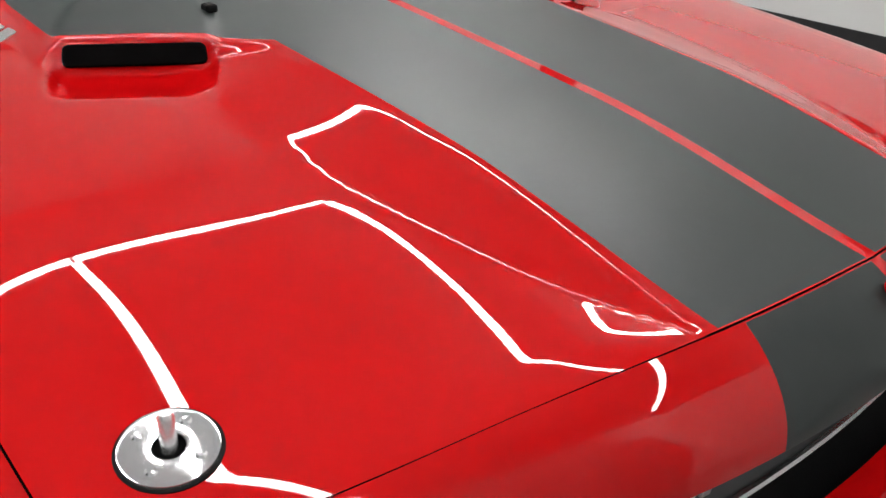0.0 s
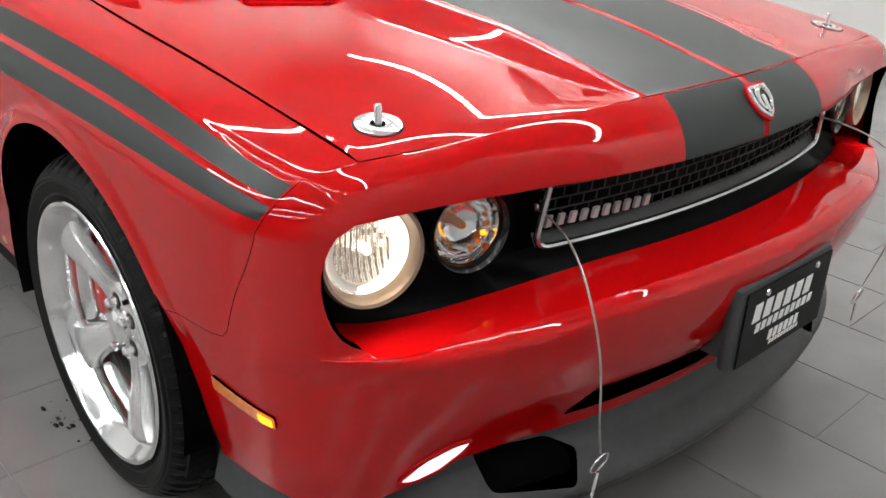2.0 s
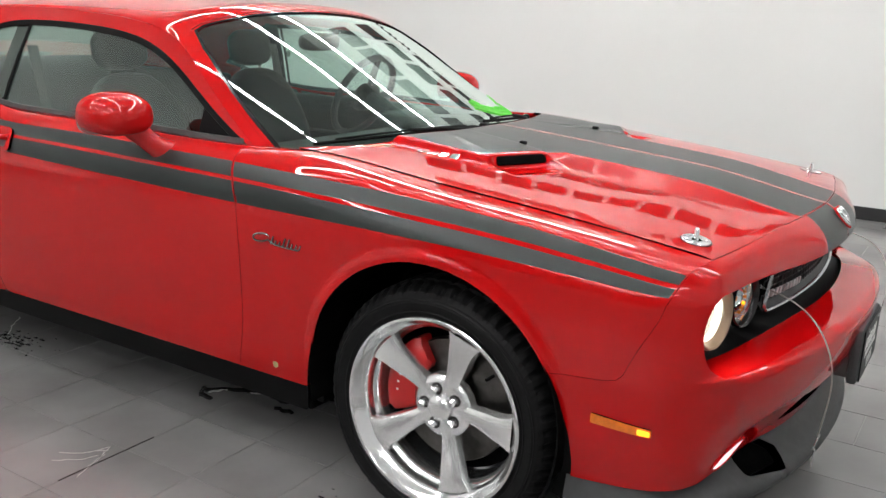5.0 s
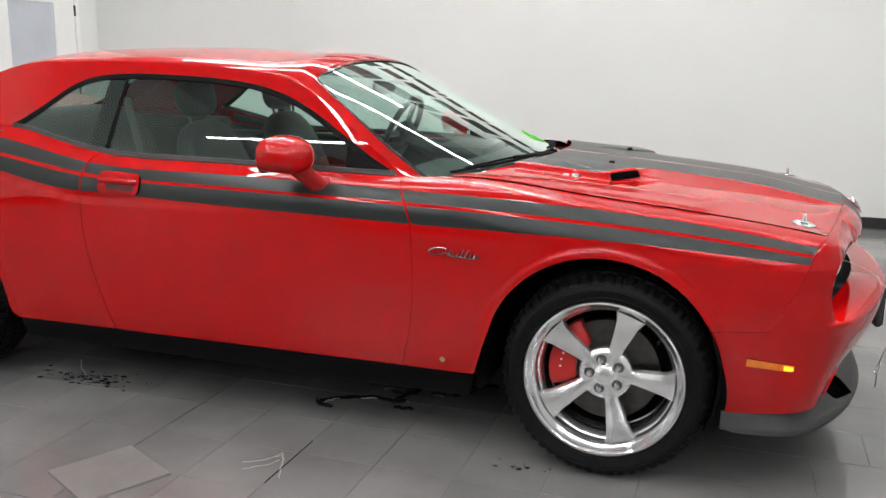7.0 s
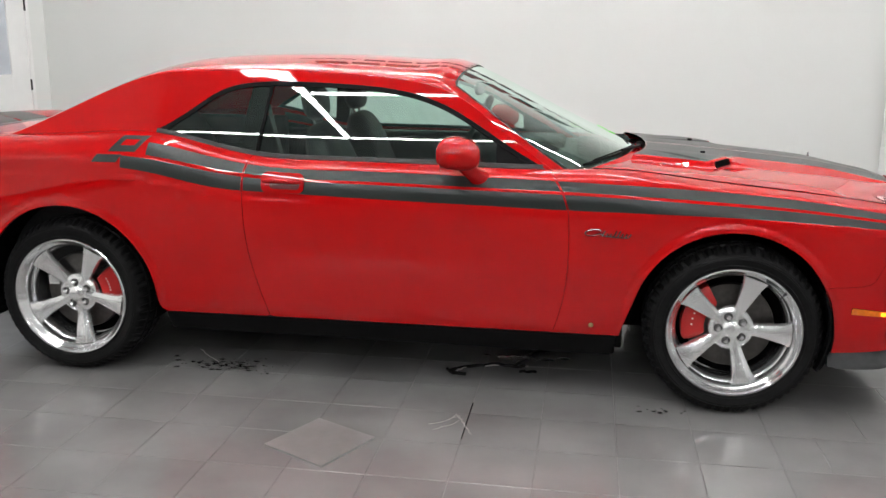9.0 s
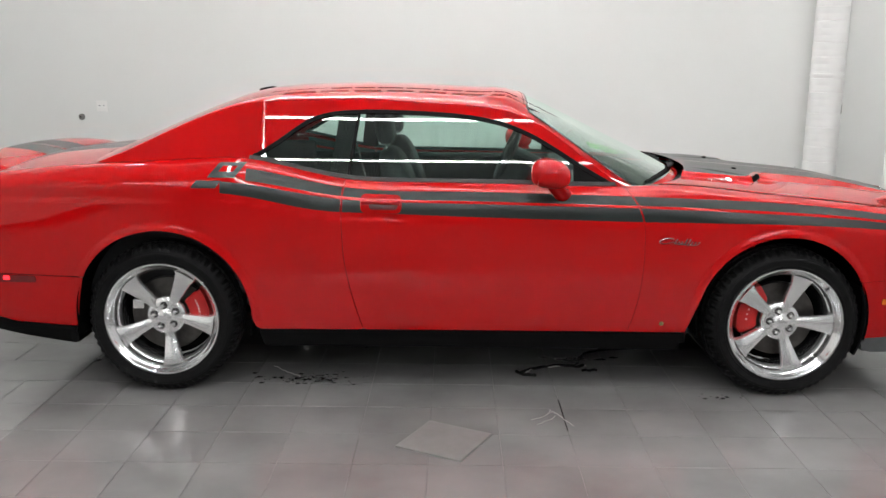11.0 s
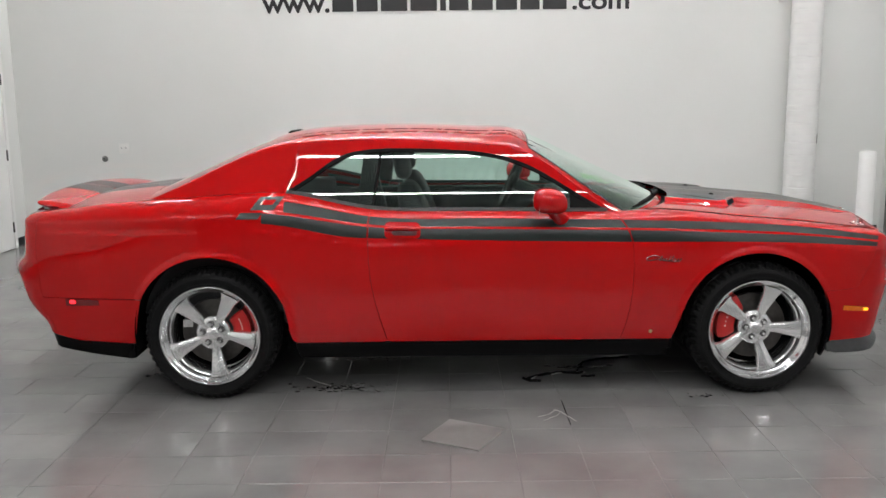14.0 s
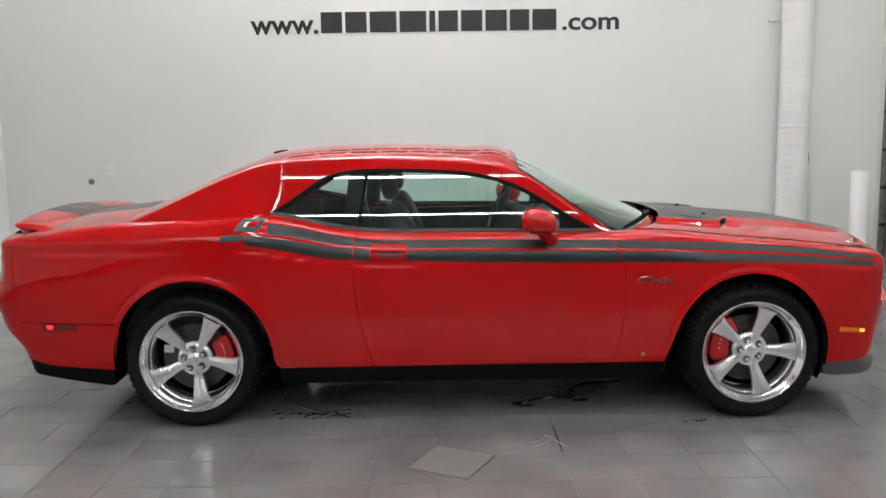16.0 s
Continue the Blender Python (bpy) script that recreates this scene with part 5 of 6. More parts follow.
    panel("stripe_mark", skin, [on([slant(x, z) for x, z in dense([(-1.265, 0.994), (-1.150, 0.994), (-1.150, 1.028), (-1.265, 1.028)], 0.03)])], 0.012, CHARCOAL, car, mirror=flank, flange=0, lift=0.0008)
    # wire lanyard of the hood pin
    wire = line([(2.178, sgn * 0.452, 0.748), (2.26, sgn * 0.475, 0.735), (2.345, sgn * 0.515, 0.690), (2.392, sgn * 0.528, 0.60), (2.392, sgn * 0.508, 0.48), (2.376, sgn * 0.470, 0.385)], 30)
    ln = part("pin_lanyard", bm_tube(wire, 0.0019, 6), WIRE, car, "thin wire lanyard with ring and pin", True)
    ring = [(2.374 + 0.006 * math.sin(a), sgn * 0.466 + 0.021 * math.cos(a), 0.362 + 0.021 * math.sin(a)) for a in np.linspace(0, 2 * math.pi, 25)]
    part("ring", bm_tube(ring, 0.0017, 6, False), CHROME, ln, "", True)
    part("pin", bm_tube([(2.374, sgn * 0.468, 0.345), (2.372, sgn * 0.474, 0.293)], 0.0028, 8), CHROME, ln)
    part("crimp", bm_tube([(2.180, sgn * 0.452, 0.752), (2.186, sgn * 0.455, 0.742)], 0.005, 8), CHROME, ln)
    # hood pin
    uv = np.array([[2.071, sgn * 0.688]])
    p, n = Vector(hood_surf(uv)[0]), Vector(normals_on(hood_surf, uv, 0.02)[0])
    m = frame_axes(p, (1, 0, 0), n)
    pin = part("hood_pin", moved(bm_lathe([(0.012, 0.0035), (0.032, 0.0045), (0.0355, 0.0035), (0.036, 0.0)], 48), m), CHROME, car, "chrome hood pin with its scuff plate", True)
    part("gasket", moved(bm_lathe([(0.0355, 0.0012), (0.0385, 0.0010), (0.039, -0.001)], 48), m), BLACK, pin)
    part("socket", moved(bm_lathe([(0.0, 0.001), (0.0115, 0.001), (0.0125, 0.0038)], 24), m), DARK_VOID, pin)
    part("stud", bm_tube([p + n * 0.0, p + Vector((0, 0, 1)) * 0.028, p + Vector((0, 0, 1)) * 0.032], [0.0062, 0.0062, 0.0045], 16), ALLOY, pin, "", True)
    for k in range(4):
        a = radians(35 + 90 * k)
        part("rivet", moved(bm_lathe([(0, 0.0062), (0.003, 0.0058), (0.0045, 0.0042)], 12), m @ Matrix.Translation((0.0245 * math.cos(a), 0.0245 * math.sin(a), 0))), CHROME, pin)
    # washer nozzle
    uv = np.array([[1.379, sgn * 0.285]])
    p = Vector(hood_surf(uv)[0])
    part("washer_nozzle", moved(bm_box(0.022, 0.018, 0.012, (0, 0, 0.005), 0.004), Matrix.Translation(p)), BLACK, car)
    # scoop mouth: flat black plate painted as the shaded opening
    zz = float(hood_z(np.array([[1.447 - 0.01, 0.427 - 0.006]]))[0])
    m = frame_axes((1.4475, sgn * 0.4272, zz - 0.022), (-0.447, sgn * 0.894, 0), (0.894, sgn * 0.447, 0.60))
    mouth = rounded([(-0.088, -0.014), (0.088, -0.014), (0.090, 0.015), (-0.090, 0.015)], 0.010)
    part("scoop_mouth_shade", moved(bm_prism(mouth, 0.006, 0.002, 2), m), DARK_VOID, car, "flat black plate painted as the scoop's shaded mouth")
    # four chrome bars beside the scoop
    for k in range(4):
        uv = np.array([[1.178 + 0.034 * k, sgn * (0.551 - 0.005 * k)]])
        p, n = Vector(hood_surf(uv)[0]), Vector(normals_on(hood_surf, uv, 0.01)[0])
        part("scoop_badge_bar", moved(bm_prism([(-0.014, -0.015), (0.012, -0.015), (0.015, 0.015), (-0.011, 0.015)], 0.004, 0.001, 1), frame_axes(p, (1, -sgn * 0.15, 0), n)), CHROME, car)

# ---- wheels ----
def build_wheel(front=True):
    w = empty("wheel")
    # tyre: tread blocks cut by cross grooves at the shoulders
    prof = [(0.262, -0.105), (0.285, -0.116), (0.312, -0.124), (0.327, -0.119), (0.340, -0.109), (0.350, -0.096), (0.357, -0.082), (0.361, -0.062), (0.354, -0.060), (0.354, -0.052), (0.362, -0.050),
            (0.3625, -0.012), (0.355, -0.010), (0.355, 0.0), (0.355, 0.010), (0.3625, 0.012), (0.362, 0.050), (0.354, 0.052), (0.354, 0.060), (0.361, 0.062), (0.3595, 0.085), (0.357, 0.100), (0.345, 0.116), (0.315, 0.122), (0.262, 0.105)]
    def groove(j, k):
        if j in (5, 6, 7, 18, 19, 20, 21) and k % 5 in (0, 1):
            return -0.008
        if j in (4,) and k % 5 in (0, 1):
            return -0.003
        if j in (10, 11, 15, 16) and (k + 2) % 6 == 0:
            return -0.005
        return 0.0
    part("tyre", bm_lathe(prof, 290, "y", False, groove), RUBBER, w, "black rubber tyre with worn tread", False)
    bm = bm_join(bm_lathe([(0.316, -0.1222), (0.319, -0.1240), (0.322, -0.1205)], 96, "y"), bm_lathe([(0.283, -0.1160), (0.286, -0.1185), (0.289, -0.1175)], 96, "y"))
    part("sidewall_rib", bm, RUBBER, w, "", True)
    # rim: polished stepped lip and barrel
    lip = [(0.262, -0.098), (0.270, -0.112), (0.274, -0.117), (0.271, -0.121), (0.264, -0.120), (0.257, -0.111), (0.250, -0.098), (0.246, -0.094), (0.243, -0.090), (0.238, -0.083), (0.236, -0.070), (0.236, -0.055), (0.226, -0.045), (0.222, -0.02), (0.221, 0.06), (0.23, 0.10), (0.26, 0.105)]
    part("rim", bm_lathe(lip, 120, "y"), RIM, w, "polished alloy rim", True)
    # five spokes, narrow at the hub, flared at the rim, dished
    for k in range(5):
        bm = bmesh.new()
        rows = []
        for i in range(13):
            f = i / 12
            r = 0.045 + (0.236 - 0.045) * f
            half = 0.020 + 0.027 * f**1.25 + (0.009 * smooth(0.86, 1.0, f))
            if f < 0.25:
                half += 0.008 * (1 - f / 0.25)
            yy = -0.052 - 0.030 * smooth(0.15, 0.95, f)
            sec = []
            for q, dy in ((-1.0, 0.026), (-1.0, 0.008), (-0.90, 0.000), (-0.5, -0.005), (0, -0.007), (0.5, -0.005), (0.90, 0.000), (1.0, 0.008), (1.0, 0.026)):
                sec.append(bm.verts.new((r * (1 - 0.02 * q * q * f), yy + dy, half * q)))
            rows.append(sec)
        for a, b in zip(rows, rows[1:]):
            for j in range(8):
                bm.faces.new((a[j], a[j + 1], b[j + 1], b[j]))
        bmesh.ops.recalc_face_normals(bm, faces=bm.faces)
        moved(bm, Matrix.Rotation(-radians((70 if front else 62) + 72 * k), 4, "Y"))
        part("spoke", bm, ALLOY, w, "", True)
    part("hub", bm_lathe([(0.0, -0.058), (0.07, -0.058), (0.082, -0.055), (0.091, -0.047), (0.092, -0.02), (0.05, -0.01)], 48, "y"), ALLOY, w, "", True)
    part("centre_cap", bm_lathe([(0.0, -0.080), (0.014, -0.0795), (0.027, -0.077), (0.036, -0.070), (0.038, -0.058)], 40, "y"), ALLOY, w, "plain satin centre cap", True)
    for k in range(5):
        a = radians((34 if front else 26) + 72 * k)
        c = Matrix.Translation((0.054 * math.cos(a), 0, 0.054 * math.sin(a)))
        part("lug_nut", moved(bm_lathe([(0.0, -0.083), (0.006, -0.082), (0.0105, -0.077), (0.0115, -0.058)], 6, "y"), c), CHROME, w, "", False)
        part("nut_seat", moved(bm_lathe([(0.0115, -0.0592), (0.017, -0.0592), (0.018, -0.057)], 20, "y"), c), DARK_METAL, w)
    part("valve_stem", bm_tube([(0.231 * math.cos(radians(40)), -0.09, 0.231 * math.sin(radians(40))), (0.224 * math.cos(radians(40)), -0.118, 0.224 * math.sin(radians(40)))], 0.005), BLACK, w)
    # brake
    part("brake_disc", bm_lathe([(0.06, -0.012), (0.075, -0.026), (0.078, 0.0), (0.10, 0.002), (0.178, 0.002), (0.180, 0.006), (0.180, 0.028), (0.09, 0.03)], 72, "y"), STEEL, w, "worn steel brake disc", True)
    # black disc put across the barrel as the shade behind the brake
    part("barrel_shade", bm_lathe([(0.0, 0.05), (0.219, 0.05), (0.2195, 0.052)], 40, "y"), DARK_VOID, w)
    bm = bmesh.new()
    a0, a1 = (120, 200) if front else (-6, 40)
    ring = []
    for i in range(15):
        a = radians(a0 + (a1 - a0) * i / 14)
        e = 0.010 * (1 if 0 < i < 14 else 0)
        sec = [(0.118 - e, 0.01), (0.118 - e, -0.018 - e), (0.135, -0.030 - e), (0.178, -0.030 - e), (0.196 + e * 0.6, -0.018 - e), (0.196 + e * 0.6, 0.03)]
        ring.append([bm.verts.new((r * math.cos(a), y, r * math.sin(a))) for r, y in sec])
    for a, b in zip(ring, ring[1:]):
        for j in range(5):
            bm.faces.new((a[j], a[j + 1], b[j + 1], b[j]))
    bm.faces.new(ring[0])
    bm.faces.new(ring[-1][::-1])
    bmesh.ops.recalc_face_normals(bm, faces=bm.faces)
    cal = part("brake_caliper", bm, CALIPER, w, "red painted brake caliper", True)
    for i in range(5):
        a = radians(a0 + (a1 - a0) * (0.28 + 0.11 * i))
        mid = 0.160
        m = frame_axes((mid * math.cos(a), -0.041, mid * math.sin(a)), (-math.sin(a), 0, math.cos(a)), (0, -1, 0))
        part("caliper_mark", moved(bm_box(0.0055, 0.007, 0.001), m), WHITE_MARK, cal)
    # suspension upright glimpsed behind the spokes
    part("suspension_upright", bm_join(bm_box(0.06, 0.05, 0.26, (0.03, 0.06, 0.02), 0.01), bm_tube([(0.0, 0.06, -0.05), (-0.12, 0.07, -0.09)], 0.02)), DARK_METAL, w)
    if not front:
        part("brake_bracket", bm_box(0.055, 0.01, 0.045, (-0.145, -0.005, 0.045), 0.004), ALLOY, w, "bare metal bracket")
    return w


for front, x in ((True, 1.473), (False, -1.473)):
    for sidey in (-1, 1):
        w = build_wheel(front)
        w.parent = car
        w.location = (x, sidey * 0.812, 0.362)
        if sidey > 0:
            w.rotation_euler = (0, 0, math.pi)
            for o in list(w.children):
                if o.name.startswith("brake_caliper"):
                    o.rotation_euler = (0, math.pi, 0)
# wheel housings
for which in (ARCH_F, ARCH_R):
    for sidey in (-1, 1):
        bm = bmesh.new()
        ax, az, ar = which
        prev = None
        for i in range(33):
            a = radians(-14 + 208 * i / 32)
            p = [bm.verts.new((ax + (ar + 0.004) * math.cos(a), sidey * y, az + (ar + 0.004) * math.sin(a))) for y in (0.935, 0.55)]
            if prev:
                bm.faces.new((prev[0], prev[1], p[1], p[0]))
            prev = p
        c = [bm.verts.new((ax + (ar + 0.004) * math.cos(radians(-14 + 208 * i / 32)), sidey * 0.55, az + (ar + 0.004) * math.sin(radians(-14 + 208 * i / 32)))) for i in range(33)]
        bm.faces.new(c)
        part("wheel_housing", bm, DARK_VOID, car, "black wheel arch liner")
# underside
part("underbody", bm_join(bm_box(2.0, 1.72, 0.09, (0.0, 0, 0.26), 0.01), bm_box(4.5, 1.05, 0.12, (-0.1, 0, 0.30), 0.02)), DARK_VOID, car, "black underbody")
part("engine_bay_floor", bm_box(0.95, 1.08, 0.45, (1.55, 0, 0.55), 0.02), DARK_VOID, car)

# ---- mirrors, handles, wipers ----
def superball(center, size, power=2.6, n=20, m=28):
    bm = bmesh.new()
    f = lambda c: math.copysign(abs(c) ** (2 / power), c)
    rows = []
    for i in range(n + 1):
        th = -math.pi / 2 + math.pi * i / n
        rows.append([bm.verts.new((center[0] + size[0] * f(math.cos(th)) * f(math.cos(2 * math.pi * k / m)), center[1] + size[1] * f(math.cos(th)) * f(math.sin(2 * math.pi * k / m)), center[2] + size[2] * f(math.sin(th)))) for k in range(m)])
    for a, b in zip(rows, rows[1:]):
        for k in range(m):
            bm.faces.new((a[k], a[(k + 1) % m], b[(k + 1) % m], b[k]))
    bmesh.ops.remove_doubles(bm, verts=bm.verts, dist=1e-5)
    bmesh.ops.recalc_face_normals(bm, faces=bm.faces)
    return bm


for sgn, door in ((-1, doors[0]), (1, doors[1])):
    bm = superball((0, 0, 0), (0.100, 0.116, 0.072), 2.5)
    for v in bm.verts:
        if v.co.x < -0.02:
            v.co.x = -0.02 + (v.co.x + 0.02) * 0.75
        if v.co.z < 0:
            v.co.z *= 0.82
        v.co.z -= 0.10 * v.co.x * (1 if v.co.x > 0 else 0.2)
    moved(bm, Matrix.Translation((0.328, sgn * 1.005, 1.075)))
    mir_ob = part("door_mirror", bm, RED, car, "red painted door mirror", True)
    part("mirror_glass", moved(superball((0, 0, 0), (0.003, 0.098, 0.055), 3), Matrix.Translation((0.276, sgn * 1.005, 1.066))), CHROME, mir_ob, "", True)
    arm = line([(0.350, sgn * 0.965, 1.04), (0.375, sgn * 0.935, 1.005), (0.400, sgn * 0.905, 0.972), (0.42, sgn * 0.872, 0.952)], 10)
    part("mirror_arm", moved(bm_tube(arm, [0.036, 0.036, 0.035, 0.034, 0.033, 0.033, 0.034, 0.036, 0.040, 0.044], 14), Matrix.Identity(4)), RED, mir_ob, "", True)
    # handle: raised cup rim, flat sheet darkened as the hollow's shade, pull bar
    cup = rounded([(-0.522, 0.886), (-0.332, 0.884), (-0.332, 0.960), (-0.522, 0.966)], 0.03, 8)
    cup = np.array([(s, float(v_at(s, z))) for s, z in cup])
    h = panel("handle_cup", skin, [cup], 0.012, RED, door, mirror=sgn > 0, flange=0.012, lift=0.010, label="red door handle cup")
    hollow = np.array([(s, float(v_at(s, z))) for s, z in rounded([(-0.482, 0.900), (-0.352, 0.898), (-0.348, 0.936), (-0.482, 0.940)], 0.017, 6)])
    panel("handle_hollow_shade", skin, [hollow], 0.012, RED_SHADE, door, mirror=sgn > 0, flange=0, lift=0.0115)
    pts = []
    for s, z, out in ((-0.512, 0.935, 0.010), (-0.485, 0.938, 0.026), (-0.42, 0.938, 0.032), (-0.37, 0.936, 0.028), (-0.345, 0.934, 0.010)):
        p, n = on_skin(s, z)
        pts.append((p.x, sgn * (abs(p.y) + out), p.z))
    part("handle_bar", bm_tube(line(pts, 14), 0.0105, 10), RED, door, "", True)

# cowl and wipers
part("cowl", moved(bm_box(0.40, 1.44, 0.02, (0, 0, 0), 0.004), Matrix.Translation((1.0, 0, 0.972)) @ Matrix.Rotation(radians(2), 4, "Y")), BLACK, car, "black ribbed plastic cowl")
for k in range(14):
    part("cowl_rib", bm_box(0.008, 1.2, 0.004, (0.92 + 0.016 * k, 0, 0.984 - 0.0006 * k)), GREY_PLASTIC, car) if k % 3 == 0 else None
for y0, y1 in ((-0.06, -0.66), (0.56, 0.02)):
    f = lambda t, w, up: Vector(top_surf(np.array([[t, w]]))[0]) + Vector((0.35, 0, 0.9)) * up
    path = [f(0.055 + 0.09 * q, (y0 + (y1 - y0) * 0.52 * q) / 0.79, 0.012 + 0.008 * q) for q in np.linspace(0, 1, 12)]
    part("wiper_arm", bm_tube([tuple(p) for p in path], [0.011] * 3 + [0.007] * 9, 8), BLACK, car, "black wiper arm", True)
    part("wiper_pivot", moved(bm_lathe([(0, 0.022), (0.012, 0.020), (0.016, 0.012), (0.017, -0.01)], 20), Matrix.Translation(path[0])), BLACK, car, "", True)
    blade = [tuple(f(0.115 + 0.05 * q, (y0 + (y1 - y0) * (0.02 + 0.98 * q)) / 0.79, 0.007)) for q in np.linspace(0, 1, 16)]
    part("wiper_blade", bm_tube(blade, 0.0060, 6), BLACK, car, "black wiper blade", True)
    top = [tuple(f(0.125 + 0.05 * q, (y0 + (y1 - y0) * (0.1 + 0.8 * q)) / 0.79, 0.012 + 0.006 * math.sin(math.pi * q))) for q in np.linspace(0, 1, 12)]
    part("wiper_blade_frame", bm_tube(top, 0.004, 6), BLACK, car)
# aerial fin on the roof
uv = np.array([[5.9, 0.0]])
p = Vector(top_surf(uv)[0])
part("aerial", moved(superball((0, 0, 0), (0.048, 0.028, 0.013), 2.8), Matrix.Translation(p + Vector((0.02, 0, 0.003))) @ Matrix.Rotation(radians(-8), 4, "Y")), BLACK, car, "black roof aerial pod", True)
# lime lettering on the glass as plain strokes
for pts, wide in (([(0.44, 0.17), (0.35, 0.26), (0.28, 0.46), (0.24, 0.70)], 0.036), ([(0.34, 0.40), (0.30, 0.60), (0.27, 0.74)], 0.022), ([(0.50, 0.22), (0.42, 0.25)], 0.02), ([(0.33, 0.60), (0.40, 0.70), (0.50, 0.80)], 0.06)):
    ribbon_part("window_marking", lambda uv: top_surf(uv / ST), line(np.array(pts) * ST, 16), wide, 0.0012, GREEN_PAINT, car, False, "lime green window paint stroke")

# ---- cabin ----
part("cabin_floor", bm_box(2.6, 1.5, 0.04, (-0.45, 0, 0.33), 0.01), DARK_VOID, car, "dark cabin floor")
for sgn in (-1, 1):
    part("door_trim", bm_join(bm_box(1.9, 0.05, 0.58, (-0.15, sgn * 0.775, 0.68), 0.02), bm_box(0.5, 0.09, 0.05, (-0.15, sgn * 0.73, 0.80), 0.02), bm_box(1.8, 0.05, 0.04, (-0.2, sgn * 0.775, 0.975), 0.015)), DASH, car, "dark grey door trim")
    part("rear_side_trim", bm_box(0.95, 0.06, 0.62, (-1.45, sgn * 0.74, 0.76), 0.02), DASH, car)
part("dashboard", bm_join(bm_box(0.50, 1.46, 0.20, (0.72, 0, 0.86), 0.06, 3), bm_box(0.28, 1.44, 0.05, (0.84, 0, 0.955), 0.02), bm_box(0.26, 0.42, 0.07, (0.60, 0.36, 0.985), 0.03), bm_box(0.9, 0.24, 0.22, (0.15, 0, 0.58), 0.03)), DASH, car, "dark grey dashboard and console", True)
# headliner just under the roof
lp = np.array([(2.15, -0.86), (6.0, -0.86), (6.0, 0.86), (2.15, 0.86)])
panel("headliner", lambda uv: top_surf(uv, 0.03), [lp], 0.05, CLOTH, car, stretch=ST, flange=0, label="grey cloth headliner")
# steering wheel
m = frame_axes((0.24, 0.37, 1.055), (0, 1, 0), (-0.90, 0, 0.42))
rim = [m @ Vector((0.185 * math.cos(a), 0.185 * math.sin(a), 0)) for a in np.linspace(0, 2 * math.pi, 41)]
wheel = part("steering_wheel", bm_tube([tuple(v) for v in rim], 0.015, 10, False), LEATHER, car, "black leather steering wheel", True)
part("steering_hub", moved(superball((0, 0, -0.01), (0.075, 0.065, 0.03), 2.8), m), DASH, wheel, "", True)
for a in (0, math.pi, -math.pi / 2):
    part("steering_spoke", bm_tube([tuple(m @ Vector((0.06 * math.cos(a), 0.06 * math.sin(a), -0.01))), tuple(m @ Vector((0.18 * math.cos(a), 0.18 * math.sin(a), 0)))], 0.014, 8), DASH, wheel)
part("steering_column", bm_tube([tuple(m @ Vector((0, 0, -0.02))), tuple(m @ Vector((0, 0, -0.42)))], 0.04, 12), DASH, wheel)
# rear view mirror
part("rear_view_mirror", bm_join(moved(superball((0, 0, 0), (0.018, 0.12, 0.035), 3), Matrix.Translation((0.30, 0, 1.29))), bm_tube([(0.31, 0, 1.30), (0.40, 0, 1.335)], 0.008)), BLACK, car, "black rear view mirror", True)


def seat(y):
    s = part("front_seat", superball((-0.08, y, 0.55), (0.27, 0.25, 0.10), 3.2), LEATHER, car, "dark leather front seat", True)
    bm = superball((0, 0, 0.25), (0.085, 0.24, 0.31), 3.0)
    for v in bm.verts:
        v.co.y *= 1.0 - 0.25 * max(0, v.co.z - 0.25) / 0.4
        v.co.x += 0.03 * (abs(v.co.y) / 0.25) ** 3
    part("seat_back", moved(bm, Matrix.Translation((-0.27, y, 0.60)) @ Matrix.Rotation(radians(-17), 4, "Y")), LEATHER, s, "", True)
    part("headrest", moved(superball((0, 0, 0), (0.050, 0.125, 0.085), 2.8), Matrix.Translation((-0.448, y, 1.232)) @ Matrix.Rotation(radians(-10), 4, "Y")), LEATHER, s, "", True)
    for d in (-0.06, 0.06):
        part("headrest_post", bm_tube([(-0.42, y + d, 1.06), (-0.45, y + d, 1.17)], 0.007), CHROME, s)
    # belt
    part("seat_belt", bm_box(0.004, 0.045, 0.5, (-0.52, y + (0.30 if y > 0 else -0.30), 1.0), 0.001, rot=Matrix.Rotation(radians(-14), 4, "Y")), CLOTH, s)


for y in (-0.37, 0.37):
    seat(y)
part("rear_bench", bm_join(moved(superball((0, 0, 0), (0.26, 0.62, 0.11), 4), Matrix.Translation((-1.12, 0, 0.62))), moved(superball((0, 0, 0), (0.09, 0.62, 0.30), 4), Matrix.Translation((-1.42, 0, 0.86)) @ Matrix.Rotation(radians(-22), 4, "Y"))), LEATHER, car, "dark leather rear bench", True)
part("parcel_shelf", bm_box(0.36, 1.3, 0.03, (-1.66, 0, 1.02), 0.01), DASH, car)
part("trunk_floor", bm_box(0.8, 1.3, 0.5, (-2.0, 0, 0.65), 0.02), DARK_VOID, car)
# tail lamp band
tb = np.concatenate([[(s, 0.80) for s in np.linspace(s_rear(0.74), 2 * S0 - s_rear(0.74), 20)], [(s, 0.90) for s in np.linspace(2 * S0 - s_rear(0.74), s_rear(0.74), 20)]])
panel("tail_lamp", skin, [rounded(tb, 0.01)], 0.04, RED_LENS, car, lift=0.004, flange=0.004, label="dark red full width tail lamp")

# ---- things on the walls ----
def bars(place, x_axis, normal, items, thick=0.008):
    """A row of plain letter-size bars: (x, width, low, high)."""
    sign = tagged(empty("wall_sign", place), "", "sign")
    for x, w, lo, hi in items:
        o = part("sign_bar", moved(bm_prism([(x, lo), (x + w, lo), (x + w, hi), (x, hi)], thick, 0.001, 1), frame_axes((0, 0, 0), x_axis, normal)), LETTER_BLACK, sign)
    return sign


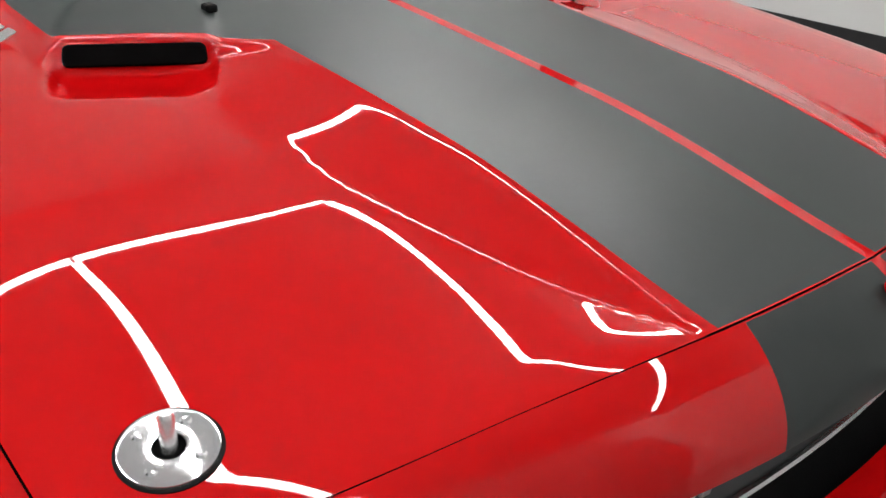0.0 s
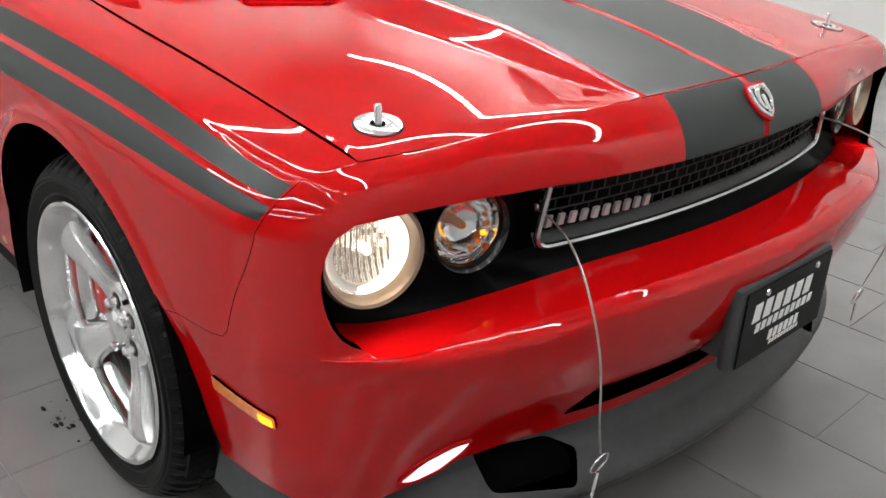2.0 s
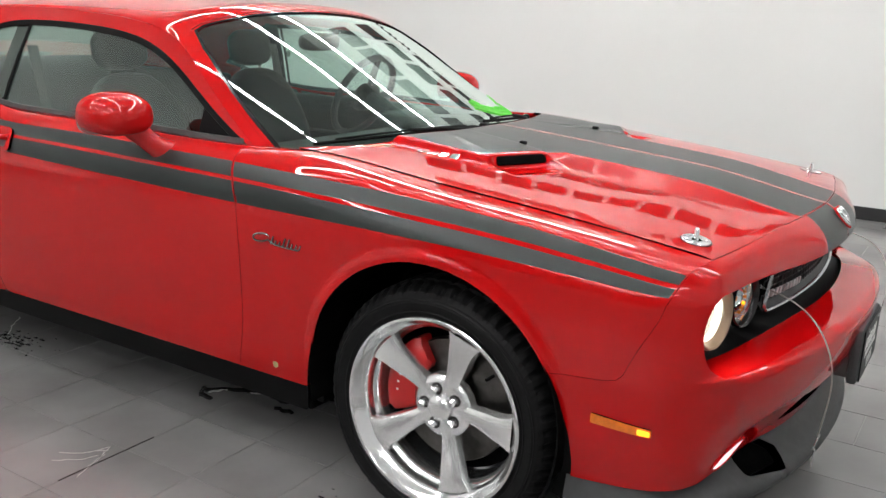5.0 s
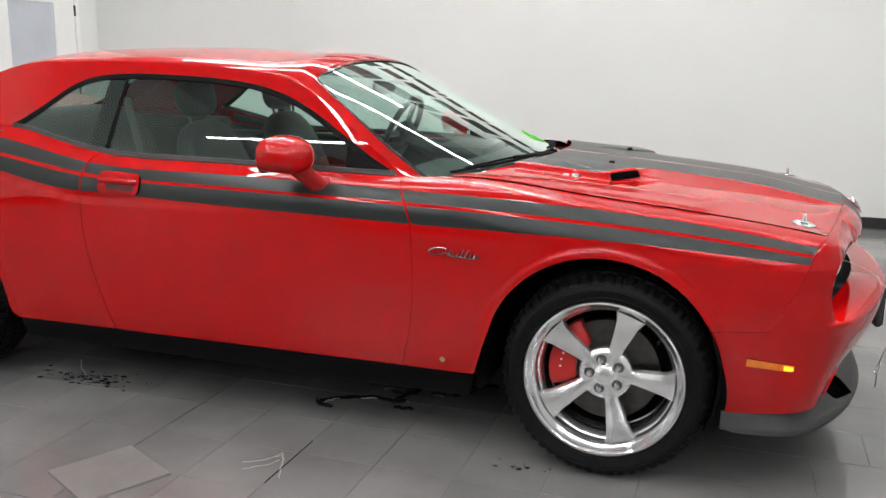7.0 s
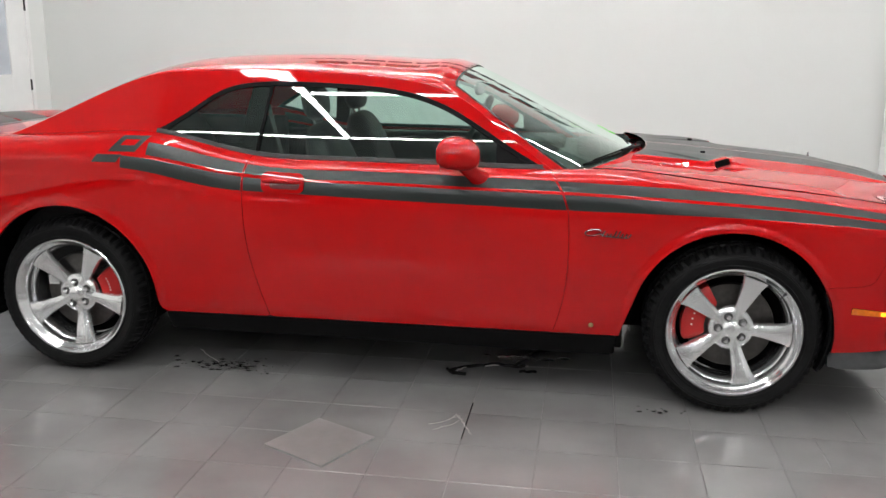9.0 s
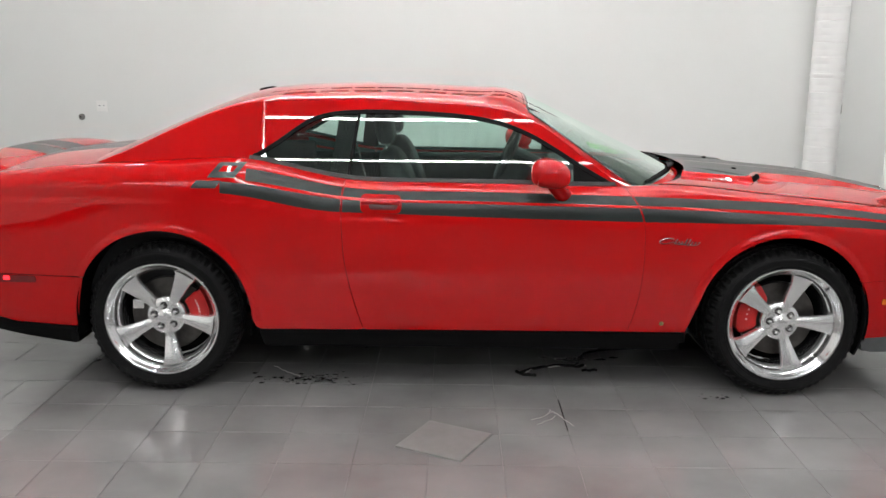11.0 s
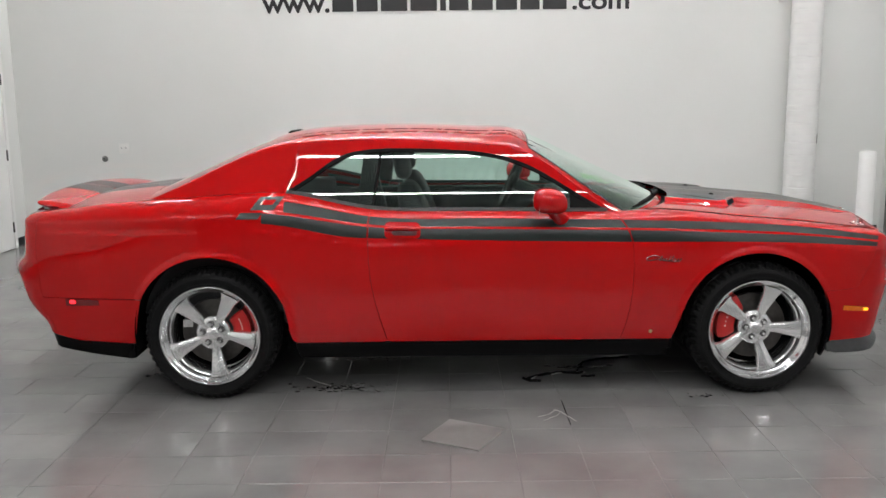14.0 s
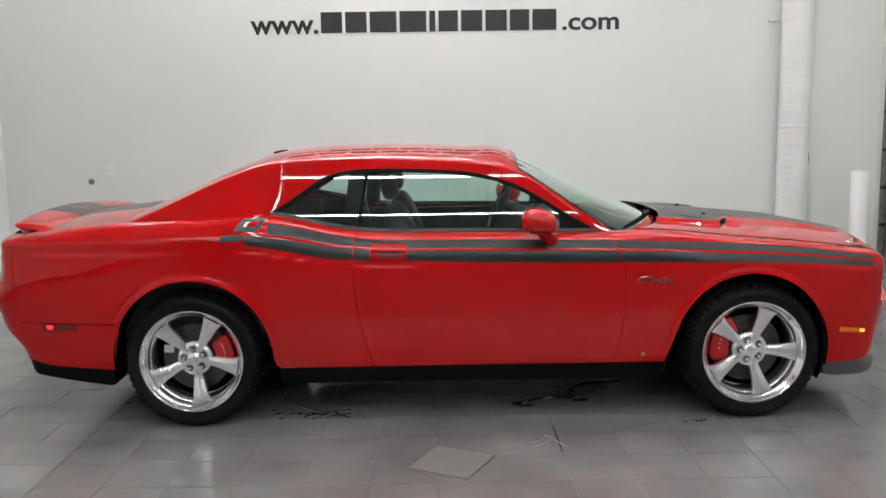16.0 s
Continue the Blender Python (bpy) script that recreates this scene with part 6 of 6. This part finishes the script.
def word(text, size, place, rot, parent):
    c = bpy.data.curves.new("letters", "FONT")
    c.body, c.size, c.extrude, c.offset = text, size, 0.004, size * 0.022
    tmp = bpy.data.objects.new("letters", c)
    scene.collection.objects.link(tmp)
    bpy.context.view_layer.update()
    me = bpy.data.meshes.new_from_object(tmp.evaluated_get(bpy.context.evaluated_depsgraph_get()))
    bpy.data.objects.remove(tmp)
    me.materials.clear()
    me.materials.append(LETTER_BLACK)
    xs = [v.co.x for v in me.vertices]
    o = new("lettering", me)
    o.parent, o.location, o.rotation_euler = parent, place, rot
    return o, max(xs)


def web_sign(place, x_axis, normal, rotz, k, name):
    """Address sign: www. and .com lettered, the firm's name as ten plain bars. k: scale."""
    widths = (0.27, 0.27, 0.33, 0.33, 0.10, 0.25, 0.27, 0.27, 0.25, 0.30)
    items, x = [], 0.77
    for w in widths:
        items.append((x * k, (w - 0.035) * k, 0, 0.225 * k))
        x += w
    s = bars(place, x_axis, normal, items)
    s.name = "wall_sign"
    tagged(s, name)
    o, w = word("www.", 0.235 * k, (0, 0, 0), (math.pi / 2, 0, rotz), s)
    o.scale = (0.74 * k / w * 1.0, 1.28, 1.0)
    d = Vector(x_axis) * (x * k + 0.02)
    o, w = word(".com", 0.235 * k, d, (math.pi / 2, 0, rotz), s)
    o.scale = (0.64 * k / w, 1.15, 1.0)
    return s


web_sign((-2.207, NORTH - 0.001, 2.565), (1, 0, 0), (0, -1, 0), 0, 1.0, "black address lettering on the white wall")
web_sign((WEST + 0.001, -2.55, 3.85), (0, 1, 0), (1, 0, 0), math.pi / 2, 1.32, "large black address lettering on the side wall")
items = [(0.0, 0.47, 0, 0.62), (0.53, 0.47, 0, 0.62), (1.06, 0.56, 0, 0.62), (1.68, 0.56, 0, 0.62), (2.30, 0.16, 0, 0.62), (2.52, 0.47, 0, 0.62)]
tagged(bars((-2.0, NORTH - 0.001, 4.05), (1, 0, 0), (0, -1, 0), items), "big black name bars high on the wall")
items = [(0.0, 0.40, 0, 0.46)] + [(0.46 + 0.40 * i, 0.33, 0, 0.33 if i not in (1, 5) else 0.44) for i in range(9)]
tagged(bars((-2.05, NORTH - 0.001, 3.10), (1, 0, 0), (0, -1, 0), items), "black lower name bars on the wall")

# outlet, cover plate, wall fitting
out = part("wall_outlet", bm_box(0.115, 0.008, 0.115, (-3.867, NORTH - 0.004, 1.082), 0.002), OUTLET_WHITE, None)
tagged(out, "white double wall outlet", "outlet")
for dx in (-0.024, 0.024):
    part("socket", bm_box(0.030, 0.004, 0.040, (-3.867 + dx, NORTH - 0.0095, 1.082), 0.006), WHITE, out)
    part("slot", bm_box(0.012, 0.003, 0.010, (-3.867 + dx, NORTH - 0.0116, 1.086), 0.001), BLACK, out)
fit_ = part("wall_valve", moved(bm_lathe([(0.0, 0.022), (0.014, 0.021), (0.018, 0.010), (0.034, 0.006), (0.035, 0.0)], 24), frame_axes((-4.093, NORTH, 0.965), (1, 0, 0), (0, -1, 0))), GALV, None, "", True)
tagged(fit_, "small round steel wall fitting", "valve")
part("bore", moved(bm_lathe([(0.0, 0.0225), (0.008, 0.0223)], 16), frame_axes((-4.097, NORTH, 0.970), (1, 0, 0), (0, -1, 0))), BLACK, fit_)

# white wrapped pipe column with cleats
COLX, COLY = 3.778, NORTH - 0.18
prof = []
for i in range(86):
    r = 0.165 + 0.0012 * ((i * 7) % 5 - 2)
    prof += [(r - 0.0025, 0.0715 * i), (r, 0.0715 * i + 0.006), (r + 0.0006, 0.0715 * i + 0.066)]
col = part("pipe_column", moved(bm_lathe(prof, 40), Matrix.Translation((COLX, COLY, 0))), WHITE, None, "", True)
tagged(col, "white painted pipe column with wrinkled wrapping", "column")
for z in (0.7, 1.45, 2.62):
    part("pipe_strap", moved(bm_lathe([(0.167, 0), (0.171, 0.004), (0.171, 0.024), (0.167, 0.028)], 40), Matrix.Translation((COLX, COLY, z))), WHITE, col, "", True)
part("strap_bracket", bm_box(0.10, 0.05, 0.03, (COLX - 0.21, NORTH - 0.03, 2.632), 0.004), WHITE, col)
box = part("junction_box", bm_box(0.05, 0.05, 0.12, (COLX + 0.215, NORTH - 0.028, 1.10), 0.004), GALV, None)
tagged(box, "small grey junction box on the wall", "junction box")

# bollard
bo = part("bollard", moved(bm_lathe([(0.083, 0), (0.083, 0.995), (0.078, 1.008), (0.06, 1.017), (0.0, 1.022)], 40), Matrix.Translation((4.145, 3.62, 0))), WHITE, None, "", True)
tagged(bo, "white painted steel bollard with a domed top", "bollard")

# overhead door rail at the bay's corner
gx, gy = 4.83, 4.50
tr = part("door_track", bm_join(bm_box(0.05, 0.06, 3.6, (gx, gy, 1.8), 0.004), bm_box(0.02, 0.10, 3.6, (gx + 0.035, gy - 0.02, 1.8), 0.003)), GALV, None)
tagged(tr, "galvanised overhead door track with rollers", "door track")
for k in range(8):
    part("roller_bracket", bm_box(0.085, 0.06, 0.035, (gx + 0.01, gy - 0.02, 0.35 + 0.42 * k), 0.006), DARK_METAL, tr)
    part("roller", bm_tube([(gx + 0.0, gy - 0.03, 0.35 + 0.42 * k), (gx + 0.07, gy - 0.03, 0.35 + 0.42 * k)], 0.016, 12), BLACK, tr)
od = tagged(empty("overhead_door", (gx + 0.06, gy - 0.05, 0)), "white sectional overhead door, closed", "overhead door")
for k in range(7):
    part("door_section", bm_box(0.045, 3.4, 0.50, (0.05, -1.75, 0.265 + 0.515 * k), 0.012), WHITE, od)
slab("wall_return", gx - 0.02, EAST, NORTH - 0.10, NORTH + 0.001, 0, CEILING, WALL, label="white wall return beside the overhead door")

# baseboards
def baseboard(name, x0, x1, y0, y1):
    tagged(part(name, bm_box(x1 - x0, y1 - y0, 0.10, ((x0 + x1) / 2, (y0 + y1) / 2, 0.05), 0.003), BASEBOARD), "black rubber baseboard", "", "", "structure")


baseboard("baseboard", WEST + 0.013, COLX - 0.172, NORTH - 0.013, NORTH - 0.001)
baseboard("baseboard", COLX + 0.176, gx - 0.05, NORTH - 0.013, NORTH - 0.001)
baseboard("baseboard", WEST + 0.001, WEST + 0.013, 4.36, NORTH - 0.02)
baseboard("baseboard", WEST + 0.001, WEST + 0.013, SOUTH + 0.02, 3.06)

# door in the side wall with a frosted pane
dx = WEST + 0.012
D0, D1 = 3.14, 4.26
door_1 = tagged(empty("door_1", (WEST, 0, 0)), "white steel door with a frosted glass pane, shut", "", "", "structure")
part("door_leaf", bm_join(bm_box(0.03, 0.30, 2.08, (0.016, D1 - 0.15, 1.045), 0.004), bm_box(0.03, 0.20, 2.08, (0.016, D0 + 0.10, 1.045), 0.004), bm_box(0.03, D1 - D0 - 0.5, 1.155, (0.016, (D0 + 0.2 + D1 - 0.3) / 2, 0.5825), 0.004), bm_box(0.03, D1 - D0 - 0.5, 0.16, (0.016, (D0 + 0.2 + D1 - 0.3) / 2, 2.005), 0.004)), WHITE, door_1)
part("pane", bm_box(0.008, D1 - D0 - 0.48, 0.79, (0.012, (D0 + 0.2 + D1 - 0.3) / 2, 1.545)), DOOR_GLASS, door_1, "frosted grey glass pane")
part("door_frame", bm_join(bm_box(0.04, 0.06, 2.16, (0.021, D1 + 0.034, 1.08), 0.004), bm_box(0.04, 0.06, 2.16, (0.021, D0 - 0.034, 1.08), 0.004), bm_box(0.04, D1 - D0 + 0.13, 0.06, (0.021, (D0 + D1) / 2, 2.12), 0.004)), WHITE, door_1)
for z in (0.24, 1.04, 1.86):
    part("hinge", bm_box(0.012, 0.024, 0.115, (0.036, D1 + 0.002, z), 0.004), DARK_METAL, door_1, "dark steel hinge")
part("door_handle", bm_join(bm_tube([(0.03, D0 + 0.07, 1.0), (0.085, D0 + 0.07, 1.0)], 0.011), bm_tube([(0.08, D0 + 0.06, 1.0), (0.08, D0 + 0.18, 1.0)], 0.010)), CHROME_SATIN, door_1)

# ---- loose things on the floor ----
lt = part("loose_tile", moved(bm_box(0.303, 0.303, 0.009, (0, 0, 0.0045), 0.0015), pose(-0.125, -1.4695, 0.0, 0, 0, -27.1)), LOOSE_TILE, None)
tagged(lt, "lighter grey square tile lying loose on the floor", "tile")


def spatter(name, x, y, spread, n, seed, label, long=1.0, size=1.0):
    """A patch of dried drops and flakes."""
    rnd = random.Random(seed)
    bm = bmesh.new()
    for _ in range(n):
        cx, cy = x + rnd.gauss(0, spread * long), y + rnd.gauss(0, spread * 0.45)
        r = size * (0.003 + 0.014 * rnd.random() ** 2.5)
        a0 = rnd.random() * 6.3
        vs = []
        for k in range(7):
            a = a0 + 2 * math.pi * k / 7
            q = r * (0.6 + 0.7 * rnd.random())
            vs.append(bm.verts.new((cx + q * 1.9 * math.cos(a), cy + q * math.sin(a), 0.0012)))
        c = bm.verts.new((cx, cy, 0.003))
        for k in range(7):
            bm.faces.new((c, vs[k], vs[(k + 1) % 7]))
    o = part(name, bm, STAIN)
    return tagged(o, label, "stain", "", "stuff")


spatter("floor_stain", -0.80, -0.73, 0.085, 170, 3, "black dried tar spatter on the tiles", 1.25, 0.6)
spatter("floor_stain", 0.56, -0.38, 0.05, 50, 4, "black dried tar spatter on the tiles", 1.8)
spatter("floor_flakes", 1.17, -0.93, 0.04, 18, 5, "grey flakes on the tiles beside the wheel", 1.2, 0.5)
spatter("floor_stain", -0.62, -0.18, 0.06, 18, 6, "black dried tar spatter on the tiles", 1.6)
spatter("floor_stain", -1.85, -0.45, 0.07, 26, 8, "grey flakes by the rear wheel", 1.2)
spatter("floor_stain", -2.33, -1.75, 0.03, 4, 9, "black spot on the tiles")
spatter("floor_stain", 2.9, 0.6, 0.10, 22, 10, "faint dark scuff on the tiles")


def squiggle(pts, r, material, label):
    rnd = random.Random(len(pts) * 7 + int(abs(pts[0][0]) * 100))
    p = [(x + rnd.uniform(-0.006, 0.006), y + rnd.uniform(-0.006, 0.006), 0.002 + rnd.random() * 0.004) for x, y in dense(pts, 0.02, False)]
    return tagged(part("floor_scrap", bm_tube(p, r, 5), material, None), label, "scrap")


squiggle([(0.26, -0.62), (0.32, -0.56), (0.46, -0.50), (0.56, -0.52), (0.60, -0.50)], 0.0085, STAIN, "black rubbery strip stuck to the floor")
squiggle([(0.28, -0.625), (0.34, -0.55), (0.50, -0.495), (0.61, -0.505)], 0.0035, PEEL, "pale peeled strip on the floor")
squiggle([(0.24, -0.60), (0.28, -0.66), (0.33, -0.655)], 0.009, STAIN, "black rubbery strip stuck to the floor")
squiggle([(0.56, -0.50), (0.60, -0.36), (0.63, -0.30), (0.74, -0.24), (0.92, -0.20)], 0.007, STAIN, "black rubbery strip stuck to the floor")
squiggle([(0.58, -0.58), (0.66, -0.57)], 0.007, STAIN, "black rubbery strip stuck to the floor")
squiggle([(0.26, -1.24), (0.32, -1.20), (0.36, -1.12), (0.41, -1.22), (0.44, -1.30)], 0.0009, PEEL, "pale curled film scrap on the floor")
squiggle([(0.29, -1.28), (0.35, -1.23), (0.38, -1.18)], 0.0009, PEEL, "pale curled film scrap on the floor")
squiggle([(0.33, -1.18), (0.37, -1.14), (0.42, -1.25)], 0.0009, PEEL, "pale curled film scrap on the floor")
squiggle([(-1.02, -0.55), (-0.92, -0.66), (-0.86, -0.71)], 0.0018, PEEL, "pale peeled strip on the floor")
tagged(part("floor_crack", bm_box(0.0035, 0.36, 0.002, (0.410, -1.165, 0.0005)), STAIN), "open dark joint between floor tiles", "crack")

# ---- floor tiles, last: 600 x 300 in third bond, with a field of 300 x 300 under the car ----
FIELD = (-1.99, 1.61)
ROWS = 0.3
slots = []


def run(y, x0, x1):
    """One row of long tiles between two ends, cut where it meets them."""
    joint = -2.216 + 0.2 * (round((y - TY0) / ROWS - 0.5) % 3)
    edges = [x0] + [q for q in (joint + 0.6 * i for i in range(-12, 20)) if x0 + 0.03 < q < x1 - 0.03] + [x1]
    return [((p + q) / 2, y, q - p) for p, q in zip(edges, edges[1:])]


for j in range(-40, 20):
    y = TY0 + 0.15 + ROWS * j
    if not SOUTH < y < NORTH:
        continue
    if -3.2 < y < 1.6:
        slots += run(y, WEST, FIELD[0]) + run(y, FIELD[1], EAST)
        slots += [(FIELD[0] + 0.15 + 0.3 * i, y, 0.3) for i in range(12)]
    else:
        slots += run(y, WEST, EAST)
meshes = {}
rest = []
slots.sort(key=lambda p: abs(p[0] - 0.3) * 0.72 + abs(p[1] + 1.3))
for n, (x, y, long) in enumerate(slots):
    rnd = random.Random(n)
    dz, tx, ty = rnd.uniform(-0.0004, 0.0004), rnd.uniform(-0.0003, 0.0003), rnd.uniform(-0.0004, 0.0004)
    if n < 295:
        key = round(long, 3)
        if key not in meshes:
            meshes[key] = tile_mesh(key - 0.003, 0.297, "tile")
        t = new("tile", meshes[key])
        t.parent = floor
        t.location, t.rotation_euler = (x, y, dz), (tx, ty, 0)
    else:
        rest.append((x, y, dz, long))
vv, ff = [], []
for x, y, dz, long in rest:
    k, a, b = len(vv), long / 2 - 0.00175, 0.14825
    vv += [(x - a, y - b, dz), (x + a, y - b, dz), (x + a, y + b, dz), (x - a, y + b, dz), (x - a, y - b, dz - 0.01), (x + a, y - b, dz - 0.01), (x + a, y + b, dz - 0.01), (x - a, y + b, dz - 0.01)]
    ff += [(k, k + 1, k + 2, k + 3), (k, k + 4, k + 5, k + 1), (k + 1, k + 5, k + 6, k + 2), (k + 2, k + 6, k + 7, k + 3), (k + 3, k + 7, k + 4, k)]
tagged(link_mesh("far_tiles", vv, ff, TILE, floor, None, False), kind="stuff")
